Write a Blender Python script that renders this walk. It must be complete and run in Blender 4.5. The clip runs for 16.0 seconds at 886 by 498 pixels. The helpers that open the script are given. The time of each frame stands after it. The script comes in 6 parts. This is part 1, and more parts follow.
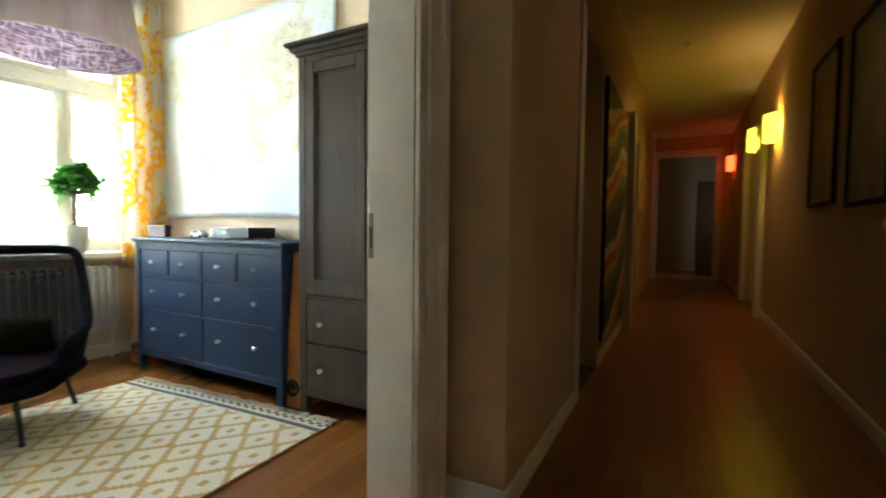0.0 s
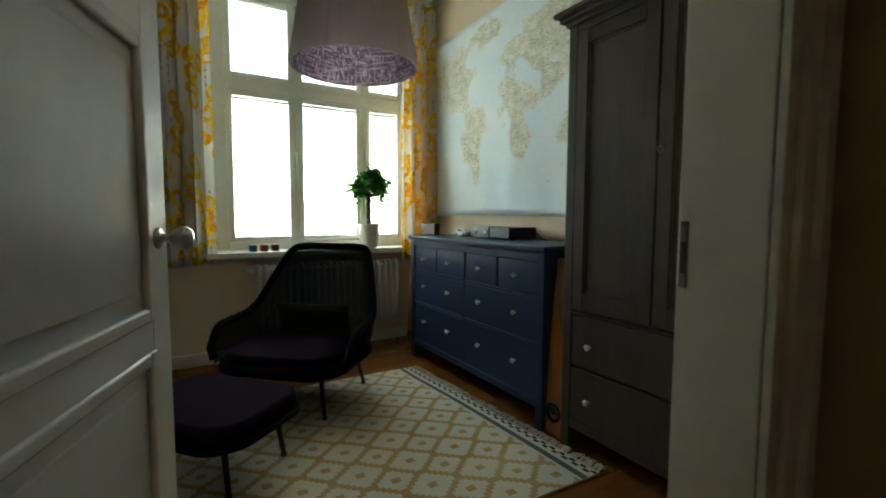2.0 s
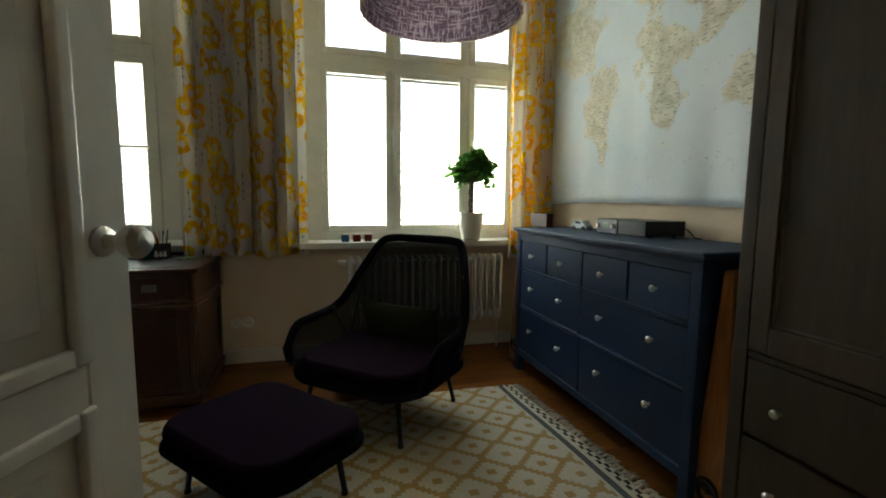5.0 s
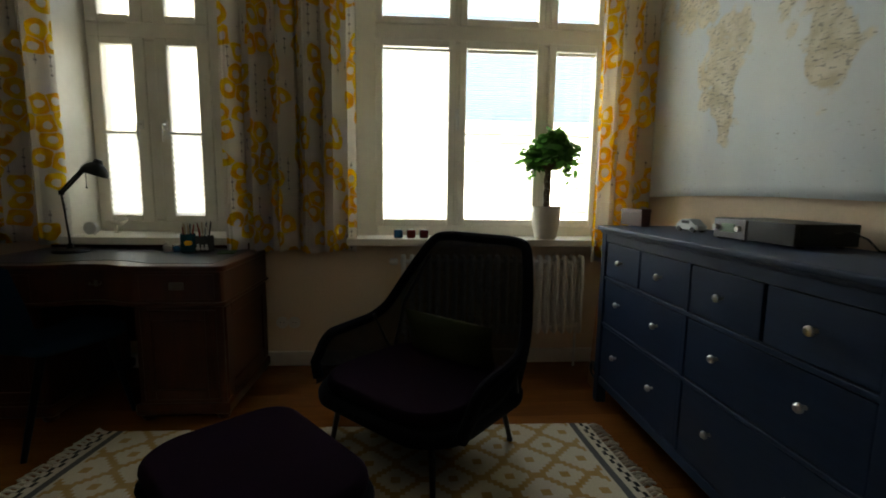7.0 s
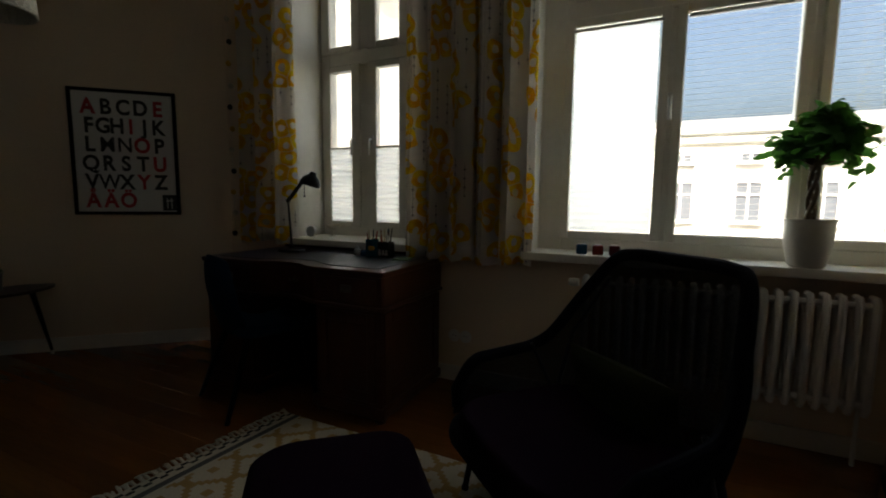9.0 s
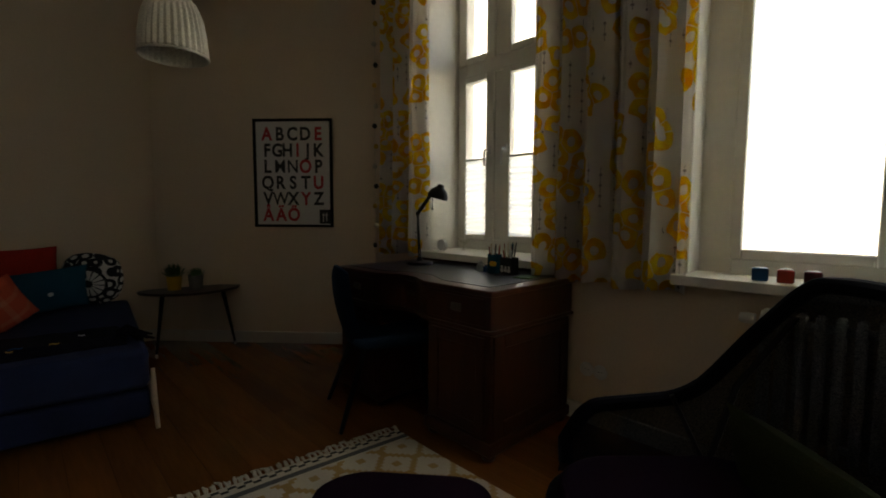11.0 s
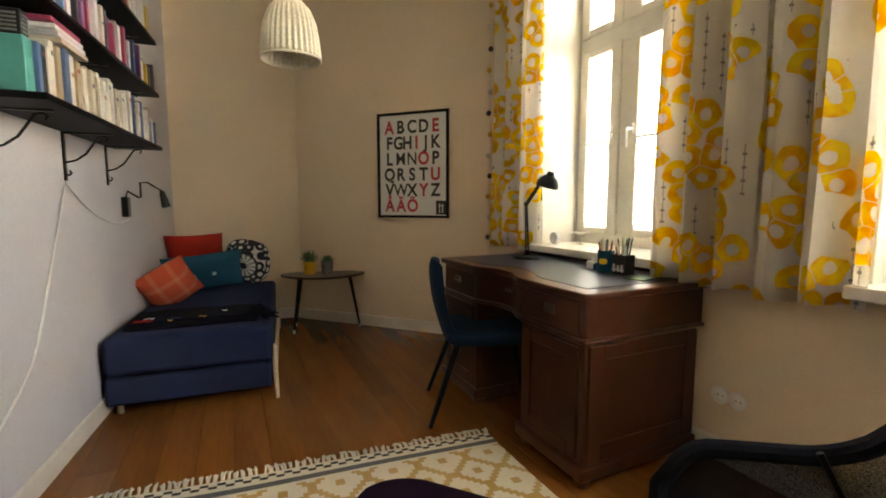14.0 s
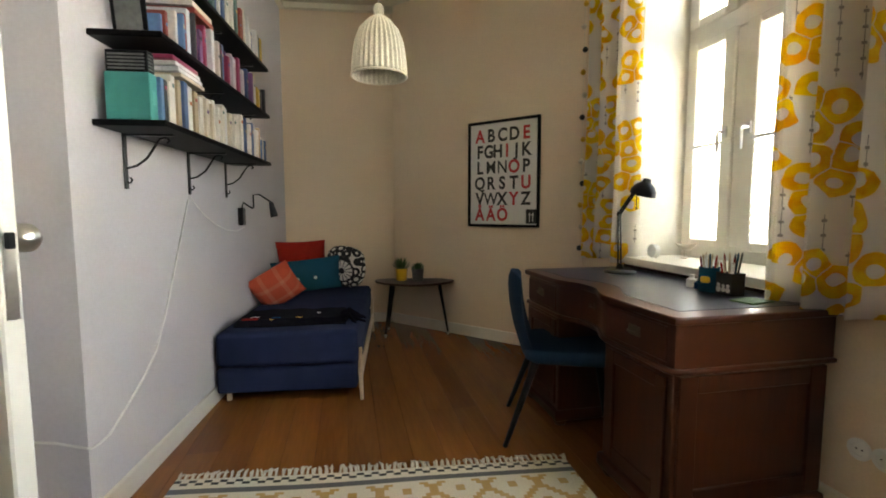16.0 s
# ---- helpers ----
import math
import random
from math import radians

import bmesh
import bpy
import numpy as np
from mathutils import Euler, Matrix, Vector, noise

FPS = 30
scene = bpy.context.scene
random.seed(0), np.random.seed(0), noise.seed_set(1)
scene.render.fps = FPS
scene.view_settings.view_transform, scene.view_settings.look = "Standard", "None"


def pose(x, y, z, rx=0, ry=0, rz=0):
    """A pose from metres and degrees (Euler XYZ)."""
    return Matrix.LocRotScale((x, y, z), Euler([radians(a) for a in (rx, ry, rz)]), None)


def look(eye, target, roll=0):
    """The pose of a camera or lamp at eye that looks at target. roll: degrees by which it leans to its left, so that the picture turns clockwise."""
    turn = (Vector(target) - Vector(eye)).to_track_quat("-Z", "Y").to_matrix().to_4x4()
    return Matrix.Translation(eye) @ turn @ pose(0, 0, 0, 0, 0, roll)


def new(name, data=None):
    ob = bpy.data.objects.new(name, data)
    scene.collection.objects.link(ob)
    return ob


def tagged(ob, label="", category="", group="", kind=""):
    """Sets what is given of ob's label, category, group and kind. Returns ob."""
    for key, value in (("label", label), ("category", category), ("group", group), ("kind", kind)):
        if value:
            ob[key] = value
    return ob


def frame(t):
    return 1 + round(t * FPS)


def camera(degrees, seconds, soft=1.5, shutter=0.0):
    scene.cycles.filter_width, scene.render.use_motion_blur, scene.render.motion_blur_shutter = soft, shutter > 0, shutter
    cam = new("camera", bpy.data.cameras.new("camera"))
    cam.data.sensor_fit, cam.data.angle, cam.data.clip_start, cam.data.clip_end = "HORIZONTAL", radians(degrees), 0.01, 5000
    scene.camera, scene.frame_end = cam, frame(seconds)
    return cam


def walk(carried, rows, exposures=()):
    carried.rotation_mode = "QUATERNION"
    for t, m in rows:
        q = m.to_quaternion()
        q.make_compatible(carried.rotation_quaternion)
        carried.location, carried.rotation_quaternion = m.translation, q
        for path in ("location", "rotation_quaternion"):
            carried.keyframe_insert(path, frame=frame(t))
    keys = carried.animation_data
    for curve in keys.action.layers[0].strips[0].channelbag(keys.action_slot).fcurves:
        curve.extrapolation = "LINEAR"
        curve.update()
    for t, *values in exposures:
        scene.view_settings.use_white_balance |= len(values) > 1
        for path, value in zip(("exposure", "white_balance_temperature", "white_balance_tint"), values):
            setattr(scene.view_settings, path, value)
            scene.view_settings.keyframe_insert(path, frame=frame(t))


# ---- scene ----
cam = camera(89.6, 16.0, soft=1.8, shutter=0.4)
PATH = [
    (0, (-0.453, 0.976, 1.049), (-1.388, 2.742, 0.956), 0.6),
    (0.5, (-0.417, 1.075, 1.04), (-1.669, 2.631, 0.926), 0.0),
    (1, (-0.572, 1.087, 1.083), (-2.006, 2.473, 0.937), 0.3),
    (1.5, (-0.699, 1.17, 1.103), (-2.302, 2.356, 0.951), 0.1),
    (2, (-0.799, 1.216, 1.11), (-2.514, 2.234, 0.963), 0.2),
    (2.5, (-0.855, 1.3, 1.132), (-2.646, 2.176, 0.975), 0.1),
    (3, (-0.917, 1.368, 1.144), (-2.757, 2.131, 0.97), 0.2),
    (3.5, (-0.977, 1.438, 1.143), (-2.851, 2.112, 0.955), 0.0),
    (4, (-1.062, 1.478, 1.134), (-2.951, 2.104, 0.935), 0.1),
    (6.5, (-1.539, 1.684, 1.122), (-3.504, 1.965, 0.882), 0.9),
    (7, (-1.659, 1.777, 1.128), (-3.637, 1.923, 0.871), 0.8),
    (7.5, (-1.755, 1.87, 1.136), (-3.736, 1.789, 0.871), 0.4),
    (8, (-1.878, 2.074, 1.124), (-3.799, 1.576, 0.869), 0.4),
    (8.5, (-1.934, 2.008, 1.078), (-3.808, 1.341, 0.863), 0.5),
    (9, (-2.046, 2.032, 1.105), (-3.845, 1.185, 0.888), 0.6),
    (9.5, (-2.141, 2.03, 1.123), (-3.865, 1.038, 0.914), 0.7),
    (10, (-2.245, 2.082, 1.104), (-3.846, 0.896, 0.927), 0.7),
    (12.5, (-2.447, 2.102, 1.077), (-3.603, 0.479, 0.903), -0.6),
    (13, (-2.497, 2.099, 1.069), (-3.572, 0.422, 0.894), -0.4),
    (13.5, (-2.571, 2.115, 1.082), (-3.539, 0.375, 0.895), -0.2),
    (14, (-2.643, 2.118, 1.088), (-3.489, 0.316, 0.891), -0.0),
    (14.5, (-2.707, 2.134, 1.099), (-3.429, 0.28, 0.899), -0.1),
    (15, (-2.752, 2.136, 1.1), (-3.351, 0.237, 0.91), -0.1),
    (15.5, (-2.764, 2.121, 1.102), (-3.257, 0.191, 0.923), -0.1),
    (16, (-2.776, 2.118, 1.103), (-3.185, 0.168, 0.938), -0.1),
]
EXPOSURES = [(0.0, 5.05, 6000, 0), (0.5, 4.38, 5850, -6), (1.0, 3.75, 5900, -10), (1.5, 3.32, 6000, -8), (2.5, 3.22, 6200, -6),
             (4.0, 3.32, 6400, -3), (6.5, 2.43, 7000, 5), (7.5, 2.33, 7000, 7), (8.5, 1.70, 6700, 9), (9.5, 1.22, 6600, 10),
             (10.2, 1.25, 6600, 10), (12.3, 4.35, 8500, 15), (13.0, 4.62, 8500, 15), (14.5, 4.82, 7600, 14), (16.0, 4.70, 7000, 12)]
walk(cam, [(t, look(eye, target, roll)) for t, eye, target, roll in PATH], EXPOSURES)

# ---- world, sun and large lights ----
world = bpy.data.worlds.new("world")
scene.world = world
world.use_nodes = True
wn = world.node_tree.nodes
sky = wn.new("ShaderNodeTexSky")
sky.sky_type, sky.sun_disc = "NISHITA", False
sky.sun_elevation, sky.sun_rotation = radians(48), radians(70)
sky.air_density, sky.dust_density, sky.ozone_density = 1.0, 10.0, 1.0
world.node_tree.links.new(sky.outputs[0], wn["Background"].inputs[0])
wn["Background"].inputs[1].default_value = 0.15
sun = new("sun", bpy.data.lights.new("sun", "SUN"))
sun.data.energy, sun.data.angle, sun.data.color = 5.0, radians(0.5), (1.0, 0.97, 0.92)
sun.matrix_world = look((20, 6, 24), (0, 0, 0))


def window_light(x, y, z, w, h, watts):
    lamp = new("window_skylight", bpy.data.lights.new("window_skylight", "AREA"))
    lamp.data.shape, lamp.data.size, lamp.data.size_y, lamp.data.energy = "RECTANGLE", w, h, watts
    lamp.data.color = (0.86, 0.93, 1.0)
    lamp.matrix_world = look((x, y, z), (x + 1.0, y, z - 0.12))


window_light(-4.80, 2.28, 1.85, 1.45, 1.8, 5.8)
window_light(-4.91, 0.17, 1.85, 0.85, 1.8, 0.6)


# ---- materials ----
def mat(name, colour, rough=0.6, metal=0.0, grain=0.0, grain_scale=40.0, stain=0.0, stain_scale=3.0, bump=0.0, stretch=(1, 1, 1), random_tint=0.0, spec=0.5,
        sheen=0.0, coat=0.0):
    m = bpy.data.materials.new(name)
    m.use_nodes = True
    n, l = m.node_tree.nodes, m.node_tree.links
    p = n["Principled BSDF"]
    p.inputs["Roughness"].default_value, p.inputs["Metallic"].default_value = rough, metal
    p.inputs["Specular IOR Level"].default_value = spec
    p.inputs["Sheen Weight"].default_value, p.inputs["Coat Weight"].default_value = sheen, coat
    tc, mp = n.new("ShaderNodeTexCoord"), n.new("ShaderNodeMapping")
    mp.inputs["Scale"].default_value = stretch
    l.new(tc.outputs["Object"], mp.inputs[0])
    fine, big = n.new("ShaderNodeTexNoise"), n.new("ShaderNodeTexNoise")
    fine.inputs["Scale"].default_value, fine.inputs["Detail"].default_value = grain_scale, 5
    big.inputs["Scale"].default_value, big.inputs["Detail"].default_value = stain_scale, 3
    l.new(mp.outputs[0], fine.inputs[0]), l.new(mp.outputs[0], big.inputs[0])

    def mix(a, fac, k, dark):
        ramp = n.new("ShaderNodeMapRange")
        ramp.inputs["From Min"].default_value, ramp.inputs["From Max"].default_value = 0.35, 0.65
        ramp.inputs["To Min"].default_value, ramp.inputs["To Max"].default_value = 1 - k, 1 + k * dark
        l.new(fac, ramp.inputs[0])
        x = n.new("ShaderNodeVectorMath")
        x.operation = "SCALE"
        l.new(a, x.inputs[0]), l.new(ramp.outputs[0], x.inputs["Scale"])
        return x.outputs[0]

    rgb = n.new("ShaderNodeRGB")
    rgb.outputs[0].default_value = (*colour, 1)
    c = rgb.outputs[0]
    if grain:
        c = mix(c, fine.outputs[0], grain, 0.6)
    if stain:
        c = mix(c, big.outputs[0], stain, 0.6)
    if random_tint:
        oi = n.new("ShaderNodeObjectInfo")
        mr = n.new("ShaderNodeMapRange")
        mr.inputs["To Min"].default_value, mr.inputs["To Max"].default_value = 1 - random_tint, 1 + random_tint
        l.new(oi.outputs["Random"], mr.inputs[0])
        x = n.new("ShaderNodeVectorMath")
        x.operation = "SCALE"
        l.new(c, x.inputs[0]), l.new(mr.outputs[0], x.inputs["Scale"])
        c = x.outputs[0]
    l.new(c, p.inputs["Base Color"])
    if bump:
        b = n.new("ShaderNodeBump")
        b.inputs["Strength"].default_value, b.inputs["Distance"].default_value = bump, 0.004
        l.new(fine.outputs[0], b.inputs["Height"]), l.new(b.outputs[0], p.inputs["Normal"])
    return m


def glow(name, colour, strength):
    m = bpy.data.materials.new(name)
    m.use_nodes = True
    p = m.node_tree.nodes["Principled BSDF"]
    p.inputs["Base Color"].default_value = (*colour, 1)
    p.inputs["Emission Color"].default_value, p.inputs["Emission Strength"].default_value = (*colour, 1), strength
    return m


M_WALL = mat("beige_wall_paint", (0.78, 0.64, 0.475), 0.9, grain=0.03, grain_scale=90, stain=0.03, stain_scale=1.3, bump=0.12, spec=0.2)
M_WALL_WHITE = mat("pale_wall_paint", (0.585, 0.56, 0.57), 0.9, grain=0.03, grain_scale=90, stain=0.03, stain_scale=1.3, bump=0.12, spec=0.2)
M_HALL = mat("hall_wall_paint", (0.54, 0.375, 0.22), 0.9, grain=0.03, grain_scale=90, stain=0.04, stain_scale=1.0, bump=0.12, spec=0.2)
M_CEIL = mat("ceiling_paint", (0.74, 0.68, 0.56), 0.9, grain=0.02, grain_scale=60, stain=0.03, bump=0.08, spec=0.2)
M_TRIM = mat("cream_gloss_paint", (0.74, 0.70, 0.61), 0.35, grain=0.02, grain_scale=30, stain=0.04, stain_scale=5, bump=0.05)
M_DOOR = mat("white_gloss_paint", (0.74, 0.72, 0.66), 0.22, grain=0.02, grain_scale=25, stain=0.04, stain_scale=4, bump=0.06)
M_FRAME = mat("window_white_paint", (0.80, 0.77, 0.68), 0.4, grain=0.02, grain_scale=30, stain=0.04, stain_scale=6, bump=0.04)
M_PLANK = mat("varnished_floor_plank", (0.205, 0.074, 0.016), 0.25, grain=0.08, grain_scale=9, stain=0.15, stain_scale=1.2, bump=0.06, stretch=(7, 0.7, 1), random_tint=0.16)
M_HALLPLANK = mat("hall_floor_plank", (0.30 * 0.75, 0.105 * 0.70, 0.03 * 0.65), 0.30, grain=0.2, grain_scale=9, stain=0.15, stain_scale=1.2, bump=0.06, stretch=(7, 0.7, 1), random_tint=0.12)
M_SUB = mat("floor_joint_dark", (0.05, 0.025, 0.01), 0.8, grain=0.1)
M_BLUE = mat("navy_blue_painted_wood", (0.016, 0.035, 0.080), 0.5, spec=0.3, grain=0.08, grain_scale=18, stain=0.06, bump=0.06, stretch=(0.6, 6, 6))
M_GREY = mat("grey_brown_stained_pine", (0.066, 0.045, 0.028), 0.6, spec=0.3, grain=0.09, grain_scale=14, stain=0.12, stain_scale=2.5, bump=0.1, stretch=(6, 6, 0.6))
M_STEEL = mat("brushed_nickel", (0.62, 0.6, 0.57), 0.28, 1.0, grain=0.05, grain_scale=120)
M_BRONZE = mat("aged_bronze", (0.20, 0.17, 0.14), 0.45, 1.0, grain=0.15, grain_scale=90)
M_BLACK = mat("black_lacquered_metal", (0.005, 0.005, 0.006), 0.3, spec=0.35, grain=0.1, grain_scale=60)
M_BLACKWOOD = mat("black_stained_wood", (0.007, 0.0066, 0.007), 0.5, spec=0.12, grain=0.25, grain_scale=20, bump=0.1, stretch=(5, 0.6, 5))
M_KNIT = mat("black_mesh_knit", (0.006, 0.006, 0.010), 0.95, grain=0.35, grain_scale=300, bump=0.3, spec=0.12)
M_PURPLE = mat("dark_purple_wool", (0.012, 0.003, 0.0105), 0.95, grain=0.3, grain_scale=260, stain=0.1, bump=0.35, spec=0.08)
M_OLIVE = mat("olive_green_wool", (0.030, 0.034, 0.012), 0.95, grain=0.3, grain_scale=260, bump=0.35, spec=0.1)
M_NAVY = mat("navy_upholstery", (0.019, 0.028, 0.072), 0.95, grain=0.3, grain_scale=320, stain=0.12, stain_scale=6, bump=0.3, spec=0.2)
M_PETROL = mat("petrol_blue_upholstery", (0.006, 0.026, 0.056), 0.9, grain=0.25, grain_scale=300, bump=0.25, spec=0.2)
M_MAHOG = mat("polished_mahogany", (0.070, 0.018, 0.0055), 0.30, grain=0.14, grain_scale=10, stain=0.10, stain_scale=3, bump=0.03, stretch=(1.2, 6, 1.2), spec=0.4)
M_MAHOG_V = mat("polished_mahogany_upright", (0.060, 0.0155, 0.0048), 0.34, grain=0.12, grain_scale=10, stain=0.10, stain_scale=2.5, bump=0.03, stretch=(6, 6, 0.7), spec=0.3)
M_LEATHER = mat("blue_black_desk_leather", (0.020, 0.027, 0.045), 0.36, grain=0.2, grain_scale=180, stain=0.1, bump=0.2)
M_WALNUT = mat("dark_walnut", (0.055, 0.024, 0.014), 0.35, grain=0.3, grain_scale=12, bump=0.05, stretch=(1, 6, 1))
M_ORANGEWOOD = mat("orange_varnished_board", (0.42, 0.14, 0.022), 0.4, grain=0.2, grain_scale=12, stain=0.15, bump=0.05, stretch=(6, 6, 0.7))
M_WHITE = mat("white_enamel", (0.78, 0.77, 0.73), 0.35, grain=0.03, grain_scale=50, stain=0.03)
M_CREAMPOT = mat("cream_glazed_ceramic", (0.66, 0.62, 0.52), 0.3, grain=0.03, stain=0.05)
M_LEAF = mat("fig_leaf_green", (0.042, 0.115, 0.022), 0.4, grain=0.25, grain_scale=60, stain=0.3, stain_scale=20, random_tint=0.0)
M_BARK = mat("braided_bark", (0.10, 0.065, 0.035), 0.9, grain=0.4, grain_scale=80, bump=0.5)
M_SOIL = mat("potting_soil", (0.025, 0.016, 0.01), 1.0, grain=0.5, grain_scale=150, bump=0.6)
M_RED = mat("red_cushion_wool", (0.40, 0.022, 0.012), 0.95, grain=0.25, grain_scale=250, stain=0.1, bump=0.3, spec=0.2)
M_TEAL = mat("teal_cushion_felt", (0.010, 0.085, 0.135), 0.95, grain=0.25, grain_scale=250, stain=0.1, bump=0.3, spec=0.2)
M_PLAIDBLANKET = mat("dark_blanket_wool", (0.010, 0.009, 0.014), 0.95, spec=0.1, grain=0.4, grain_scale=200, bump=0.4)
M_WHITEPLASTIC = mat("white_plastic", (0.75, 0.74, 0.70), 0.4)
M_RATTAN = mat("white_painted_rattan", (0.74, 0.69, 0.55), 0.6, grain=0.15, grain_scale=120, stain=0.06, bump=0.2)
M_FRINGE = mat("cream_cotton_fringe", (0.58, 0.53, 0.42), 0.95, grain=0.2, grain_scale=200)
M_PAPER = mat("poster_paper", (0.72, 0.71, 0.68), 0.5, grain=0.02, stain=0.02)
M_INKRED = mat("red_ink", (0.52, 0.03, 0.035), 0.5)
M_INKBLACK = mat("black_ink", (0.02, 0.02, 0.02), 0.5)
M_PAGES = mat("book_pages", (0.62, 0.56, 0.44), 0.9, grain=0.2, grain_scale=200)
M_YELLOWPOT = mat("yellow_enamel_pot", (0.62, 0.36, 0.01), 0.35)
M_GREYPOT = mat("grey_concrete_pot", (0.13, 0.13, 0.125), 0.8, grain=0.2)
M_PALEWOOD = mat("pale_birch_wood", (0.55, 0.43, 0.28), 0.5, grain=0.12, grain_scale=15, stretch=(6, 0.7, 6))
M_SILVER = mat("silver_plastic", (0.42, 0.43, 0.44), 0.35, 0.6, grain=0.05)
M_LCD = mat("grey_green_display", (0.16, 0.22, 0.17), 0.2)
M_BROWNBOX = mat("red_brown_leather_box", (0.075, 0.022, 0.010), 0.45, grain=0.2, grain_scale=50, bump=0.1)
M_DARKGLASS = mat("dark_window_glass", (0.16, 0.17, 0.19), 0.15)
M_FACADE = mat("cream_facade_render", (0.80, 0.78, 0.72), 0.9, grain=0.04, grain_scale=6, stain=0.06, stain_scale=0.5)
M_ROOF = mat("dark_roof_tiles", (0.30, 0.27, 0.25), 0.8, grain=0.2, grain_scale=5)
M_GROUND = mat("street_asphalt", (0.06, 0.06, 0.06), 0.9, grain=0.2, grain_scale=3, stain=0.2, stain_scale=0.3)


def glass(name, colour=(1, 1, 1), rough=0.0):
    m = bpy.data.materials.new(name)
    m.use_nodes = True
    n, l = m.node_tree.nodes, m.node_tree.links
    out = n["Material Output"]
    n.remove(n["Principled BSDF"])
    t, g, x = n.new("ShaderNodeBsdfTransparent"), n.new("ShaderNodeBsdfGlossy"), n.new("ShaderNodeMixShader")
    t.inputs[0].default_value, g.inputs["Roughness"].default_value = (*colour, 1), rough
    x.inputs[0].default_value = 0.05
    l.new(t.outputs[0], x.inputs[1]), l.new(g.outputs[0], x.inputs[2]), l.new(x.outputs[0], out.inputs[0])
    return m


def cloth_through(name, colour, through_colour, share):
    m = bpy.data.materials.new(name)
    m.use_nodes = True
    n, l = m.node_tree.nodes, m.node_tree.links
    p, out = n["Principled BSDF"], n["Material Output"]
    p.inputs["Base Color"].default_value, p.inputs["Roughness"].default_value = (*colour, 1), 0.9
    t, x = n.new("ShaderNodeBsdfTranslucent"), n.new("ShaderNodeMixShader")
    t.inputs[0].default_value, x.inputs[0].default_value = (*through_colour, 1), share
    l.new(p.outputs[0], x.inputs[1]), l.new(t.outputs[0], x.inputs[2]), l.new(x.outputs[0], out.inputs[0])
    return m


M_GLASS = glass("window_glass", (0.96, 0.98, 0.97))
M_BLIND = cloth_through("white_pleated_blind", (0.85, 0.85, 0.83), (0.9, 0.92, 0.92), 0.6)
M_TEALIGHT_BLUE = mat("blue_glass", (0.02, 0.10, 0.24), 0.1, coat=0.5)
M_TEALIGHT_RED = mat("red_glass", (0.25, 0.03, 0.02), 0.1, coat=0.5)
M_TEALIGHT_DARK = mat("dark_red_glass", (0.11, 0.015, 0.02), 0.1, coat=0.5)
M_KNITSEE = bpy.data.materials.new("see_through_knit")
M_KNITSEE.use_nodes = True


def see_through(m, colour, share, scale):
    n, l = m.node_tree.nodes, m.node_tree.links
    p, out = n["Principled BSDF"], n["Material Output"]
    p.inputs["Base Color"].default_value, p.inputs["Roughness"].default_value = (*colour, 1), 0.95
    p.inputs["Specular IOR Level"].default_value = 0.12
    t, x = n.new("ShaderNodeBsdfTransparent"), n.new("ShaderNodeMixShader")
    tc, no, mr = n.new("ShaderNodeTexCoord"), n.new("ShaderNodeTexNoise"), n.new("ShaderNodeMapRange")
    no.inputs["Scale"].default_value = scale
    mr.inputs["From Min"].default_value, mr.inputs["From Max"].default_value = 0.35, 0.65
    mr.inputs["To Min"].default_value, mr.inputs["To Max"].default_value = share - 0.1, share + 0.1
    l.new(tc.outputs["Object"], no.inputs[0]), l.new(no.outputs[0], mr.inputs[0]), l.new(mr.outputs[0], x.inputs[0])
    l.new(p.outputs[0], x.inputs[1]), l.new(t.outputs[0], x.inputs[2]), l.new(x.outputs[0], out.inputs[0])


see_through(M_KNITSEE, (0.010, 0.012, 0.018), 0.11, 400)


class Nodes:
    """Small arithmetic on node sockets."""

    def __init__(self, m):
        self.n, self.l = m.node_tree.nodes, m.node_tree.links

    def put(self, socket, v):
        if isinstance(v, (int, float)):
            socket.default_value = v
        else:
            self.l.new(v, socket)

    def m(self, op, a, b=0.0, c=0.0):
        x = self.n.new("ShaderNodeMath")
        x.operation = op
        self.put(x.inputs[0], a), self.put(x.inputs[1], b), self.put(x.inputs[2], c)
        return x.outputs[0]

    def xyz(self, kind="UV"):
        tc, s = self.n.new("ShaderNodeTexCoord"), self.n.new("ShaderNodeSeparateXYZ")
        self.l.new(tc.outputs[kind], s.inputs[0])
        return tc.outputs[kind], s.outputs[0], s.outputs[1], s.outputs[2]

    def rgb(self, c):
        x = self.n.new("ShaderNodeRGB")
        x.outputs[0].default_value = (*c, 1)
        return x.outputs[0]

    def mix(self, f, a, b):
        x = self.n.new("ShaderNodeMix")
        x.data_type = "RGBA"
        self.put(x.inputs[0], f)
        self.l.new(a, x.inputs[6]), self.l.new(b, x.inputs[7])
        return x.outputs[2]

    def noise(self, vec, scale, detail=3):
        x = self.n.new("ShaderNodeTexNoise")
        x.inputs["Scale"].default_value, x.inputs["Detail"].default_value = scale, detail
        self.l.new(vec, x.inputs[0])
        return x.outputs[0]

    def voronoi(self, vec, scale, feature="F1", rand=0.6):
        x = self.n.new("ShaderNodeTexVoronoi")
        x.feature = feature
        x.inputs["Scale"].default_value, x.inputs["Randomness"].default_value = scale, rand
        self.l.new(vec, x.inputs[0])
        return x.outputs["Distance"], x.outputs["Color"]

    def range(self, v, a, b, c=0.0, d=1.0):
        x = self.n.new("ShaderNodeMapRange")
        self.put(x.inputs[0], v)
        for i, k in enumerate((a, b, c, d)):
            x.inputs[i + 1].default_value = k
        return x.outputs[0]


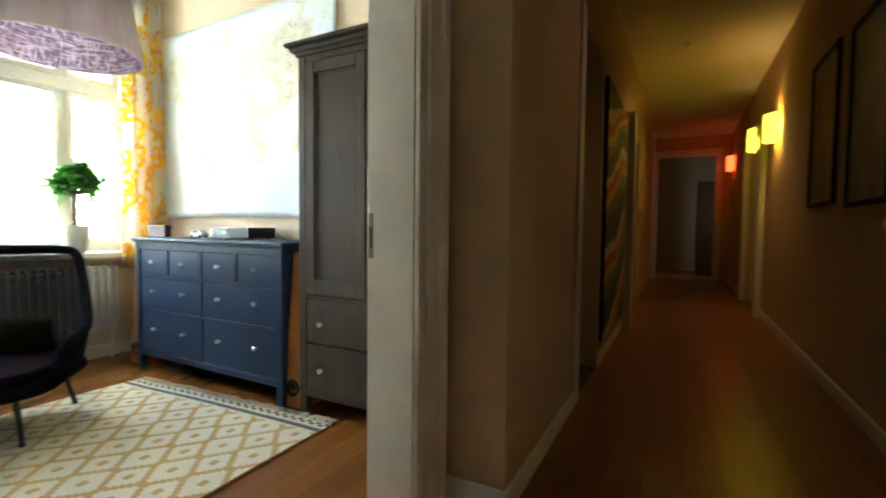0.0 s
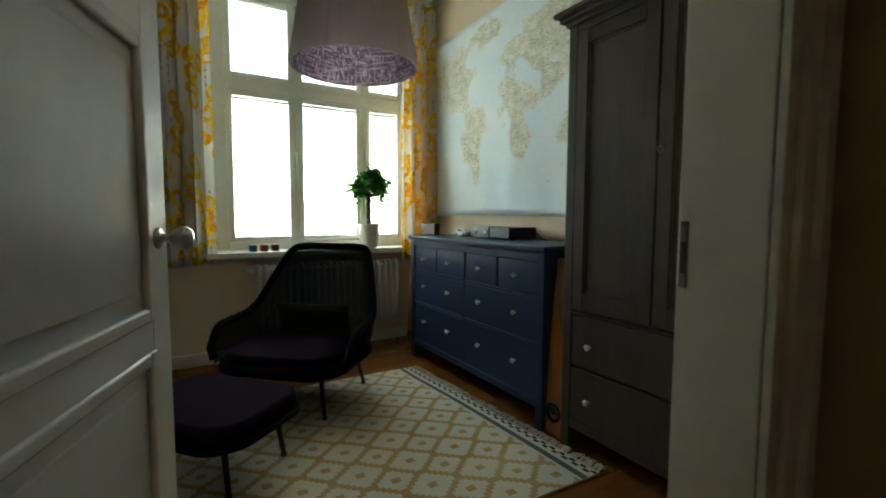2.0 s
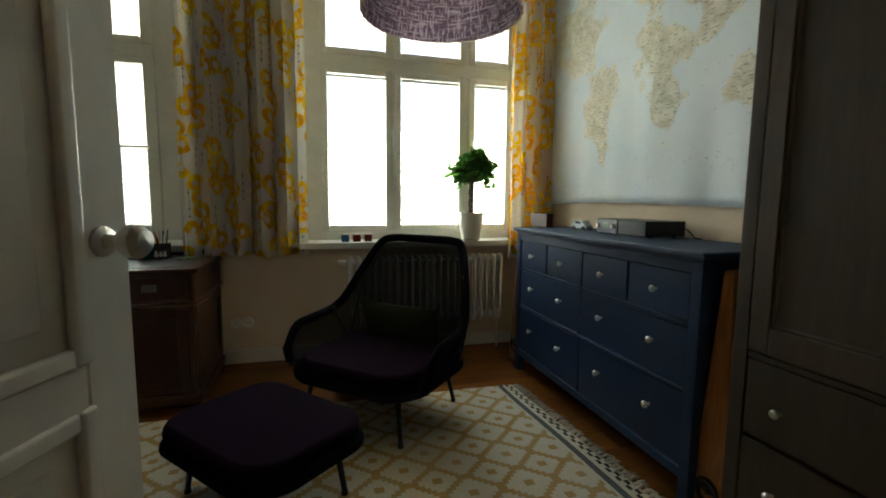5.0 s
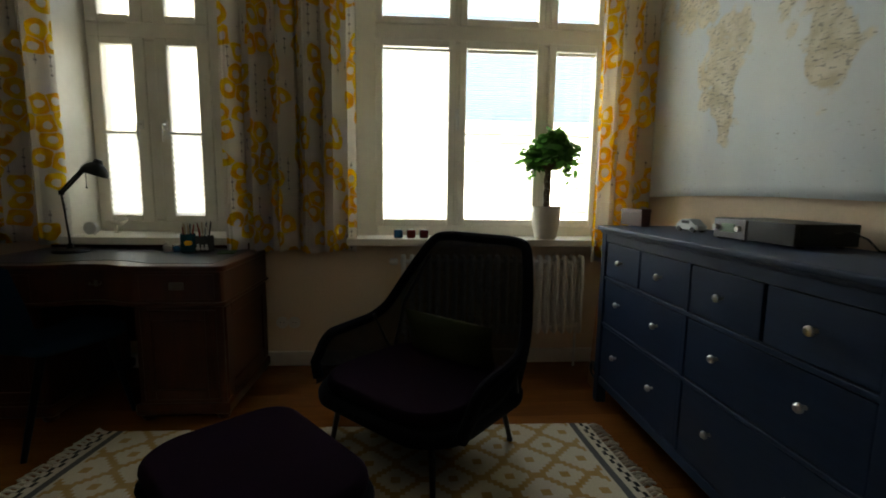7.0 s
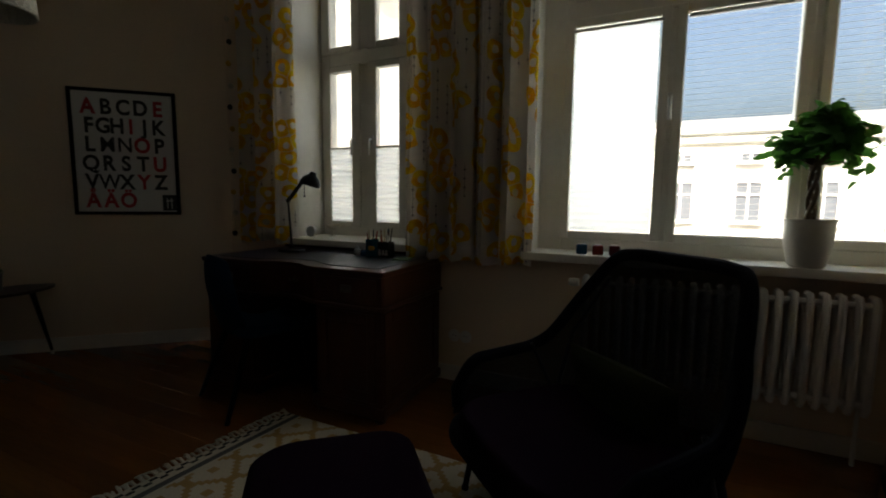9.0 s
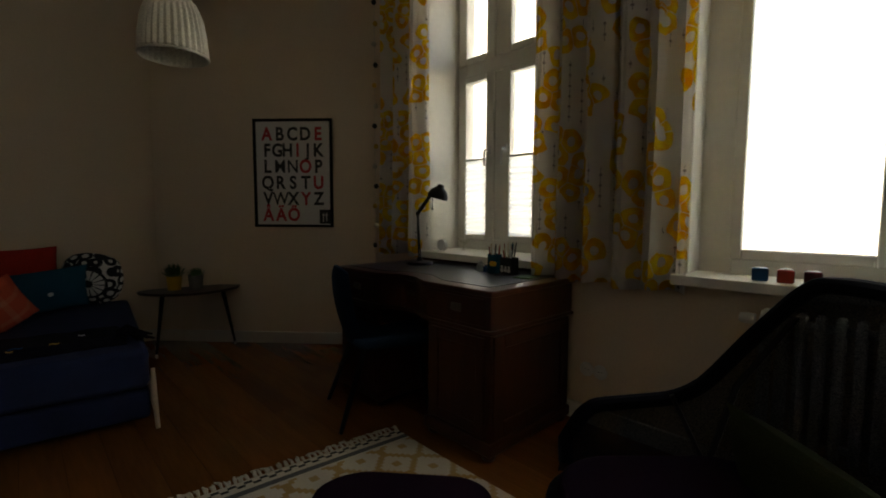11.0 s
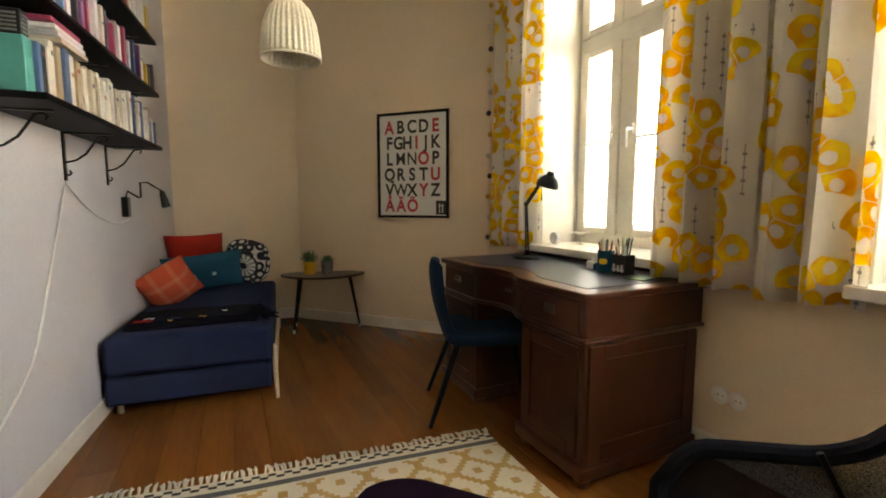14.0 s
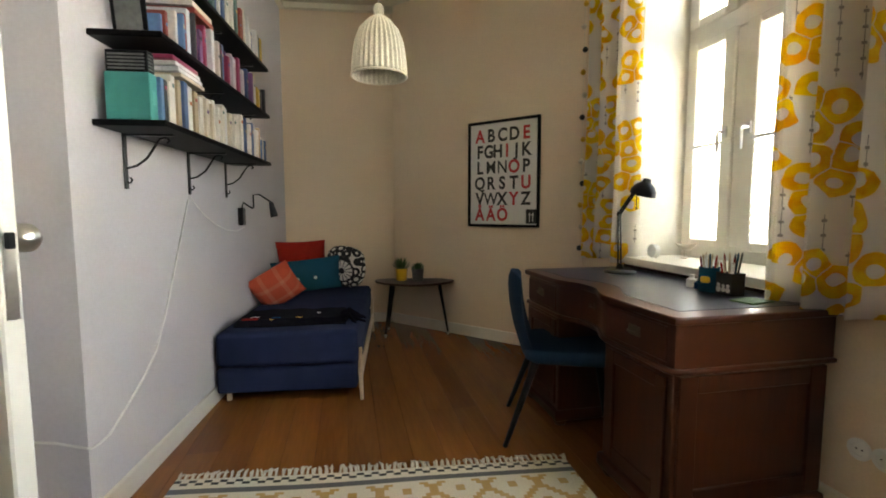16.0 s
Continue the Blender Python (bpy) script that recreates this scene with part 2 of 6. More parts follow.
def curtain_material():
    m = bpy.data.materials.new("curtain_print")
    m.use_nodes = True
    k = Nodes(m)
    p, out = k.n["Principled BSDF"], k.n["Material Output"]
    vec, u, v, _ = k.xyz("UV")
    # the cloth is bent a little before it is printed, so that no ring is quite round
    warp = k.n.new("ShaderNodeVectorMath")
    warp.operation = "MULTIPLY_ADD"
    wob = k.n.new("ShaderNodeTexNoise")
    wob.inputs["Scale"].default_value, wob.inputs["Detail"].default_value = 9.0, 2
    k.l.new(vec, wob.inputs[0]), k.l.new(wob.outputs["Color"], warp.inputs[0])
    warp.inputs[1].default_value = (0.045, 0.045, 0.0)
    k.l.new(vec, warp.inputs[2])
    vo = k.n.new("ShaderNodeTexVoronoi")
    vo.voronoi_dimensions = "2D"
    vo.inputs["Scale"].default_value, vo.inputs["Randomness"].default_value = 9.6, 0.8
    k.l.new(warp.outputs[0], vo.inputs[0])
    ve = k.n.new("ShaderNodeTexVoronoi")
    ve.voronoi_dimensions, ve.feature = "2D", "DISTANCE_TO_EDGE"
    ve.inputs["Scale"].default_value, ve.inputs["Randomness"].default_value = 9.6, 0.8
    k.l.new(warp.outputs[0], ve.inputs[0])
    sp = k.n.new("ShaderNodeSeparateXYZ")
    k.l.new(vo.outputs["Position"], sp.inputs[0])
    cu, cv = sp.outputs[0], sp.outputs[1]
    # whole rings belong to clusters that stand in columns and tiers
    cell_u = k.m("DIVIDE", cu, 0.235)
    drop = k.m("MULTIPLY", k.m("FLOORED_MODULO", k.m("FLOOR", cell_u), 2.0), 0.5)
    du = k.m("DIVIDE", k.m("SUBTRACT", k.m("FRACT", cell_u), 0.5), 0.52)
    dv = k.m("DIVIDE", k.m("SUBTRACT", k.m("FRACT", k.m("ADD", k.m("DIVIDE", cv, 0.70), drop)), 0.5), 0.36)
    mask = k.m("LESS_THAN", k.m("ADD", k.m("MULTIPLY", du, du), k.m("MULTIPLY", dv, dv)), 1.0)
    ring = k.m("MULTIPLY", k.m("GREATER_THAN", vo.outputs["Distance"], 0.22), k.m("MULTIPLY", k.m("GREATER_THAN", ve.outputs["Distance"], 0.018), k.m("LESS_THAN", vo.outputs["Distance"], 0.57)))
    yellow = k.mix(k.range(k.noise(vec, 13.0, 3), 0.42, 0.60), k.rgb((0.93, 0.72, 0.015)), k.rgb((0.84, 0.47, 0.006)))
    ground = k.rgb((0.86, 0.83, 0.77))
    c = k.mix(k.m("MULTIPLY", ring, mask), ground, yellow)
    # thin dark stems with beads between the clusters
    cell = k.m("MULTIPLY", u, 1 / 0.07)
    su = k.m("ABSOLUTE", k.m("SUBTRACT", k.m("FRACT", cell), 0.5))
    bead = k.m("LESS_THAN", k.m("ABSOLUTE", k.m("SUBTRACT", k.m("FRACT", k.m("ADD", k.m("MULTIPLY", v, 1 / 0.05), k.m("MULTIPLY", k.m("FLOOR", cell), 0.37))), 0.5)), 0.10)
    width = k.m("ADD", 0.022, k.m("MULTIPLY", bead, 0.085))
    stem = k.m("MULTIPLY", k.m("LESS_THAN", su, width), k.m("SUBTRACT", 1.0, mask))
    stem = k.m("MULTIPLY", stem, k.m("GREATER_THAN", k.noise(vec, 4.5, 1), 0.53))
    c = k.mix(k.m("MULTIPLY", stem, 0.65), c, k.rgb((0.06, 0.05, 0.045)))
    k.l.new(c, p.inputs["Base Color"])
    p.inputs["Roughness"].default_value = 0.9
    bp = k.n.new("ShaderNodeBump")
    bp.inputs["Strength"].default_value, bp.inputs["Distance"].default_value = 0.15, 0.002
    k.l.new(k.noise(vec, 400.0, 1), bp.inputs["Height"]), k.l.new(bp.outputs[0], p.inputs["Normal"])
    t, x = k.n.new("ShaderNodeBsdfTranslucent"), k.n.new("ShaderNodeMixShader")
    k.l.new(c, t.inputs[0])
    x.inputs[0].default_value = 0.55
    k.l.new(p.outputs[0], x.inputs[1]), k.l.new(t.outputs[0], x.inputs[2]), k.l.new(x.outputs[0], out.inputs[0])
    return m


M_CURTAIN = curtain_material()


def rug_material():
    m = bpy.data.materials.new("woven_rug")
    m.use_nodes = True
    k = Nodes(m)
    p = k.n["Principled BSDF"]
    vec, u, v, _ = k.xyz("UV")
    step, period = 0.0185, 0.222
    cx = k.m("FLOOR", k.m("DIVIDE", k.m("SUBTRACT", k.m("FLOORED_MODULO", u, period), period / 2), step))
    cy = k.m("FLOOR", k.m("DIVIDE", k.m("SUBTRACT", k.m("FLOORED_MODULO", v, period), period / 2), step))
    a = k.m("ABSOLUTE", k.m("ADD", cx, 0.5))
    b = k.m("ABSOLUTE", k.m("ADD", cy, 0.5))
    s = k.m("ADD", a, b)
    ring = k.m("MULTIPLY", k.m("GREATER_THAN", s, 5.6), k.m("LESS_THAN", s, 7.4))
    dot = k.m("MAXIMUM", k.m("LESS_THAN", k.m("MAXIMUM", a, b), 0.9), k.m("GREATER_THAN", k.m("MINIMUM", a, b), 5.1))
    gold = k.m("MAXIMUM", ring, dot)
    weave = k.noise(vec, 220.0, 2)
    worn = k.noise(vec, 4.0, 3)
    cream = k.rgb((0.62, 0.56, 0.43))
    c = k.mix(k.m("MULTIPLY", gold, k.range(worn, 0.3, 0.7, 0.75, 1.0)), cream, k.rgb((0.42, 0.25, 0.055)))
    # bands at the two short ends
    e = k.m("ABSOLUTE", v)
    plain = k.m("GREATER_THAN", e, 1.05)
    c = k.mix(plain, c, cream)
    band = k.m("MULTIPLY", k.m("GREATER_THAN", e, 1.062), k.m("LESS_THAN", e, 1.092))
    c = k.mix(band, c, k.rgb((0.10, 0.10, 0.10)))
    row = k.m("FLOOR", k.m("DIVIDE", k.m("SUBTRACT", e, 1.112), 0.016))
    check = k.m("GREATER_THAN", k.m("FRACT", k.m("ADD", k.m("DIVIDE", u, 0.064), k.m("MULTIPLY", row, 0.5))), 0.5)
    zone = k.m("MULTIPLY", k.m("GREATER_THAN", e, 1.112), k.m("LESS_THAN", e, 1.144))
    c = k.mix(k.m("MULTIPLY", zone, check), c, k.rgb((0.02, 0.02, 0.02)))
    dark = k.n.new("ShaderNodeVectorMath")
    dark.operation = "SCALE"
    k.l.new(c, dark.inputs[0]), k.l.new(k.range(weave, 0.3, 0.7, 0.82, 1.1), dark.inputs["Scale"])
    k.l.new(dark.outputs[0], p.inputs["Base Color"])
    bp = k.n.new("ShaderNodeBump")
    bp.inputs["Strength"].default_value, bp.inputs["Distance"].default_value = 0.5, 0.003
    k.l.new(weave, bp.inputs["Height"]), k.l.new(bp.outputs[0], p.inputs["Normal"])
    p.inputs["Roughness"].default_value = 0.95
    return m


M_RUG = rug_material()


def map_material():
    m = bpy.data.materials.new("printed_map_cloth")
    m.use_nodes = True
    k = Nodes(m)
    p = k.n["Principled BSDF"]
    vec, u, v, _ = k.xyz("UV")
    edge = k.m("SUBTRACT", k.noise(vec, 7.0, 12), 0.5)
    land = None
    # rough continents: centre, half sizes, in metres from the lower left corner
    for x0, y0, a, b in ((0.34, 1.13, 0.30, 0.24), (0.52, 0.93, 0.10, 0.10), (0.66, 0.58, 0.13, 0.24), (0.69, 0.36, 0.05, 0.14), (0.78, 1.36, 0.16, 0.09),
                         (1.14, 0.80, 0.19, 0.15), (1.20, 0.58, 0.11, 0.20), (1.14, 1.12, 0.15, 0.12), (1.52, 1.15, 0.36, 0.22), (1.50, 0.86, 0.12, 0.12), (1.72, 0.50, 0.15, 0.10)):
        dx, dy = k.m("DIVIDE", k.m("SUBTRACT", u, x0), a), k.m("DIVIDE", k.m("SUBTRACT", v, y0), b)
        s = k.m("SUBTRACT", 1.0, k.m("SQRT", k.m("ADD", k.m("MULTIPLY", dx, dx), k.m("MULTIPLY", dy, dy))))
        land = s if land is None else k.m("MAXIMUM", land, s)
    land = k.range(k.m("ADD", land, k.m("MULTIPLY", edge, 3.4)), -0.12, 0.16)
    sea = k.mix(k.range(k.noise(vec, 2.2, 3), 0.35, 0.65), k.rgb((0.72, 0.80, 0.84)), k.rgb((0.82, 0.86, 0.86)))
    soil = k.mix(k.range(k.noise(vec, 14.0, 5), 0.4, 0.62), k.rgb((0.64, 0.60, 0.45)), k.rgb((0.82, 0.79, 0.67)))
    c = k.mix(land, sea, soil)
    # place names: short dark dashes, thick on land and strewn at sea
    mp = k.n.new("ShaderNodeMapping")
    mp.inputs["Scale"].default_value = (34, 120, 1)
    k.l.new(vec, mp.inputs[0])
    dash = k.noise(mp.outputs[0], 1.0, 2)
    near = k.range(k.noise(vec, 3.2, 2), 0.46, 0.60)
    specks = k.m("GREATER_THAN", k.m("ADD", dash, k.m("ADD", k.m("MULTIPLY", land, 0.10), k.m("MULTIPLY", near, 0.035))), 0.715)
    c = k.mix(k.m("MULTIPLY", specks, 0.6), c, k.rgb((0.20, 0.20, 0.18)))
    k.l.new(c, p.inputs["Base Color"])
    p.inputs["Roughness"].default_value = 0.85
    bp = k.n.new("ShaderNodeBump")
    bp.inputs["Strength"].default_value, bp.inputs["Distance"].default_value = 0.2, 0.01
    k.l.new(k.noise(vec, 5.0, 3), bp.inputs["Height"]), k.l.new(bp.outputs[0], p.inputs["Normal"])
    return m


M_MAP = map_material()


def two_tone(name, scale, a, b, kind):
    """A cushion print: checks of a plaid, or dark petals on white."""
    m = bpy.data.materials.new(name)
    m.use_nodes = True
    k = Nodes(m)
    p = k.n["Principled BSDF"]
    vec, x, y, z = k.xyz("Object")
    if kind == "plaid":
        fx = k.m("ABSOLUTE", k.m("SUBTRACT", k.m("FRACT", k.m("MULTIPLY", x, scale)), 0.5))
        fy = k.m("ABSOLUTE", k.m("SUBTRACT", k.m("FRACT", k.m("MULTIPLY", z, scale)), 0.5))
        f = k.m("ADD", k.m("MULTIPLY", k.m("LESS_THAN", fx, 0.12), 0.5), k.m("MULTIPLY", k.m("LESS_THAN", fy, 0.12), 0.5))
    else:
        r = k.m("SQRT", k.m("ADD", k.m("MULTIPLY", x, x), k.m("MULTIPLY", z, z)))
        ang = k.m("ARCTAN2", z, x)
        petal = k.m("GREATER_THAN", k.m("ABSOLUTE", k.m("SINE", k.m("MULTIPLY", ang, 7.0))), 0.35)
        inner = k.m("MULTIPLY", k.m("GREATER_THAN", r, 0.028), k.m("LESS_THAN", r, 0.098))
        flower = k.m("SUBTRACT", 1.0, k.m("MULTIPLY", petal, inner))
        d, _ = k.voronoi(vec, scale)
        outer = k.m("MULTIPLY", k.m("GREATER_THAN", d, 0.3), k.m("LESS_THAN", d, 0.62))
        f = k.mix(k.m("GREATER_THAN", r, 0.115), flower, outer)
    c = k.mix(f, k.rgb(a), k.rgb(b))
    k.l.new(c, p.inputs["Base Color"])
    p.inputs["Roughness"].default_value = 0.95
    bp = k.n.new("ShaderNodeBump")
    bp.inputs["Strength"].default_value, bp.inputs["Distance"].default_value = 0.4, 0.003
    k.l.new(k.noise(vec, 240.0, 2), bp.inputs["Height"]), k.l.new(bp.outputs[0], p.inputs["Normal"])
    return m


M_PLAID = two_tone("coral_plaid_wool", 8.0, (0.56, 0.085, 0.035), (0.60, 0.19, 0.11), "plaid")
M_PETAL = two_tone("black_and_white_print", 14.0, (0.72, 0.69, 0.62), (0.02, 0.02, 0.022), "petal")


# ---- mesh helpers ----
def box(bm, x0, x1, y0, y1, z0, z1, bev=0.0, seg=1):
    vs = [bm.verts.new((x, y, z)) for x in (x0, x1) for y in (y0, y1) for z in (z0, z1)]
    fs = [bm.faces.new([vs[i] for i in q]) for q in ((0, 1, 3, 2), (4, 6, 7, 5), (0, 4, 5, 1), (2, 3, 7, 6), (0, 2, 6, 4), (1, 5, 7, 3))]
    if bev:
        bmesh.ops.bevel(bm, geom=list({e for f in fs for e in f.edges}), offset=bev, segments=seg, affect="EDGES", profile=0.5)
    return bm


def frame_of(d):
    d = Vector(d).normalized()
    a = Vector((0, 0, 1)) if abs(d.z) < 0.9 else Vector((1, 0, 0))
    s = d.cross(a).normalized()
    return s, d.cross(s).normalized()


def tube(bm, pts, r, seg=10, closed=False, caps=True):
    """A round bar along points; r is one radius or one for each point."""
    pts = [Vector(q) for q in pts]
    n = len(pts)
    rs = [r] * n if isinstance(r, (int, float)) else r
    rings, s = [], None
    for i, q in enumerate(pts):
        d = (pts[(i + 1) % n] - pts[i - 1]) if closed else (pts[min(i + 1, n - 1)] - pts[max(i - 1, 0)])
        if s is None:
            s, _ = frame_of(d)
        d = d.normalized()
        s = (s - d * s.dot(d)).normalized()
        w = d.cross(s)
        rings.append([bm.verts.new(q + rs[i] * (math.cos(2 * math.pi * j / seg) * s + math.sin(2 * math.pi * j / seg) * w)) for j in range(seg)])
    for i in range(n if closed else n - 1):
        a, b = rings[i], rings[(i + 1) % n]
        for j in range(seg):
            bm.faces.new((a[j], a[(j + 1) % seg], b[(j + 1) % seg], b[j]))
    if caps and not closed:
        bm.faces.new(rings[0][::-1]), bm.faces.new(rings[-1])
    return bm


def lathe(bm, profile, seg=24, centre=(0, 0, 0), wave=0.0, waves=0):
    """Turns (radius, height) pairs about the upright axis."""
    cx, cy, cz = centre
    rings = []
    for r, z in profile:
        ring = []
        for j in range(seg):
            a = 2 * math.pi * j / seg
            k = r * (1 + wave * math.cos(waves * a))
            ring.append(bm.verts.new((cx + k * math.cos(a), cy + k * math.sin(a), cz + z)))
        rings.append(ring)
    for a, b in zip(rings, rings[1:]):
        for j in range(seg):
            bm.faces.new((a[j], a[(j + 1) % seg], b[(j + 1) % seg], b[j]))
    if profile[0][0] > 1e-4:
        bm.faces.new(rings[0][::-1])
    if profile[-1][0] > 1e-4:
        bm.faces.new(rings[-1])
    return bm


def extrude_outline(bm, outline, z0, z1, bev=0.0, seg=2):
    """A slab with the given (x, y) outline."""
    lo, hi = [bm.verts.new((x, y, z0)) for x, y in outline], [bm.verts.new((x, y, z1)) for x, y in outline]
    n = len(outline)
    top, bot = bm.faces.new(hi), bm.faces.new(lo[::-1])
    for i in range(n):
        bm.faces.new((lo[i], lo[(i + 1) % n], hi[(i + 1) % n], hi[i]))
    if bev:
        bmesh.ops.bevel(bm, geom=list(top.edges) + list(bot.edges), offset=bev, segments=seg, affect="EDGES", profile=0.5)
    return bm


def soft_slab(bm, outline, z0, z1, r, seg=4):
    """A slab with the given convex (x, y) outline, counter-clockwise, whose upper and lower edges are rounded."""
    n = len(outline)
    inward = []
    for i in range(n):
        d = (Vector(outline[(i + 1) % n]) - Vector(outline[i - 1])).normalized()
        inward.append(Vector((-d.y, d.x)))
    rings = []
    for zc, a0, a1 in ((z0 + r, -90, 0), (z1 - r, 0, 90)):
        for j in range(seg + 1):
            a = radians(a0 + (a1 - a0) * j / seg)
            inset = r * (1 - math.cos(a))
            rings.append([bm.verts.new((*(Vector(p) + q * inset), zc + r * math.sin(a))) for p, q in zip(outline, inward)])
    for lo, hi in zip(rings, rings[1:]):
        for i in range(n):
            bm.faces.new((lo[i], lo[(i + 1) % n], hi[(i + 1) % n], hi[i]))
    bm.faces.new(rings[0][::-1]), bm.faces.new(rings[-1])
    return bm


def cushion(bm, w, h, d, n=12, soft=0.5, pinch=0.06):
    """A stuffed cushion, w wide (x), h high (z), d thick (y), about its centre."""
    grid = {}
    for side in (1, -1):
        for i in range(n + 1):
            for j in range(n + 1):
                u, v = 2 * i / n - 1, 2 * j / n - 1
                t = max(0.0, (1 - abs(u) ** 2.4) * (1 - abs(v) ** 2.4)) ** soft
                if side == -1 and (i in (0, n) or j in (0, n)):
                    grid[side, i, j] = grid[1, i, j]
                    continue
                x = u * w / 2 * (1 - pinch * (1 - abs(v) ** 2) * abs(u))
                z = v * h / 2 * (1 - pinch * (1 - abs(u) ** 2) * abs(v))
                grid[side, i, j] = bm.verts.new((x, side * d / 2 * t, z))
    for side in (1, -1):
        for i in range(n):
            for j in range(n):
                q = [grid[side, i, j], grid[side, i + 1, j], grid[side, i + 1, j + 1], grid[side, i, j + 1]]
                bm.faces.new(q[::-1] if side == 1 else q)
    return bm


def to_mesh(name, bm, material, smooth=True, angle=35):
    bmesh.ops.recalc_face_normals(bm, faces=bm.faces[:])
    me = bpy.data.meshes.new(name)
    bm.to_mesh(me)
    bm.free()
    me.materials.append(material)
    if smooth:
        for p in me.polygons:
            p.use_smooth = True
        me.set_sharp_from_angle(angle=radians(angle))
    return me


def even_shading(ob):
    """Keeps large flat faces flat beside rounded edges."""
    w = ob.modifiers.new("even_shading", "WEIGHTED_NORMAL")
    w.keep_sharp = True
    return ob


def part(name, bm, material, parent, label="", smooth=True, at=None):
    ob = new(name, to_mesh(name, bm, material, smooth))
    ob.parent = parent
    if smooth:
        even_shading(ob)
    if at is not None:
        ob.matrix_basis = at
    return tagged(ob, label) if label else ob


def part_copy(ob, m):
    """Another part on the same mesh."""
    o = new(ob.name, ob.data)
    o.parent, o.matrix_basis = ob.parent, m
    return o


def solid(name, bm, material, label="", category="", kind="structure", group="", smooth=True):
    ob = tagged(new(name, to_mesh(name, bm, material, smooth)), label, category, group, kind)
    return even_shading(ob) if smooth else ob


def thing(name, m, label, category, group=""):
    ob = new(name)
    ob.empty_display_size = 0.1
    ob.matrix_basis = m
    return tagged(ob, label, category, group)


def nb():
    return bmesh.new()


# ---- the large structure ----
XW, YN, YS, XS, CEIL = -4.49, 3.26, -2.20, -1.93, 3.05
XJ, XH, HR = -1.395, -0.99, 0.45
DOOR_Y0, DOOR_Y1, DOOR_Z = 0.755, 2.28, 2.35
# beside the doorway the hall steps back to XN, as far as RET_Y
XN, RET_Y = -1.245, 2.49
CORNER = (-3.21, -2.31)
DIAG = (-4.49, -0.94)
# the niche with the shelves and the daybed stands askew to the window wall
NICHE = pose(-1.974, -0.41, 0, 0, 0, -5.5) @ pose(1.93, 0.15, 0)


def wall(name, boxes, material, label):
    bm = nb()
    for b in boxes:
        box(bm, *b)
    return solid(name, bm, material, label, "wall", smooth=False)


W1 = (1.42, 3.08, 0.79, 2.88)
W2 = (-0.29, 0.68, 0.79, 2.88)
XO = -4.92
wall("wall_west", [(XO, XW, -1.3, W2[0], 0, CEIL), (XO, XW, W2[0], W2[1], 0, W2[2]), (XO, XW, W2[0], W2[1], W2[3], CEIL), (XO, XW, W2[1], W1[0], 0, CEIL),
                   (XO, XW, W1[0], W1[1], 0, W1[2]), (XO, XW, W1[0], W1[1], W1[3], CEIL), (XO, XW, W1[1], YN + 0.25, 0, CEIL)], M_WALL, "beige painted plaster window wall")
wall("wall_north", [(XW, XJ, YN, YN + 0.25, 0, CEIL)], M_WALL, "beige painted plaster wall behind the dresser")
wall("wall_south", [(-3.3, XS, YS - 0.25, YS, 0, CEIL)], M_WALL, "beige painted plaster end wall").matrix_world = NICHE
wall("wall_east_shelf", [(XS, XS + 0.55, YS - 0.25, DOOR_Y0 - 0.05, 0, CEIL)], M_WALL_WHITE, "pale painted plaster wall carrying bookshelves").matrix_world = NICHE
wall("wall_east_stub", [(XJ + 0.05, XH - 0.003, YS - 1.0, DOOR_Y0, 0, CEIL)], M_WALL_WHITE, "pale painted plaster wall beside the doorway")
wall("wall_east_door", [(XJ, XN - 0.003, DOOR_Y1, RET_Y, 0, CEIL), (XJ, XH - 0.003, RET_Y, YN + 0.25, 0, CEIL), (XJ, XH - 0.003, DOOR_Y0, DOOR_Y1, DOOR_Z, CEIL)], M_WALL, "beige painted plaster wall round the doorway")
bm = nb()
d = Vector((DIAG[0] - CORNER[0], DIAG[1] - CORNER[1])).normalized()
nrm = Vector((-d.y, d.x))
if nrm.dot(Vector((1, 1))) > 0:
    nrm = -nrm
a, b = Vector(CORNER), Vector(DIAG) + d * 0.1
extrude_outline(bm, [tuple(a), tuple(b), tuple(b + nrm * 0.25), tuple(a + nrm * 0.25 - d * 0.05)], 0, CEIL)
solid("wall_diagonal", bm, M_WALL, "beige painted plaster wall set at an angle", "wall", smooth=False)
bm = nb()
box(bm, XO, HR + 0.3, YS - 1.2, 14.8, CEIL, CEIL + 0.2)
solid("ceiling", bm, M_CEIL, "cream painted plaster ceiling", "ceiling", smooth=False)
bm = nb()
for y0, y1 in ((YS, DOOR_Y0 - 0.01),):
    box(bm, XS - 0.05, XS, y0, y1, CEIL - 0.05, CEIL)
box(bm, -3.18, XS - 0.05, YS, YS + 0.05, CEIL - 0.05, CEIL)
solid("cornice", bm, M_CEIL, "narrow cream plaster cornice under the ceiling", "cornice", smooth=False).matrix_world = NICHE
bm = nb()
box(bm, XW, XJ, YN - 0.05, YN, CEIL - 0.05, CEIL)
solid("cornice", bm, M_CEIL, "narrow cream plaster cornice under the ceiling", "cornice", smooth=False)
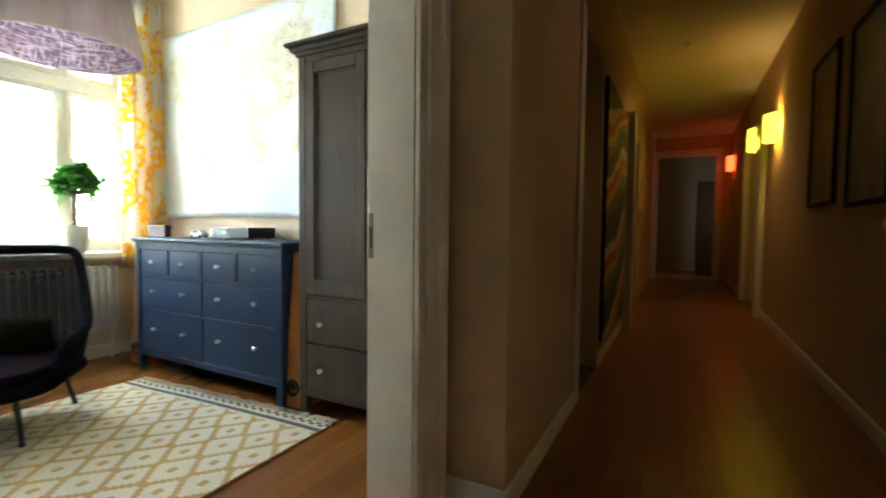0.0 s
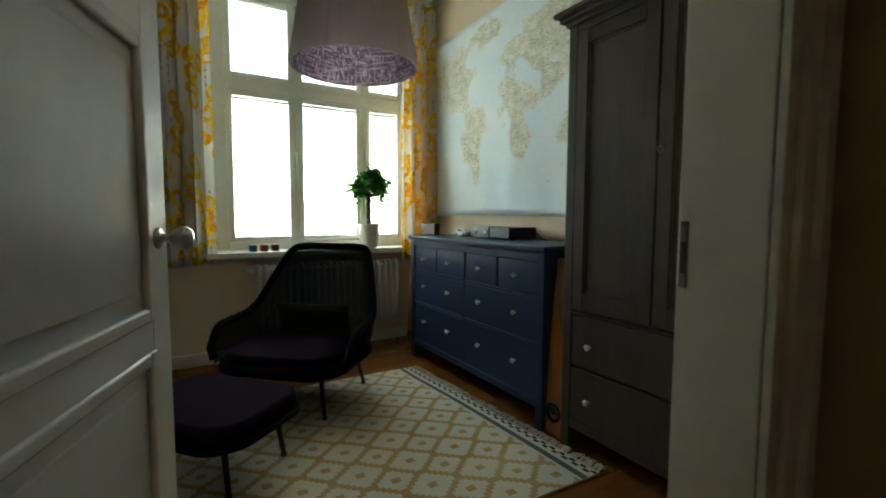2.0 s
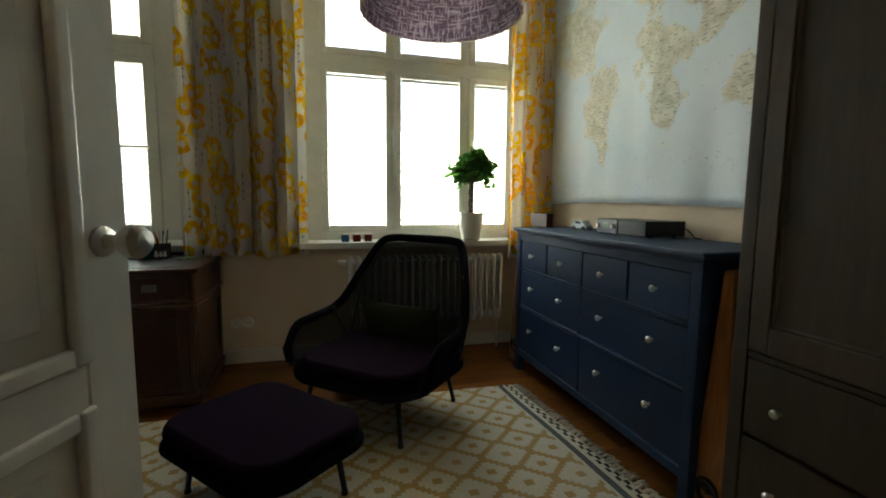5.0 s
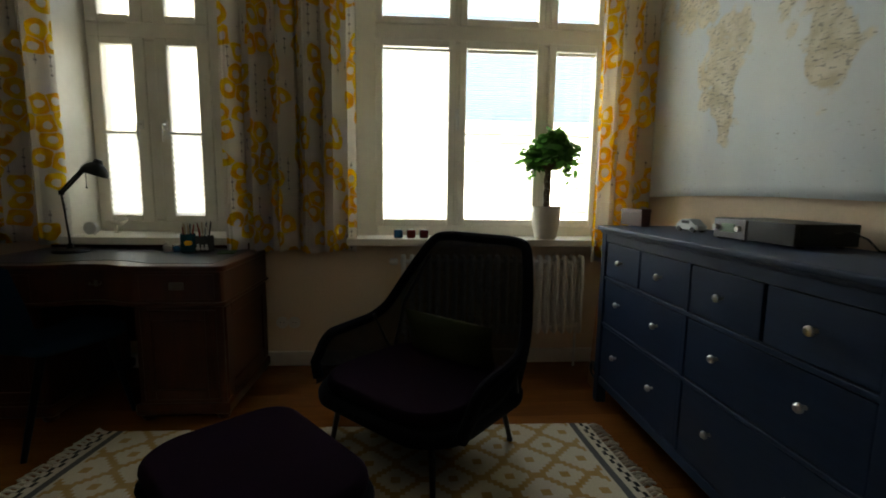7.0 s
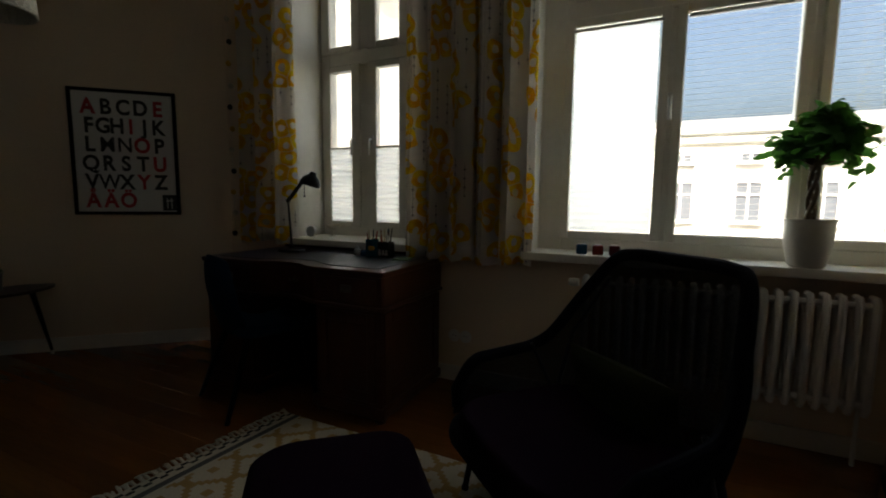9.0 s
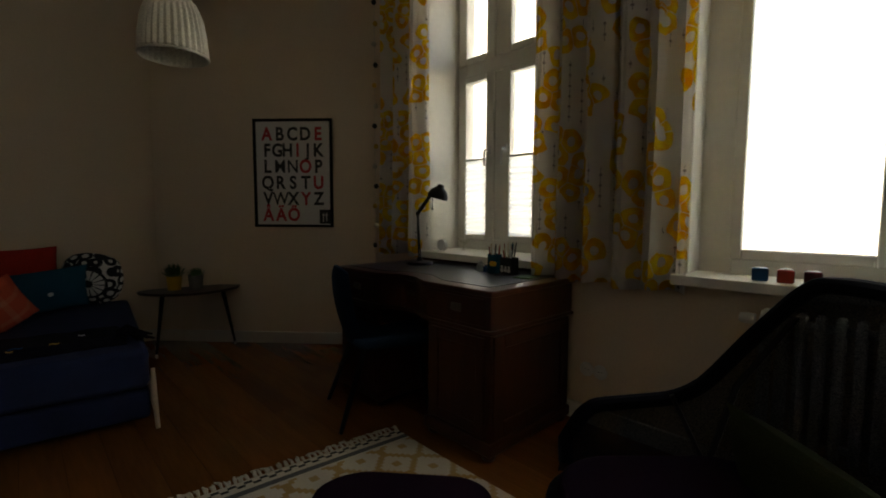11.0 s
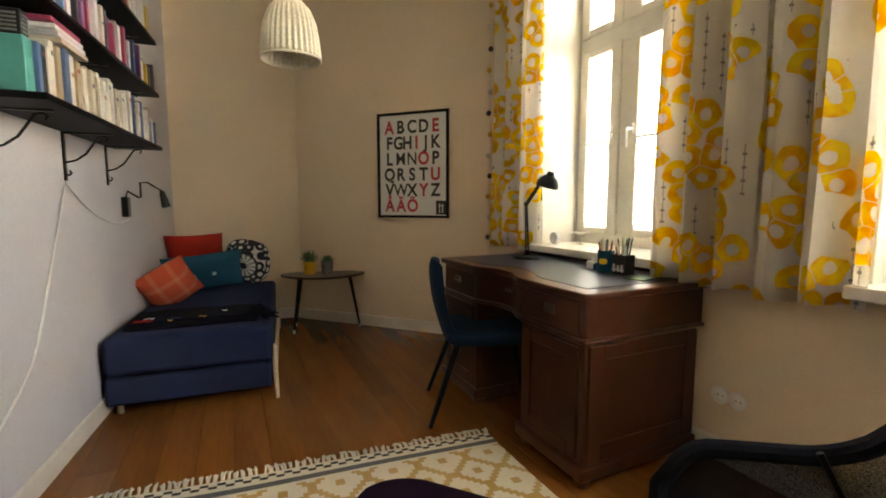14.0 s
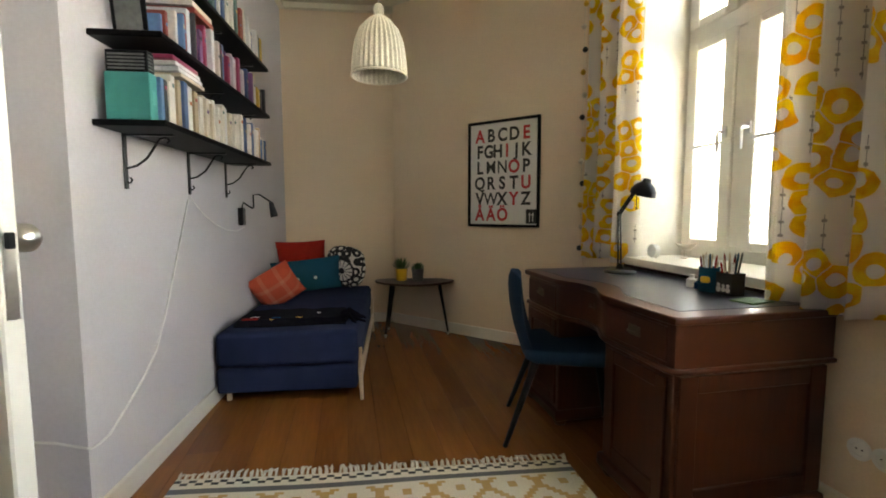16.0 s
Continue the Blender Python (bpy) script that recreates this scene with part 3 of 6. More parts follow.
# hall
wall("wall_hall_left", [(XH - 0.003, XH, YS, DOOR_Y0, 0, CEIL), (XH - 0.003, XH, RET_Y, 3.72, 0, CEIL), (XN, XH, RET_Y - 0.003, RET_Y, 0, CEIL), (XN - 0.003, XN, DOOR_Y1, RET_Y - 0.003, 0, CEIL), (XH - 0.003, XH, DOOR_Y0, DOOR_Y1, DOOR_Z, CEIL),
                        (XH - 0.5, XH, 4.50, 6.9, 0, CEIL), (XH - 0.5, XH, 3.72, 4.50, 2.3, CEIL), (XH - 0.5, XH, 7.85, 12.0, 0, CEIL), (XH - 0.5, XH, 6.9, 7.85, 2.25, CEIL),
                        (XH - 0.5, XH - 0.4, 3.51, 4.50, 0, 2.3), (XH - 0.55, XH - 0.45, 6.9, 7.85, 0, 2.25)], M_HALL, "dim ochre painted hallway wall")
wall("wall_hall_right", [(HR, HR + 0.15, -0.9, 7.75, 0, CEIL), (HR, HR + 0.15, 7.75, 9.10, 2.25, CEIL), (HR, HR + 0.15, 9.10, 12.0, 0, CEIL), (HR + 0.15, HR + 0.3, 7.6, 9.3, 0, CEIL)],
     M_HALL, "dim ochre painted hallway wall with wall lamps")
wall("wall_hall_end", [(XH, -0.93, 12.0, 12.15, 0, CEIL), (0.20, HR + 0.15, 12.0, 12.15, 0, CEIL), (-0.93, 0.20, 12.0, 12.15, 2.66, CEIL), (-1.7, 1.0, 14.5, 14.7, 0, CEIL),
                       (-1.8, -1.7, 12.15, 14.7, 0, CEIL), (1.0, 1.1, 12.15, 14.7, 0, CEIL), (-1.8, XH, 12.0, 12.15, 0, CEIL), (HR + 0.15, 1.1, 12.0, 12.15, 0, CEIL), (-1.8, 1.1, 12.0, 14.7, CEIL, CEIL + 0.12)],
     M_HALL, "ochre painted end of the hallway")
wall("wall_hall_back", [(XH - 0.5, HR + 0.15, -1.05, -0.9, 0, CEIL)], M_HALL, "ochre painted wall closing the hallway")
bm = nb()
box(bm, XO, HR + 0.3, YS - 1.2, 14.8, -0.2, -0.012)
solid("floor", bm, M_SUB, "subfloor under varnished wooden planks", "floor", smooth=False)
bm = nb()
box(bm, -120, XO, -120, 120, -9.3, -9.0)
solid("ground", bm, M_GROUND, "grey asphalt street far below the windows", "ground", smooth=False)


def skirting(name, x0, x1, y0, y1):
    bm = nb()
    box(bm, x0, x1, y0, y1, 0, 0.095, 0.004)
    return solid(name, bm, M_TRIM, "cream painted wooden skirting board", "baseboard")


T = 0.018
skirting("baseboard", XW, XW + T, DIAG[1] + 0.02, YN - T)
skirting("baseboard", XS - T, XS, YS + T, DOOR_Y0 - 0.05).matrix_world = NICHE
skirting("baseboard", -3.16, XS - T, YS, YS + T).matrix_world = NICHE
skirting("baseboard", XW + T, XJ, YN - T, YN)
skirting("baseboard", XJ - T, XJ, DOOR_Y1 + 0.12, YN - T)
skirting("baseboard", XH, XH + T, RET_Y, 3.64)
skirting("baseboard", XN, XH + T, RET_Y - T, RET_Y - 0.003)
skirting("baseboard", XH, XH + T, 4.50, 6.05)
skirting("baseboard", HR - T, HR, -0.9, 7.57)
skirting("baseboard", HR - T, HR, 9.22, 12.0)
bm = nb()
q = -nrm * T
extrude_outline(bm, [tuple(a), tuple(Vector(DIAG)), tuple(Vector(DIAG) + q), tuple(a + q)], 0, 0.095)
solid("baseboard", bm, M_TRIM, "cream painted wooden skirting board", "baseboard")


def casing(name, cuts, label):
    bm = nb()
    for c in cuts:
        box(bm, *c, 0.006, 2)
    return solid(name, bm, M_TRIM, label, "door frame")


# the doorway's lining, with its mouldings towards the hall
y = DOOR_Y1
casing("door_frame_1", [(XJ - 0.045, XN, y - 0.022, y, 0, DOOR_Z), (XN, XN + 0.020, y - 0.018, y + 0.035, 0, DOOR_Z), (XN, XN + 0.032, y + 0.035, y + 0.065, 0, DOOR_Z),
                        (XN, XN + 0.024, y + 0.065, y + 0.12, 0, DOOR_Z), (XN, XN + 0.040, y + 0.12, y + 0.165, 0, DOOR_Z), (XJ - 0.045, XJ, y, y + 0.1, 0, DOOR_Z + 0.1),
                        (XJ, XH, DOOR_Y0, y - 0.05, DOOR_Z - 0.03, DOOR_Z), (XJ + 0.11, XH, DOOR_Y0, 0.872, 0, DOOR_Z - 0.03)], "cream painted wooden door lining with stepped mouldings")


def window(name, y0, y1, panes, posts, label, e=0.047, ears=(0.07, 0.01), back=0.0):
    """A painted casement window: frame, transom, sashes with glass, handles, sill. panes: (y0, y1) of the glass, lower row; each has a small light above."""
    w = thing(name, pose(-back, 0, 0), label, "window")
    w["kind"] = "structure"
    xa, xb = -4.70, -4.62
    bm = nb()
    box(bm, xa, xb, y0 - ears[0], y0 + 0.070, 0.80, 2.88, 0.006)
    box(bm, xa, xb, y1 - 0.065, y1 + ears[1], 0.80, 2.88, 0.006)
    box(bm, xa, xb, y0 + 0.070, y1 - 0.065, 0.80, 0.912, 0.006)
    box(bm, xa, xb, y0 + 0.070, y1 - 0.065, 2.778, 2.88, 0.006)
    box(bm, xa, xb + 0.008, y0 + 0.070, y1 - 0.065, 2.058, 2.172, 0.008)
    for q in posts:
        box(bm, xa, xb + 0.004, q - 0.03, q + 0.03, 0.912, 2.058, 0.006)
        box(bm, xa, xb + 0.004, q - 0.03, q + 0.03, 2.172, 2.778, 0.006)
    part("window_frame", bm, M_FRAME, w)
    for p0, p1 in panes:
        for z0, z1 in ((0.945, 2.025), (2.205, 2.745)):
            bm = nb()
            xs, xt = -4.655, -4.600
            box(bm, xs, xt, p0 - e, p0, z0 - 0.047, z1 + 0.047, 0.006)
            box(bm, xs, xt, p1, p1 + e, z0 - 0.047, z1 + 0.047, 0.006)
            box(bm, xs, xt, p0, p1, z0 - 0.047, z0, 0.006)
            box(bm, xs, xt, p0, p1, z1, z1 + 0.047, 0.006)
            s = part("sash", bm, M_FRAME, w)
            bm = nb()
            box(bm, -4.634, -4.630, p0, p1, z0, z1)
            g = part("pane", bm, M_GLASS, s, "clear window glass", smooth=False)
            g.visible_shadow = False
    return w


def window_handle(w, y, z, side=1):
    bm = nb()
    box(bm, -4.600, -4.588, y - 0.013, y + 0.013, z - 0.03, z + 0.03, 0.004, 2)
    tube(bm, [(-4.59, y, z), (-4.555, y, z), (-4.548, y, z - 0.01), (-4.548, y, z - 0.11)], 0.008, 8)
    part("window_handle", bm, M_WHITEPLASTIC, w, "white window handle")


w1 = window("window_1", 1.49, 3.07, [(1.60, 2.015), (2.13, 2.585), (2.71, 2.975)], [2.0725, 2.648], "white painted wooden three-light window with small upper lights")
window_handle(w1, 2.072, 1.62)
W2_BACK = 0.17
w2 = window("window_2", -0.27, 0.535, [(-0.19, 0.0), (0.215, 0.40)], [0.085, 0.13], "white painted narrow two-light window with half blinds", 0.075, (0.03, 0.15), W2_BACK)
window_handle(w2, 0.035, 1.53)
window_handle(w2, 0.185, 1.53)
# reveals and sills
for nm, (y0, y1, z0, z1), xr in (("window_trim", W1, -4.62), ("window_trim", W2, -4.62 - W2_BACK)):
    bm = nb()
    for c in ((xr, XW + 0.012, y0, y0 + 0.012, z0, z1), (xr, XW + 0.012, y1 - 0.012, y1, z0, z1), (xr, XW + 0.012, y0, y1, z1 - 0.012, z1)):
        box(bm, *c, 0.003)
    for c in ((XW, XW + 0.02, y0 - 0.07, y0, z0, z1 + 0.07), (XW, XW + 0.02, y1, y1 + 0.07, z0, z1 + 0.07), (XW, XW + 0.02, y0, y1, z1, z1 + 0.07)):
        box(bm, *c, 0.006, 2)
    solid(nm, bm, M_FRAME, "white painted window lining and casing", "trim")
    bm = nb()
    box(bm, xr - 0.10, XW + 0.105, y0 - 0.03, y1 + (0.06 if y0 > 1 else 0.03), z0, 0.835, 0.008, 2)
    solid("window_sill", bm, M_FRAME, "white painted wooden window sill", "sill")


# blinds
def blind_sheet(y0, y1, z0, z1, label, name="pleated_blind", back=0.0):
    t = thing(name, pose(-4.606 - back, (y0 + y1) / 2, z0), label, "blind")
    bm = nb()
    n = int((z1 - z0) / 0.02)
    w = (y1 - y0) / 2
    rows = [[bm.verts.new((0.004 * (-1) ** i, s * w, (z1 - z0) * i / n)) for s in (-1, 1)] for i in range(n + 1)]
    for p, q in zip(rows, rows[1:]):
        bm.faces.new((p[0], p[1], q[1], q[0]))
    part("fabric", bm, M_BLIND, t, smooth=False)
    bm = nb()
    box(bm, -0.008, 0.010, -w - 0.02, w + 0.02, z1 - z0, z1 - z0 + 0.016, 0.003)
    part("rail", bm, M_WHITEPLASTIC, t)
    return t


blind_sheet(1.605, 2.010, 0.95, 2.0, "white pleated blind drawn down over a window pane")
for a0, a1 in ((1.605, 2.01), (2.135, 2.58), (2.715, 2.97)):
    blind_sheet(a0, a1, 2.225, 2.725, "white pleated blind drawn down over an upper pane")
blind_sheet(-0.193, 0.003, 0.945, 1.47, "white pleated half blind on a narrow window", back=W2_BACK)
blind_sheet(0.212, 0.403, 0.945, 1.47, "white pleated half blind on a narrow window", back=W2_BACK)


def slat_blind(y0, y1, z0, z1, label):
    t = thing("venetian_blind", pose(-4.612, (y0 + y1) / 2, z0), label, "blind")
    w = (y1 - y0) / 2
    bm = nb()
    for i in range(int((z1 - z0) / 0.028)):
        z = 0.012 + i * 0.028
        box(bm, -0.002, 0.002, -w, w, z - 0.0004, z + 0.0004)
    part("slats", bm, M_WHITEPLASTIC, t, smooth=False)["kind"] = "stuff"
    bm = nb()
    box(bm, -0.01, 0.01, -w, w, z1 - z0 - 0.02, z1 - z0, 0.003)
    part("rail", bm, M_WHITEPLASTIC, t)
    return t


slat_blind(2.135, 2.58, 0.95, 2.02, "white venetian blind with open slats")
slat_blind(2.715, 2.97, 0.95, 2.02, "white venetian blind with open slats")


# ---- furniture by the dresser wall ----
def knob(parent, x, y, z, r=0.014):
    """A small round knob that points towards -y."""
    bm = nb()
    lathe(bm, [(0.007, 0), (0.005, 0.004), (0.005, 0.012), (r, 0.017), (r, 0.024), (r * 0.6, 0.030), (0.0, 0.031)], 14)
    return part("knob", bm, M_STEEL, parent, "brushed nickel knob", at=pose(x, y, z, 90, 0, 0))


def panel_front(bm, x0, x1, z0, z1, y, depth=0.018, bev=0.004):
    box(bm, x0, x1, y, y + depth, z0, z1, bev, 2)


dr = thing("dresser", pose(-3.20, 2.79, 0), "navy blue painted wooden dresser with eight drawers standing on the floor", "dresser")
W, D = 0.745, 0.45
bm = nb()
box(bm, -W + 0.02, W - 0.02, 0.022, D - 0.01, 0.11, 0.925)
part("body", bm, M_BLUE, dr)
bm = nb()
box(bm, -W - 0.02, W + 0.02, -0.02, D, 0.935, 0.96, 0.007, 3)
box(bm, -W - 0.005, W + 0.005, -0.006, D - 0.005, 0.922, 0.936, 0.004, 2)
part("top", bm, M_BLUE, dr)
for x in (-W, W - 0.05):
    for y in (0.0, D - 0.06):
        bm = nb()
        box(bm, x, x + 0.05, y, y + 0.05, 0, 0.922, 0.004, 2)
        part("leg", bm, M_BLUE, dr)
for z0, z1 in ((0.88, 0.922), (0.683, 0.70), (0.437, 0.452), (0.11, 0.15)):
    bm = nb()
    box(bm, -W + 0.05, W - 0.05, 0.003, 0.03, z0, z1, 0.002)
    part("rail", bm, M_BLUE, dr)
bm = nb()
box(bm, -0.011, 0.011, 0.004, 0.03, 0.15, 0.88, 0.002)
part("divider", bm, M_BLUE, dr)
xs = [-W + 0.05, -0.354, 0.0, 0.354, W - 0.05]
for i in range(4):
    x0, x1 = xs[i] + (0.013 if i == 2 else 0.006), xs[i + 1] - (0.013 if i == 1 else 0.006)
    bm = nb()
    panel_front(bm, x0, x1, 0.704, 0.876, 0.007)
    f = part("drawer_front", bm, M_BLUE, dr)
    knob(f, (x0 + x1) / 2, 0.007, 0.792)
for z0, z1 in ((0.456, 0.679), (0.154, 0.433)):
    for a0, a1 in ((xs[0] + 0.005, -0.014), (0.014, xs[4] - 0.005)):
        bm = nb()
        panel_front(bm, a0, a1, z0, z1, 0.007)
        f = part("drawer_front", bm, M_BLUE, dr)
        for q in (0.25, 0.75):
            knob(f, a0 + q * (a1 - a0), 0.007, z0 + (z1 - z0) * 0.58)

wd = thing("wardrobe", pose(-1.865, 2.80, 0), "grey-brown stained pine wardrobe with panelled doors and two drawers", "wardrobe")
W, D, H = 0.465, 0.44, 2.04
bm = nb()
box(bm, -W, W, 0.02, D, 0.10, H - 0.05)
part("body", bm, M_GREY, wd)
bm = nb()
box(bm, -W - 0.012, W + 0.012, -0.012, D, H - 0.065, H - 0.045, 0.004, 2)
box(bm, -W - 0.035, W + 0.035, -0.035, D, H - 0.045, H - 0.02, 0.009, 3)
box(bm, -W - 0.055, W + 0.055, -0.055, D, H - 0.02, H, 0.006, 2)
part("cornice", bm, M_GREY, wd)
for x in (-W, W - 0.05):
    bm = nb()
    box(bm, x, x + 0.05, 0.0, 0.05, 0, H - 0.065, 0.004, 2)
    part("corner_post", bm, M_GREY, wd)
for z0, z1 in ((0.655, 0.672), (0.10, 0.145), (H - 0.10, H - 0.066)):
    bm = nb()
    box(bm, -W + 0.05, W - 0.05, 0.002, 0.03, z0, z1, 0.003)
    part("rail", bm, M_GREY, wd)
for x0, x1, hinge in ((-W + 0.054, -0.003, -1), (0.003, W - 0.054, 1)):
    bm = nb()
    z0, z1, s = 0.678, H - 0.104, 0.062
    box(bm, x0, x0 + s, -0.004, 0.02, z0, z1, 0.003)
    box(bm, x1 - s, x1, -0.004, 0.02, z0, z1, 0.003)
    box(bm, x0 + s, x1 - s, -0.004, 0.02, z0, z0 + s + 0.02, 0.003)
    box(bm, x0 + s, x1 - s, -0.004, 0.02, z1 - s, z1, 0.003)
    dd = part("door", bm, M_GREY, wd)
    bm = nb()
    box(bm, x0 + s, x1 - s, 0.008, 0.02, z0 + s + 0.02, z1 - s)
    part("panel", bm, M_GREY, dd)
    bm = nb()
    i0, i1, k0, k1 = x0 + s, x1 - s, z0 + s + 0.02, z1 - s
    for c in ((i0, i0 + 0.012, k0, k1), (i1 - 0.012, i1, k0, k1), (i0 + 0.012, i1 - 0.012, k0, k0 + 0.012), (i0 + 0.012, i1 - 0.012, k1 - 0.012, k1)):
        box(bm, c[0], c[1], 0.001, 0.012, c[2], c[3], 0.004)
    part("moulding", bm, M_GREY, dd)
bm = nb()
tube(bm, [(0.035, -0.012, 1.37), (0.035, -0.03, 1.37)], 0.004, 8)
tube(bm, [(0.035 + 0.012 * math.cos(t), -0.036, 1.362 + 0.012 * math.sin(t)) for t in [0.5 * j for j in range(13)]], 0.003, 6)
part("key", bm, M_BRONZE, wd, "small metal key in the lock")
for z0, z1 in ((0.412, 0.650), (0.150, 0.400)):
    bm = nb()
    panel_front(bm, -W + 0.054, W - 0.054, z0, z1, 0.002, 0.02)
    f = part("drawer_front", bm, M_GREY, wd)
    for x in (-0.30, 0.30):
        knob(f, x, 0.002, z0 + (z1 - z0) * 0.45)


def wedge_speaker(x, y, lean):
    t = thing("column_speaker", pose(x, y, 0, 0, lean, 0), "slim tapering orange-varnished wooden column speaker beside the dresser", "speaker", "speakers by the dresser")
    bm = nb()
    lo = [(-0.075, 0.0), (0.075, 0.0), (0.075, 0.22), (-0.075, 0.22)]
    hi = [(-0.022, 0.03), (0.022, 0.03), (0.022, 0.12), (-0.022, 0.12)]
    v0 = [bm.verts.new((a, b, 0.0)) for a, b in lo]
    v1 = [bm.verts.new((a, b, 0.90)) for a, b in hi]
    bm.faces.new(v0[::-1]), bm.faces.new(v1)
    for i in range(4):
        bm.faces.new((v0[i], v0[(i + 1) % 4], v1[(i + 1) % 4], v1[i]))
    bmesh.ops.bevel(bm, geom=bm.edges[:], offset=0.004, segments=2, affect="EDGES")
    part("cabinet", bm, M_ORANGEWOOD, t)
    bm = nb()
    lathe(bm, [(0.05, 0.0), (0.05, 0.006), (0.043, 0.008), (0.036, 0.003), (0.014, -0.004), (0.012, 0.002), (0.0, 0.006)], 24)
    part("driver", bm, M_BLACK, t, "round black driver", at=pose(0, 0.0035, 0.115, 92, 0, 0))
    return t


wedge_speaker(-2.405, 2.82, 0)
wedge_speaker(-4.07, 2.84, 0)

# things on the dresser
ra = thing("radio", pose(-3.355, 2.985, 0.96), "silver radio front with a small display on the dresser", "radio")
bm = nb()
box(bm, 0, 0.17, 0, 0.022, 0.006, 0.080, 0.004, 2)
part("front", bm, mat("dark_brushed_metal", (0.10, 0.10, 0.105), 0.4, 0.6, grain=0.1, grain_scale=60), ra)
bm = nb()
box(bm, 0.045, 0.115, -0.002, 0.003, 0.028, 0.062, 0.001)
part("display", bm, M_LCD, ra, "grey-green display")
for q in (0.018, 0.14):
    bm = nb()
    lathe(bm, [(0.011, 0), (0.011, 0.012), (0.009, 0.014), (0, 0.014)], 14)
    part("dial", bm, M_STEEL, ra, at=pose(q, 0.0, 0.045, 90, 0, 0))
for q in (0.02, 0.15):
    bm = nb()
    lathe(bm, [(0.008, 0), (0.008, 0.007)], 10, (q, 0.011, 0))
    part("foot", bm, M_BLACK, ra)
bx = thing("amplifier", pose(-3.355, 3.009, 0.96), "flat black amplifier box on the dresser", "amplifier")
bm = nb()
box(bm, 0, 0.375, 0.0, 0.205, 0.008, 0.080, 0.004, 2)
box(bm, 0.172, 0.375, -0.02, 0.0, 0.008, 0.080, 0.002)
part("case", bm, M_BLACK, bx)
for q in (0.03, 0.345):
    for r in (0.03, 0.17):
        bm = nb()
        lathe(bm, [(0.012, 0), (0.012, 0.009)], 12, (q, r, 0))
        part("foot", bm, M_BLACK, bx)
bm = nb()
tube(bm, [(0.375, 0.12, 0.05), (0.41, 0.13, 0.06), (0.44, 0.16, 0.04), (0.46, 0.18, 0.006), (0.48, 0.20, 0.004)], 0.003, 6)
part("cable", bm, M_BLACK, bx)

tc = thing("toy_car", pose(-3.60, 3.05, 0.96, 0, 0, 8), "small silver toy car on the dresser", "toy car")
bm = nb()
out = [(-0.065, 0.012), (0.065, 0.012), (0.067, 0.032), (0.045, 0.036), (0.026, 0.058), (-0.032, 0.058), (-0.05, 0.036), (-0.067, 0.032)]
a0 = [bm.verts.new((x, -0.027, z)) for x, z in out]
a1 = [bm.verts.new((x, 0.027, z)) for x, z in out]
bm.faces.new(a0[::-1]), bm.faces.new(a1)
for i in range(len(out)):
    bm.faces.new((a0[i], a0[(i + 1) % 8], a1[(i + 1) % 8], a1[i]))
bmesh.ops.bevel(bm, geom=bm.edges[:], offset=0.003, segments=2, affect="EDGES")
part("body", bm, M_SILVER, tc)
bm = nb()
box(bm, -0.028, 0.02, -0.0285, 0.0285, 0.038, 0.053, 0.002)
part("window", bm, M_BLACK, tc)
for x in (-0.042, 0.042):
    for y in (-0.024, 0.024):
        bm = nb()
        tube(bm, [(x, y - 0.006, 0.013), (x, y + 0.006, 0.013)], 0.013, 14)
        part("wheel", bm, M_BLACK, tc)

lb = thing("leather_box", pose(-3.965, 2.95, 0.96, 0, 0, 4), "red-brown leather folder box standing on the dresser", "box")
bm = nb()
box(bm, -0.10, 0.10, 0, 0.05, 0, 0.085, 0.004, 2)
part("body", bm, M_BROWNBOX, lb)
bm = nb()
box(bm, -0.102, 0.102, -0.002, 0.052, 0.068, 0.090, 0.004, 2)
part("lid", bm, M_BROWNBOX, lb)

# cloth map on the wall
mp = thing("wall_map", pose(-4.40, YN - 0.004, 1.105), "large pale cloth world map hanging on the wall", "map")
bm = nb()
uvl = bm.loops.layers.uv.new("UVMap")
NX, NZ, MW, MH = 64, 30, 1.95, 1.50
gr = {}
for i in range(NX + 1):
    for j in range(NZ + 1):
        x, z = MW * i / NX, MH * j / NZ
        low = (1 - j / NZ)
        yy = -0.010 - 0.007 * low * (1 + math.sin(11 * x + 1.5 * math.sin(3 * z))) - 0.004 * low * math.sin(23 * x + 1)
        gr[i, j] = bm.verts.new((x, yy, z + 0.012 * low * math.sin(2.2 * x) + 0.01 * math.sin(1.1 * x)))
for i in range(NX):
    for j in range(NZ):
        f = bm.faces.new((gr[i, j], gr[i + 1, j], gr[i + 1, j + 1], gr[i, j + 1]))
        for lp, (p, q) in zip(f.loops, ((i, j), (i + 1, j), (i + 1, j + 1), (i, j + 1))):
            lp[uvl].uv = (MW * p / NX, MH * q / NZ)
me = to_mesh("cloth", bm, M_MAP)
cl = new("cloth", me)
cl.parent = mp
so = cl.modifiers.new("thick", "SOLIDIFY")
so.thickness, so.offset = 0.003, 1.0
for q in (0.05, MW / 2, MW - 0.05):
    bm = nb()
    tube(bm, [(q, 0.004, MH - 0.01), (q, -0.014, MH - 0.01)], 0.004, 8)
    part("pin", bm, M_STEEL, mp)


# ---- lounge chair and ottoman ----
def smooth_step(a, b, t):
    t = max(0.0, min(1.0, t))
    t = t * t * (3 - 2 * t)
    return a + (b - a) * t


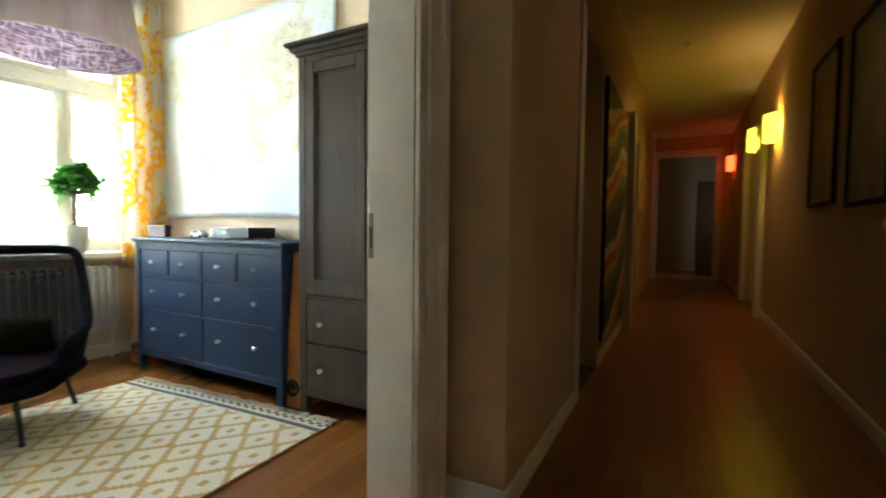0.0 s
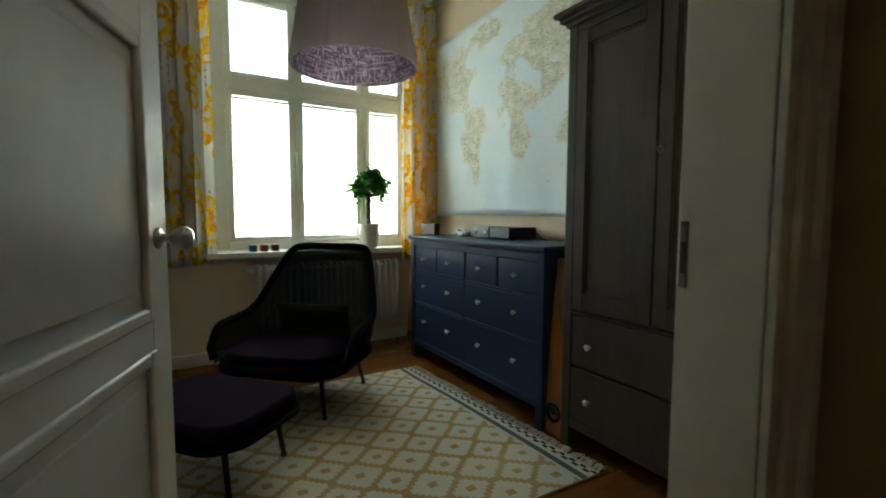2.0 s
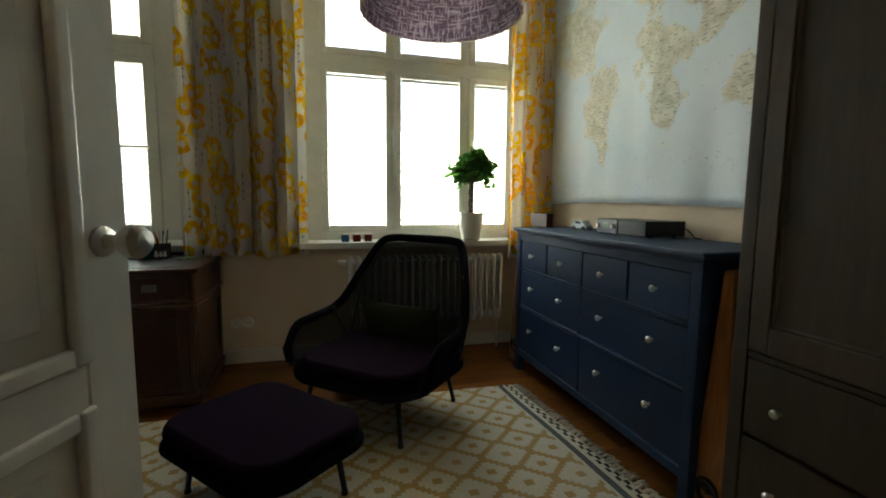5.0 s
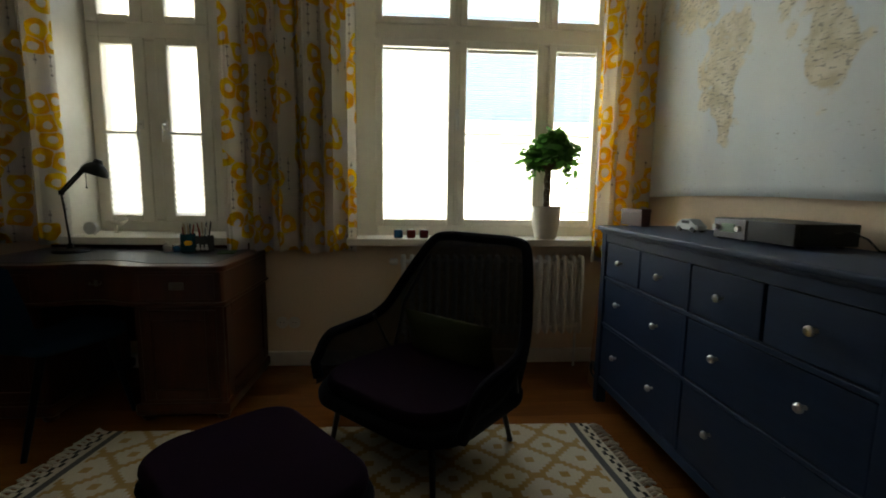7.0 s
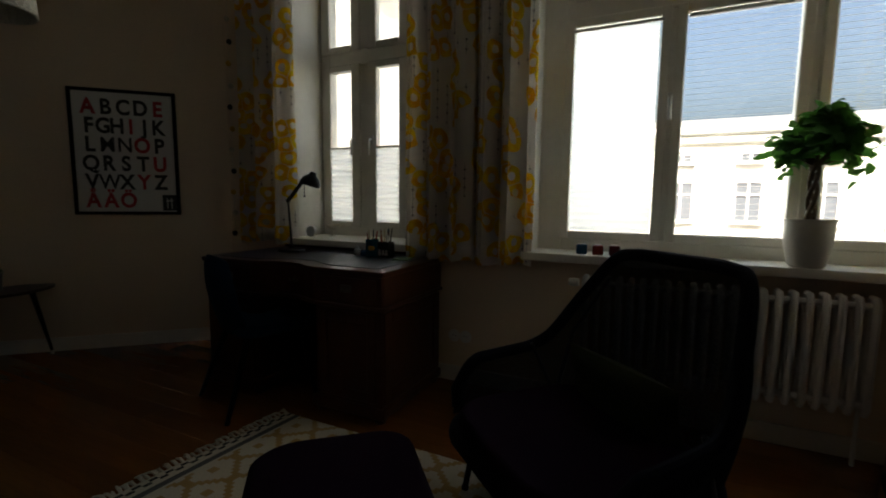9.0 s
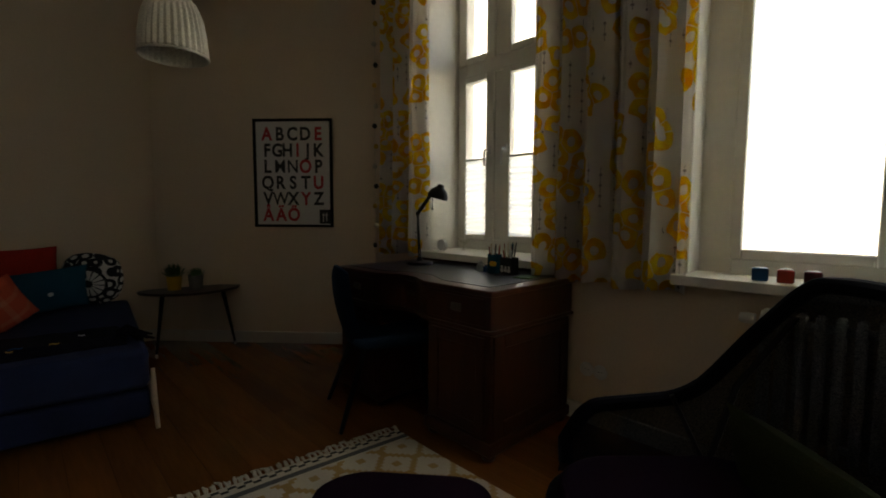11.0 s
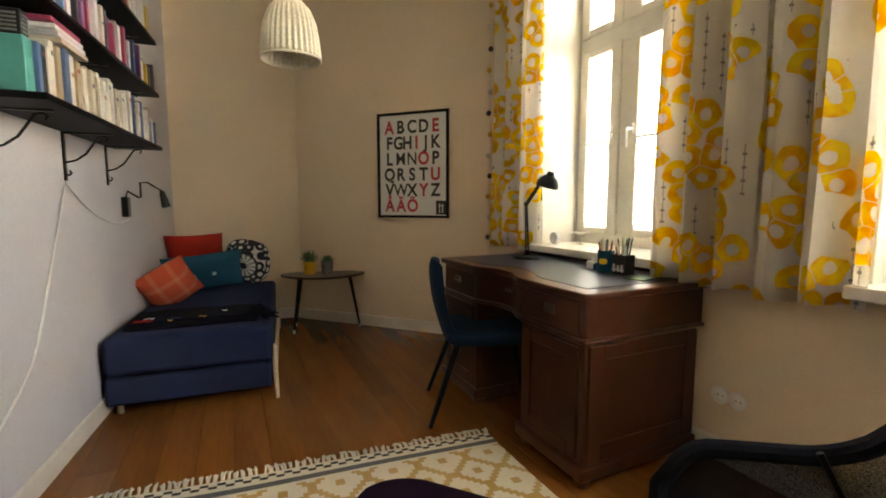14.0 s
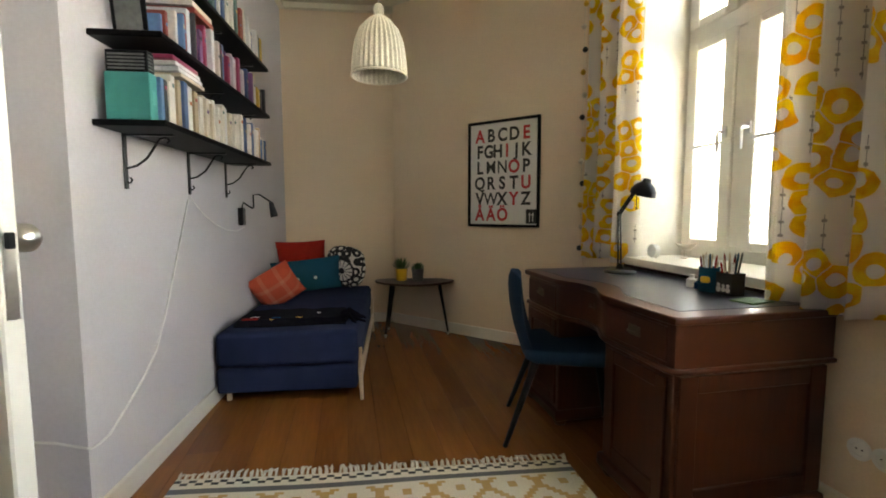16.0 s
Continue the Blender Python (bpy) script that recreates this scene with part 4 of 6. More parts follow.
def rim(s):
    """The chair's upper rim, from the end of one arm (-1) over the back (0) to the other (1)."""
    a = abs(s)
    keys = [(0.0, 0.0, -0.44, 0.89), (0.22, 0.17, -0.44, 0.89), (0.34, 0.262, -0.425, 0.88), (0.40, 0.295, -0.39, 0.83), (0.52, 0.35, -0.30, 0.69), (0.62, 0.40, -0.20, 0.53),
            (0.70, 0.425, -0.12, 0.48), (0.84, 0.435, 0.04, 0.462), (0.94, 0.435, 0.15, 0.452), (1.0, 0.428, 0.195, 0.40)]
    for (a0, *p), (a1, *q) in zip(keys, keys[1:]):
        if a <= a1 + 1e-9:
            k = (a - a0) / (a1 - a0)
            x, y, z = [u + (v - u) * k for u, v in zip(p, q)]
            return Vector((math.copysign(x, s) if s else 0.0, y, z))
    return Vector((math.copysign(0.438, s), 0.215, 0.425))


def smooth_rim(s):
    return (rim(max(-1, s - 0.03)) + rim(s) * 2 + rim(min(1, s + 0.03))) / 4


def base(s):
    a = abs(s)
    x = smooth_step(0.0, 0.37, a / 0.45)
    y = -0.30 if a < 0.25 else smooth_step(-0.30, 0.27, (a - 0.25) / 0.75)
    return Vector((math.copysign(x, s), y, smooth_step(0.29, 0.265, a)))


def seat_outline(w, d0, d1, r=0.16, n=8, bow=0.05):
    """A rounded seat outline: half width w, from y = -d0 to y = d1, with a bowed front."""
    pts = []
    for cx, cy, a0 in ((w - r, d1 - r, 0), (-(w - r), d1 - r, 90), (-(w - r), -d0 + r, 180), (w - r, -d0 + r, 270)):
        for i in range(n + 1):
            a = radians(a0 + 90 * i / n)
            pts.append((cx + r * math.cos(a), cy + r * math.sin(a)))
    return [(x, y + (bow * (1 - (x / w) ** 2) if y > 0 else 0)) for x, y in pts]


ch = thing("lounge_chair", pose(-3.515, 1.82, 0.011, 0, 0, -133), "black knitted lounge chair with a dark purple seat cushion", "chair")
NS, NV = 72, 10
bm = nb()
g = {}
for i in range(NS + 1):
    s = -1 + 2 * i / NS
    top, low = smooth_rim(s), base(s)
    for j in range(NV + 1):
        t = j / NV
        q = low.lerp(top, t)
        bulge = 0.05 * math.sin(math.pi * t) * (1 - abs(s) * 0.6)
        q += Vector((math.copysign(bulge * min(1, abs(s) * 2), s), -bulge * (1 - abs(s)), 0))
        g[i, j] = bm.verts.new(q)
for i in range(NS):
    for j in range(NV):
        bm.faces.new((g[i, j], g[i + 1, j], g[i + 1, j + 1], g[i, j + 1]))
part("backrest", bm, M_KNITSEE, ch, "see-through black knitted shell")
bm = nb()
path = [smooth_rim(-1 + 2 * i / 90) for i in range(91)]
path = [Vector((-0.40, 0.235, 0.275)), Vector((-0.425, 0.232, 0.34))] + path + [Vector((0.425, 0.232, 0.34)), Vector((0.40, 0.235, 0.275))]
tube(bm, path, 0.024, 10)
part("frame", bm, M_KNIT, ch, "padded black tubular rim")
for sx in (-1, 1):
    bm = nb()
    tube(bm, [(sx * 0.29, -0.40, 0.78), (sx * 0.345, -0.27, 0.55), (sx * 0.36, -0.20, 0.28)], 0.010, 8)
    tube(bm, [(sx * 0.40, -0.10, 0.50), (sx * 0.37, -0.20, 0.28)], 0.008, 8)
    part("brace", bm, M_BLACK, ch)
bm = nb()
soft_slab(bm, seat_outline(0.39, 0.34, 0.31, 0.17), 0.225, 0.290, 0.026, 3)
part("seat", bm, M_KNIT, ch)
bm = nb()
soft_slab(bm, seat_outline(0.345, 0.30, 0.285, 0.15), 0.285, 0.340, 0.026, 4)
part("seat_cushion", bm, M_PURPLE, ch, "dark purple wool seat cushion")
bm = nb()
cushion(bm, 0.52, 0.24, 0.13, 12, 0.5)
part("lumbar_cushion", bm, M_OLIVE, ch, "olive green lumbar cushion", at=pose(0.02, -0.225, 0.418, -14, 0, 0))
for sx in (-1, 1):
    for y0, y1 in ((0.22, 0.25), (-0.24, -0.29)):
        bm = nb()
        tube(bm, [(sx * 0.255, y0, 0.25), (sx * 0.29, y1, 0.012)], [0.014, 0.011], 10)
        lathe(bm, [(0.014, 0.0), (0.014, 0.012), (0.011, 0.016)], 12, (sx * 0.29, y1, 0.0))
        part("leg", bm, M_BLACK, ch)

ot = thing("ottoman", pose(-2.95, 1.31, 0.011, 0, 0, -139), "dark purple upholstered ottoman on black metal legs, standing on the rug", "ottoman")
bm = nb()
soft_slab(bm, seat_outline(0.34, 0.26, 0.24, 0.13, bow=0.05), 0.205, 0.242, 0.016, 3)
part("seat_pan", bm, M_KNIT, ot)
bm = nb()
soft_slab(bm, seat_outline(0.325, 0.245, 0.23, 0.12, bow=0.05), 0.242, 0.303, 0.028, 4)
for v in bm.verts:
    v.co.z += 0.016 * max(0.0, (v.co.z - 0.242) / 0.061) * (1 - (v.co.x / 0.33) ** 2)
part("seat_cushion", bm, M_PURPLE, ot, "dark purple wool cushion")
for sx in (-1, 1):
    for y0, y1 in ((0.15, 0.165), (-0.15, -0.165)):
        bm = nb()
        tube(bm, [(sx * 0.215, y0, 0.235), (sx * 0.25, y1, 0.012)], [0.014, 0.011], 10)
        lathe(bm, [(0.014, 0.0), (0.014, 0.012), (0.011, 0.016)], 12, (sx * 0.25, y1, 0.0))
        part("leg", bm, M_BLACK, ot)

# ---- rug ----
rg = thing("rug", pose(-2.85, 1.52, 0), "flat-woven cream rug with a stepped golden pattern and fringed ends", "rug")
bm = nb()
NX, NY = 20, 28
RW, RL = 0.86, 1.155
gt = {}


def rug_place(x, y):
    """The rug lies a little askew and is longer along its east side."""
    u, v = (x / RW + 1) / 2, (y / RL + 1) / 2
    south, north = Vector((-0.85, -1.145)).lerp(Vector((0.79, -1.33)), u), Vector((-0.81, 1.13)).lerp(Vector((0.81, 1.23)), u)
    q = south.lerp(north, v)
    return q.x, q.y


for i in range(NX + 1):
    for j in range(NY + 1):
        x, y = -RW + 2 * RW * i / NX, -RL + 2 * RL * j / NY
        x, y = rug_place(x, y)
        gt[i, j] = (x + 0.006 * math.sin(5 * y), y + 0.006 * math.sin(4 * x + 1), 0.0095 + 0.0015 * math.sin(7 * x + 3 * y))
uvl = bm.loops.layers.uv.new("UVMap")
top = {k: bm.verts.new(v) for k, v in gt.items()}
bot = {k: bm.verts.new((v[0], v[1], 0.001)) for k, v in gt.items() if k[0] in (0, NX) or k[1] in (0, NY)}
for i in range(NX):
    for j in range(NY):
        f = bm.faces.new((top[i, j], top[i + 1, j], top[i + 1, j + 1], top[i, j + 1]))
        for lp, (p, q) in zip(f.loops, ((i, j), (i + 1, j), (i + 1, j + 1), (i, j + 1))):
            lp[uvl].uv = (-RW + 2 * RW * p / NX, -RL + 2 * RL * q / NY)
for i in range(NX):
    for j in (0, NY):
        bm.faces.new((top[i, j], bot[i, j], bot[i + 1, j], top[i + 1, j]))
for j in range(NY):
    for i in (0, NX):
        bm.faces.new((top[i, j], top[i, j + 1], bot[i, j + 1], bot[i, j]))
part("weave", bm, M_RUG, rg)
fr = random.Random(3)
for end in (-1, 1):
    bm = nb()
    for i in range(64):
        x = -RW + 0.013 + i * (2 * RW - 0.026) / 63
        for _ in range(2):
            l = fr.uniform(0.035, 0.062)
            dx, x1 = fr.uniform(-0.018, 0.018), x + fr.uniform(-0.006, 0.006)
            tube(bm, [(*rug_place(x1, end * (RL - 0.005)), 0.008), (*rug_place(x1 + dx * 0.3, end * (RL + l * 0.45)), 0.012 + fr.uniform(0, 0.008)), (*rug_place(x1 + dx, end * (RL + l)), 0.005)], [0.0045, 0.006, 0.003], 5)
    part("fringe", bm, M_FRINGE, rg, "cream cotton fringe")["kind"] = "stuff"


# ---- curtains ----
def curtain(y0, y1, z0, z1, folds, phase, x, label, depth=0.058):
    t = thing("curtain", pose(x, 0, 0), label, "curtain", "printed curtains")
    bm = nb()
    uvl = bm.loops.layers.uv.new("UVMap")
    n, m = folds * 14, 26
    g, us = {}, []
    acc, last = 0.0, None
    for i in range(n + 1):
        f = i / n
        a = 2 * math.pi * folds * f + phase
        pt = Vector((depth * math.sin(a) + 0.35 * depth * math.sin(2.3 * a + 1), y0 + (y1 - y0) * f + 0.012 * math.sin(2 * a)))
        acc += (pt - last).length if last is not None else 0.0
        last = pt
        us.append(acc)
        for j in range(m + 1):
            h = j / m
            k = 0.75 + 0.45 * (1 - h)
            ym = (y0 + y1) / 2
            g[i, j] = bm.verts.new((pt.x * k + 0.004 * math.sin(9 * h + 3 * f), ym + (pt.y - ym) * (1.0 + 0.02 * math.sin(3 * h + phase)), z0 + (z1 - z0) * h + (0.008 * math.sin(a * 0.5) if j == 0 else 0)))
    for i in range(n):
        for j in range(m):
            f = bm.faces.new((g[i, j], g[i + 1, j], g[i + 1, j + 1], g[i, j + 1]))
            for lp, (p, q) in zip(f.loops, ((i, j), (i + 1, j), (i + 1, j + 1), (i, j + 1))):
                lp[uvl].uv = (us[p] + phase, z0 + (z1 - z0) * q / m)
    ob = part("cloth", bm, M_CURTAIN, t)
    so = ob.modifiers.new("thick", "SOLIDIFY")
    so.thickness = 0.002
    return t


curtain(0.70, 1.44, 0.755, 2.95, 5, 0.4, -4.395, "white curtain printed with yellow rings, hanging gathered between the windows")
curtain(2.90, 3.235, 0.70, 2.95, 3, 2.0, -4.365, "white curtain printed with yellow rings, gathered at the map wall", 0.06)
curtain(-0.73, -0.24, 0.80, 2.95, 3, 4.1, -4.395, "white curtain printed with yellow rings, gathered beside the desk")
bm = nb()
tube(bm, [(-4.395, -0.80, 2.965), (-4.395, YN, 2.965)], 0.011, 12)
for y in (-0.75, 1.05, 3.0):
    tube(bm, [(XW, y, 2.99), (-4.395, y, 2.99), (-4.395, y, 2.965)], 0.006, 8)
rod = tagged(new("curtain_rod", to_mesh("curtain_rod", bm, M_WHITE)), "white curtain rod on wall brackets", "curtain rod")
pg = thing("pompom_garland", pose(-4.36, -0.745, 0), "string of black, white and yellow pompoms beside the curtain", "garland")
bm = nb()
tube(bm, [(0, 0, 2.96), (0.004, 0.002, 1.9), (0, 0, 0.82)], 0.0015, 5)
part("string", bm, M_FRINGE, pg)
for i in range(14):
    bm = nb()
    lathe(bm, [(0.0, -0.02), (0.012, -0.016), (0.02, 0), (0.012, 0.016), (0.0, 0.02)], 10)
    part("pompom", bm, (M_INKBLACK, M_FRINGE, M_YELLOWPOT)[i % 3], pg, at=pose(0.006 * (-1) ** i, 0, 0.85 + 0.15 * i))

# ---- window things ----
ra2 = thing("radiator", pose(-4.41, 2.30, 0), "white painted column radiator under the window", "radiator")
bm = nb()
lathe(bm, [(0.0, 0)], 3) if False else tube(bm, [(0.0, -0.585, 0.27), (0.0, 0.585, 0.27)], 0.016, 8)
tube(bm, [(0.0, -0.585, 0.69), (0.0, 0.585, 0.69)], 0.016, 8)
tube(bm, [(0.0, -0.55, 0.27), (0.0, -0.55, 0.0)], 0.009, 8)
tube(bm, [(0.0, 0.55, 0.27), (0.0, 0.55, 0.0)], 0.009, 8)
tube(bm, [(-0.08, -0.3, 0.60), (0.0, -0.3, 0.60)], 0.01, 8)
tube(bm, [(-0.08, 0.3, 0.60), (0.0, 0.3, 0.60)], 0.01, 8)
part("pipe", bm, M_WHITE, ra2)
bm = nb()
for x in (-0.035, 0.035):
    tube(bm, [(x * 0.4, 0, 0.235), (x, 0, 0.26), (x, 0, 0.70), (x * 0.4, 0, 0.725)], 0.015, 8)
box(bm, -0.035, 0.035, -0.008, 0.008, 0.245, 0.285, 0.004)
box(bm, -0.035, 0.035, -0.008, 0.008, 0.675, 0.715, 0.004)
c0 = part("column", bm, M_WHITE, ra2, at=pose(0, -0.565, 0))
for i in range(1, 22):
    part_copy(c0, pose(0, -0.565 + i * 0.0538, 0))
bm = nb()
lathe(bm, [(0.02, 0), (0.022, 0.03), (0.018, 0.05), (0.0, 0.052)], 14)
part("valve", bm, M_WHITE, ra2, at=pose(0, -0.60, 0.69, 90, 0, 0))

M_FIGLEAF = cloth_through("fig_leaf", (0.045, 0.125, 0.022), (0.08, 0.23, 0.03), 0.42)
pl = thing("potted_fig", pose(-4.44, 2.635, 0.835), "small braided fig tree in a cream pot on the window sill", "plant")
bm = nb()
lathe(bm, [(0.055, 0.0), (0.068, 0.01), (0.086, 0.10), (0.090, 0.19), (0.094, 0.20), (0.094, 0.207), (0.084, 0.207), (0.080, 0.185), (0.0, 0.185)], 28)
part("pot", bm, M_CREAMPOT, pl, "cream glazed pot")
bm = nb()
lathe(bm, [(0.0, 0.180), (0.079, 0.187), (0.05, 0.193), (0.0, 0.195)], 18)
part("soil", bm, M_SOIL, pl)
bm = nb()
for k in range(3):
    tube(bm, [(0.014 * math.cos(6.5 * t + k * 2.094), 0.014 * math.sin(6.5 * t + k * 2.094), 0.185 + 0.26 * t) for t in [i / 14 for i in range(15)]], 0.009, 7)
part("trunk", bm, M_BARK, pl, "braided brown stem")
lr = random.Random(11)
tips = []
for k in range(20):
    a, e = lr.uniform(0, 6.283), lr.uniform(-0.35, 1.45)
    L = lr.uniform(0.13, 0.205)
    tip = Vector((math.cos(a) * math.cos(e) * L * 0.86, math.sin(a) * math.cos(e) * L * 0.86, 0.45 + math.sin(e) * L * 0.9 + 0.012))
    bm = nb()
    tube(bm, [(0, 0, 0.43), tuple(tip * 0.5 + Vector((0, 0, 0.24))), tuple(tip)], [0.006, 0.004, 0.002], 5)
    part("branch", bm, M_BARK, pl)
    tips.append(tip)
bm = nb()
for k in range(620):
    tip = lr.choice(tips)
    c = Vector((0, 0, 0.50)).lerp(tip, lr.uniform(0.45, 1.15)) + Vector((lr.gauss(0, 0.02), lr.gauss(0, 0.02), lr.gauss(0.008, 0.022)))
    r = Euler((lr.uniform(-1.1, 1.1), lr.uniform(-0.9, 0.9), lr.uniform(0, 6.28))).to_matrix()
    L, wl = lr.uniform(0.045, 0.070), lr.uniform(0.019, 0.028)
    spine = [(0, 0, 0), (0.33, 0, 0.10), (0.7, 0, 0.06), (1, 0, -0.12)]
    ws = [0.15, 1.0, 0.85, 0.0]
    prev = None
    for (q, _, h), w in zip(spine, ws):
        cur = [bm.verts.new(c + r @ Vector((q * L, s * w * wl, h * L - abs(s) * 0.0 + (0.004 if s else 0.0)))) for s in (-1, 0, 1)]
        if prev:
            bm.faces.new((prev[0], prev[1], cur[1], cur[0])), bm.faces.new((prev[1], prev[2], cur[2], cur[1]))
        prev = cur
part("crown", bm, M_FIGLEAF, pl, "crown of glossy green leaves")

for y, mtl, nm in ((1.70, M_TEALIGHT_BLUE, "blue"), (1.78, M_TEALIGHT_RED, "red"), (1.86, M_TEALIGHT_DARK, "dark red")):
    t = thing("candle_holder", pose(-4.45, y, 0.835, 0, 0, 8), f"small {nm} glass tealight holder on the window sill", "candle holder", "candle holders on the sill")
    bm = nb()
    box(bm, -0.027, 0.027, -0.027, 0.027, 0, 0.052, 0.008, 3)
    part("glass", bm, mtl, t)
    bm = nb()
    lathe(bm, [(0.018, 0.0), (0.018, 0.0535), (0.0, 0.0535)], 14)
    part("candle", bm, M_WHITE, t)

so2 = thing("wall_socket", pose(XW, 0.965, 0.283), "white round double wall socket", "socket")
for y in (0.0, 0.075):
    bm = nb()
    lathe(bm, [(0.038, 0.0), (0.038, 0.006), (0.034, 0.010), (0.024, 0.010), (0.020, 0.003), (0.0, 0.003)], 24)
    s = part("plate", bm, M_WHITEPLASTIC, so2, at=pose(0, y, 0, 0, 90, 0))
    bm = nb()
    for q in (-0.009, 0.009):
        lathe(bm, [(0.003, 0.0032), (0.003, 0.0042), (0, 0.0042)], 8, (0, q, 0))
    part("contact", bm, M_BLACK, s)

# ---- pleated pendant shade ----
M_SHADE = cloth_through("pleated_beige_fabric", (0.46, 0.40, 0.31), (0.62, 0.53, 0.42), 0.5)
M_SHADEIN = bpy.data.materials.new("violet_thread_lining")
M_SHADEIN.use_nodes = True
k = Nodes(M_SHADEIN)
vec, u, v, z = k.xyz("Object")
cr = []
for st in ((90, 90, 6), (7, 7, 130)):
    mpn = k.n.new("ShaderNodeMapping")
    mpn.inputs["Scale"].default_value = st
    k.l.new(vec, mpn.inputs[0])
    cr.append(k.range(k.noise(mpn.outputs[0], 1.6, 3), 0.54, 0.60))
c = k.mix(k.m("MAXIMUM", *cr), k.rgb((0.24, 0.16, 0.32)), k.rgb((0.80, 0.74, 0.96)))
pn, tn, xn = k.n["Principled BSDF"], k.n.new("ShaderNodeBsdfTranslucent"), k.n.new("ShaderNodeMixShader")
k.l.new(c, pn.inputs["Base Color"]), k.l.new(c, tn.inputs[0])
pn.inputs["Roughness"].default_value, xn.inputs[0].default_value = 0.3, 0.7
k.l.new(pn.outputs[0], xn.inputs[1]), k.l.new(tn.outputs[0], xn.inputs[2]), k.l.new(xn.outputs[0], k.n["Material Output"].inputs[0])
ps = thing("pendant_lamp", pose(-2.97, 1.995, 1.835), "large pleated beige fabric pendant shade with a violet thread lining", "lamp")
bm = nb()
lathe(bm, [(0.308, 0.0), (0.310, 0.012), (0.298, 0.07), (0.238, 0.43), (0.233, 0.44)], 144, wave=0.012, waves=36)
for f in [f for f in bm.faces if len(f.verts) > 4]:
    bm.faces.remove(f)
part("shade", bm, M_SHADE, ps, "pleated beige fabric shade")
bm = nb()
lathe(bm, [(0.300, 0.002), (0.288, 0.07), (0.229, 0.43)], 96)
for f in [f for f in bm.faces if len(f.verts) > 4]:
    bm.faces.remove(f)
part("lining", bm, M_SHADEIN, ps, "crossed violet thread lining")
bm = nb()
tube(bm, [(0.0, 0, 0.27), (0.0, 0, CEIL - 1.835)], 0.004, 6)
for k in range(3):
    tube(bm, [(0, 0, 0.30), (0.238 * math.cos(k * 2.094), 0.238 * math.sin(k * 2.094), 0.425)], 0.003, 6)
lathe(bm, [(0.022, 0.20), (0.022, 0.28), (0.008, 0.30)], 12)
lathe(bm, [(0.05, CEIL - 1.835 - 0.03), (0.05, CEIL - 1.835)], 16)
part("cord", bm, M_WHITEPLASTIC, ps)
bm = nb()
lathe(bm, [(0.0, 0.09), (0.02, 0.10), (0.03, 0.13), (0.024, 0.17), (0.013, 0.20)], 14)
part("bulb", bm, M_WHITE, ps, "white unlit bulb")

# ---- door leaf ----
HX, HY, TX, TY = -1.26, 0.885, -2.165, 1.19
ang = math.degrees(math.atan2(TY - HY, TX - HX))
LW = math.hypot(TX - HX, TY - HY)
dl = thing("door_1", pose(HX, HY, 0.008, 0, 0, ang), "white gloss painted panelled door standing open into the room", "door")
dl["kind"] = "structure"
LH, TH, SW = 2.28, 0.042, 0.105
bm = nb()
box(bm, 0, SW, 0, TH, 0, LH, 0.004)
box(bm, LW - SW, LW, 0, TH, 0, LH, 0.004)
for z0, z1 in ((0, 0.17), (0.765, 0.86), (1.50, 1.63), (LH - 0.12, LH)):
    box(bm, SW, LW - SW, 0, TH, z0, z1, 0.003)
part("door_frame", bm, M_DOOR, dl)
for z0, z1 in ((0.17, 0.765), (0.86, 1.50), (1.63, LH - 0.12)):
    bm = nb()
    box(bm, SW, LW - SW, 0.013, TH - 0.013, z0, z1)
    box(bm, SW + 0.06, LW - SW - 0.06, 0.007, TH - 0.007, z0 + 0.06, z1 - 0.06, 0.006, 2)
    p = part("panel", bm, M_DOOR, dl)
    bm = nb()
    for y0, y1 in ((-0.006, 0.014), (TH - 0.014, TH + 0.006)):
        for c in ((SW - 0.012, SW + 0.022, z0 - 0.012, z1 + 0.012), (LW - SW - 0.022, LW - SW + 0.012, z0 - 0.012, z1 + 0.012)):
            box(bm, c[0], c[1], y0, y1, c[2], c[3], 0.008, 3)
        for c in ((z0 - 0.012, z0 + 0.022), (z1 - 0.022, z1 + 0.012)):
            box(bm, SW + 0.022, LW - SW - 0.022, y0, y1, c[0], c[1], 0.008, 3)
    part("moulding", bm, M_DOOR, p)
for sgn, yb in ((-1, 0.0), (1, TH)):
    bm = nb()
    lathe(bm, [(0.026, 0.0), (0.026, 0.006), (0.012, 0.010), (0.011, 0.030), (0.020, 0.038), (0.029, 0.052), (0.029, 0.066), (0.020, 0.078), (0.0, 0.082)], 24)
    part("door_knob", bm, M_STEEL, dl, "brushed nickel round door knob", at=pose(LW - 0.06, yb, 1.045, 90 if sgn < 0 else -90, 0, 0))
bm = nb()
box(bm, LW - 0.001, LW + 0.002, 0.009, TH - 0.009, 0.90, 1.11, 0.001)
lk = part("lock_plate", bm, M_STEEL, dl, "steel lock plate")
bm = nb()
box(bm, LW, LW + 0.010, 0.014, TH - 0.014, 1.03, 1.06, 0.002)
part("latch", bm, M_BLACK, lk)
# strike plate in the lining
sp = thing("strike_plate", pose(XJ - 0.027, DOOR_Y1 - 0.022, 1.02), "steel strike plate let into the door lining", "strike plate")
bm = nb()
box(bm, -0.010, 0.010, -0.003, 0.0, -0.08, 0.08, 0.001)
part("plate", bm, M_BRONZE, sp)
bm = nb()
box(bm, -0.007, 0.007, -0.0045, -0.001, -0.045, 0.03, 0.001)
part("slot", bm, M_INKBLACK, sp, "dark latch slot")


# ---- the desk and what stands on it ----
dk = thing("writing_desk", pose(0, 0, 0), "polished mahogany pedestal desk with a dark leather top", "desk")
DX0, DX1, DY0, DY1, DZ = -4.455, -3.805, -0.345, 0.885, 0.765


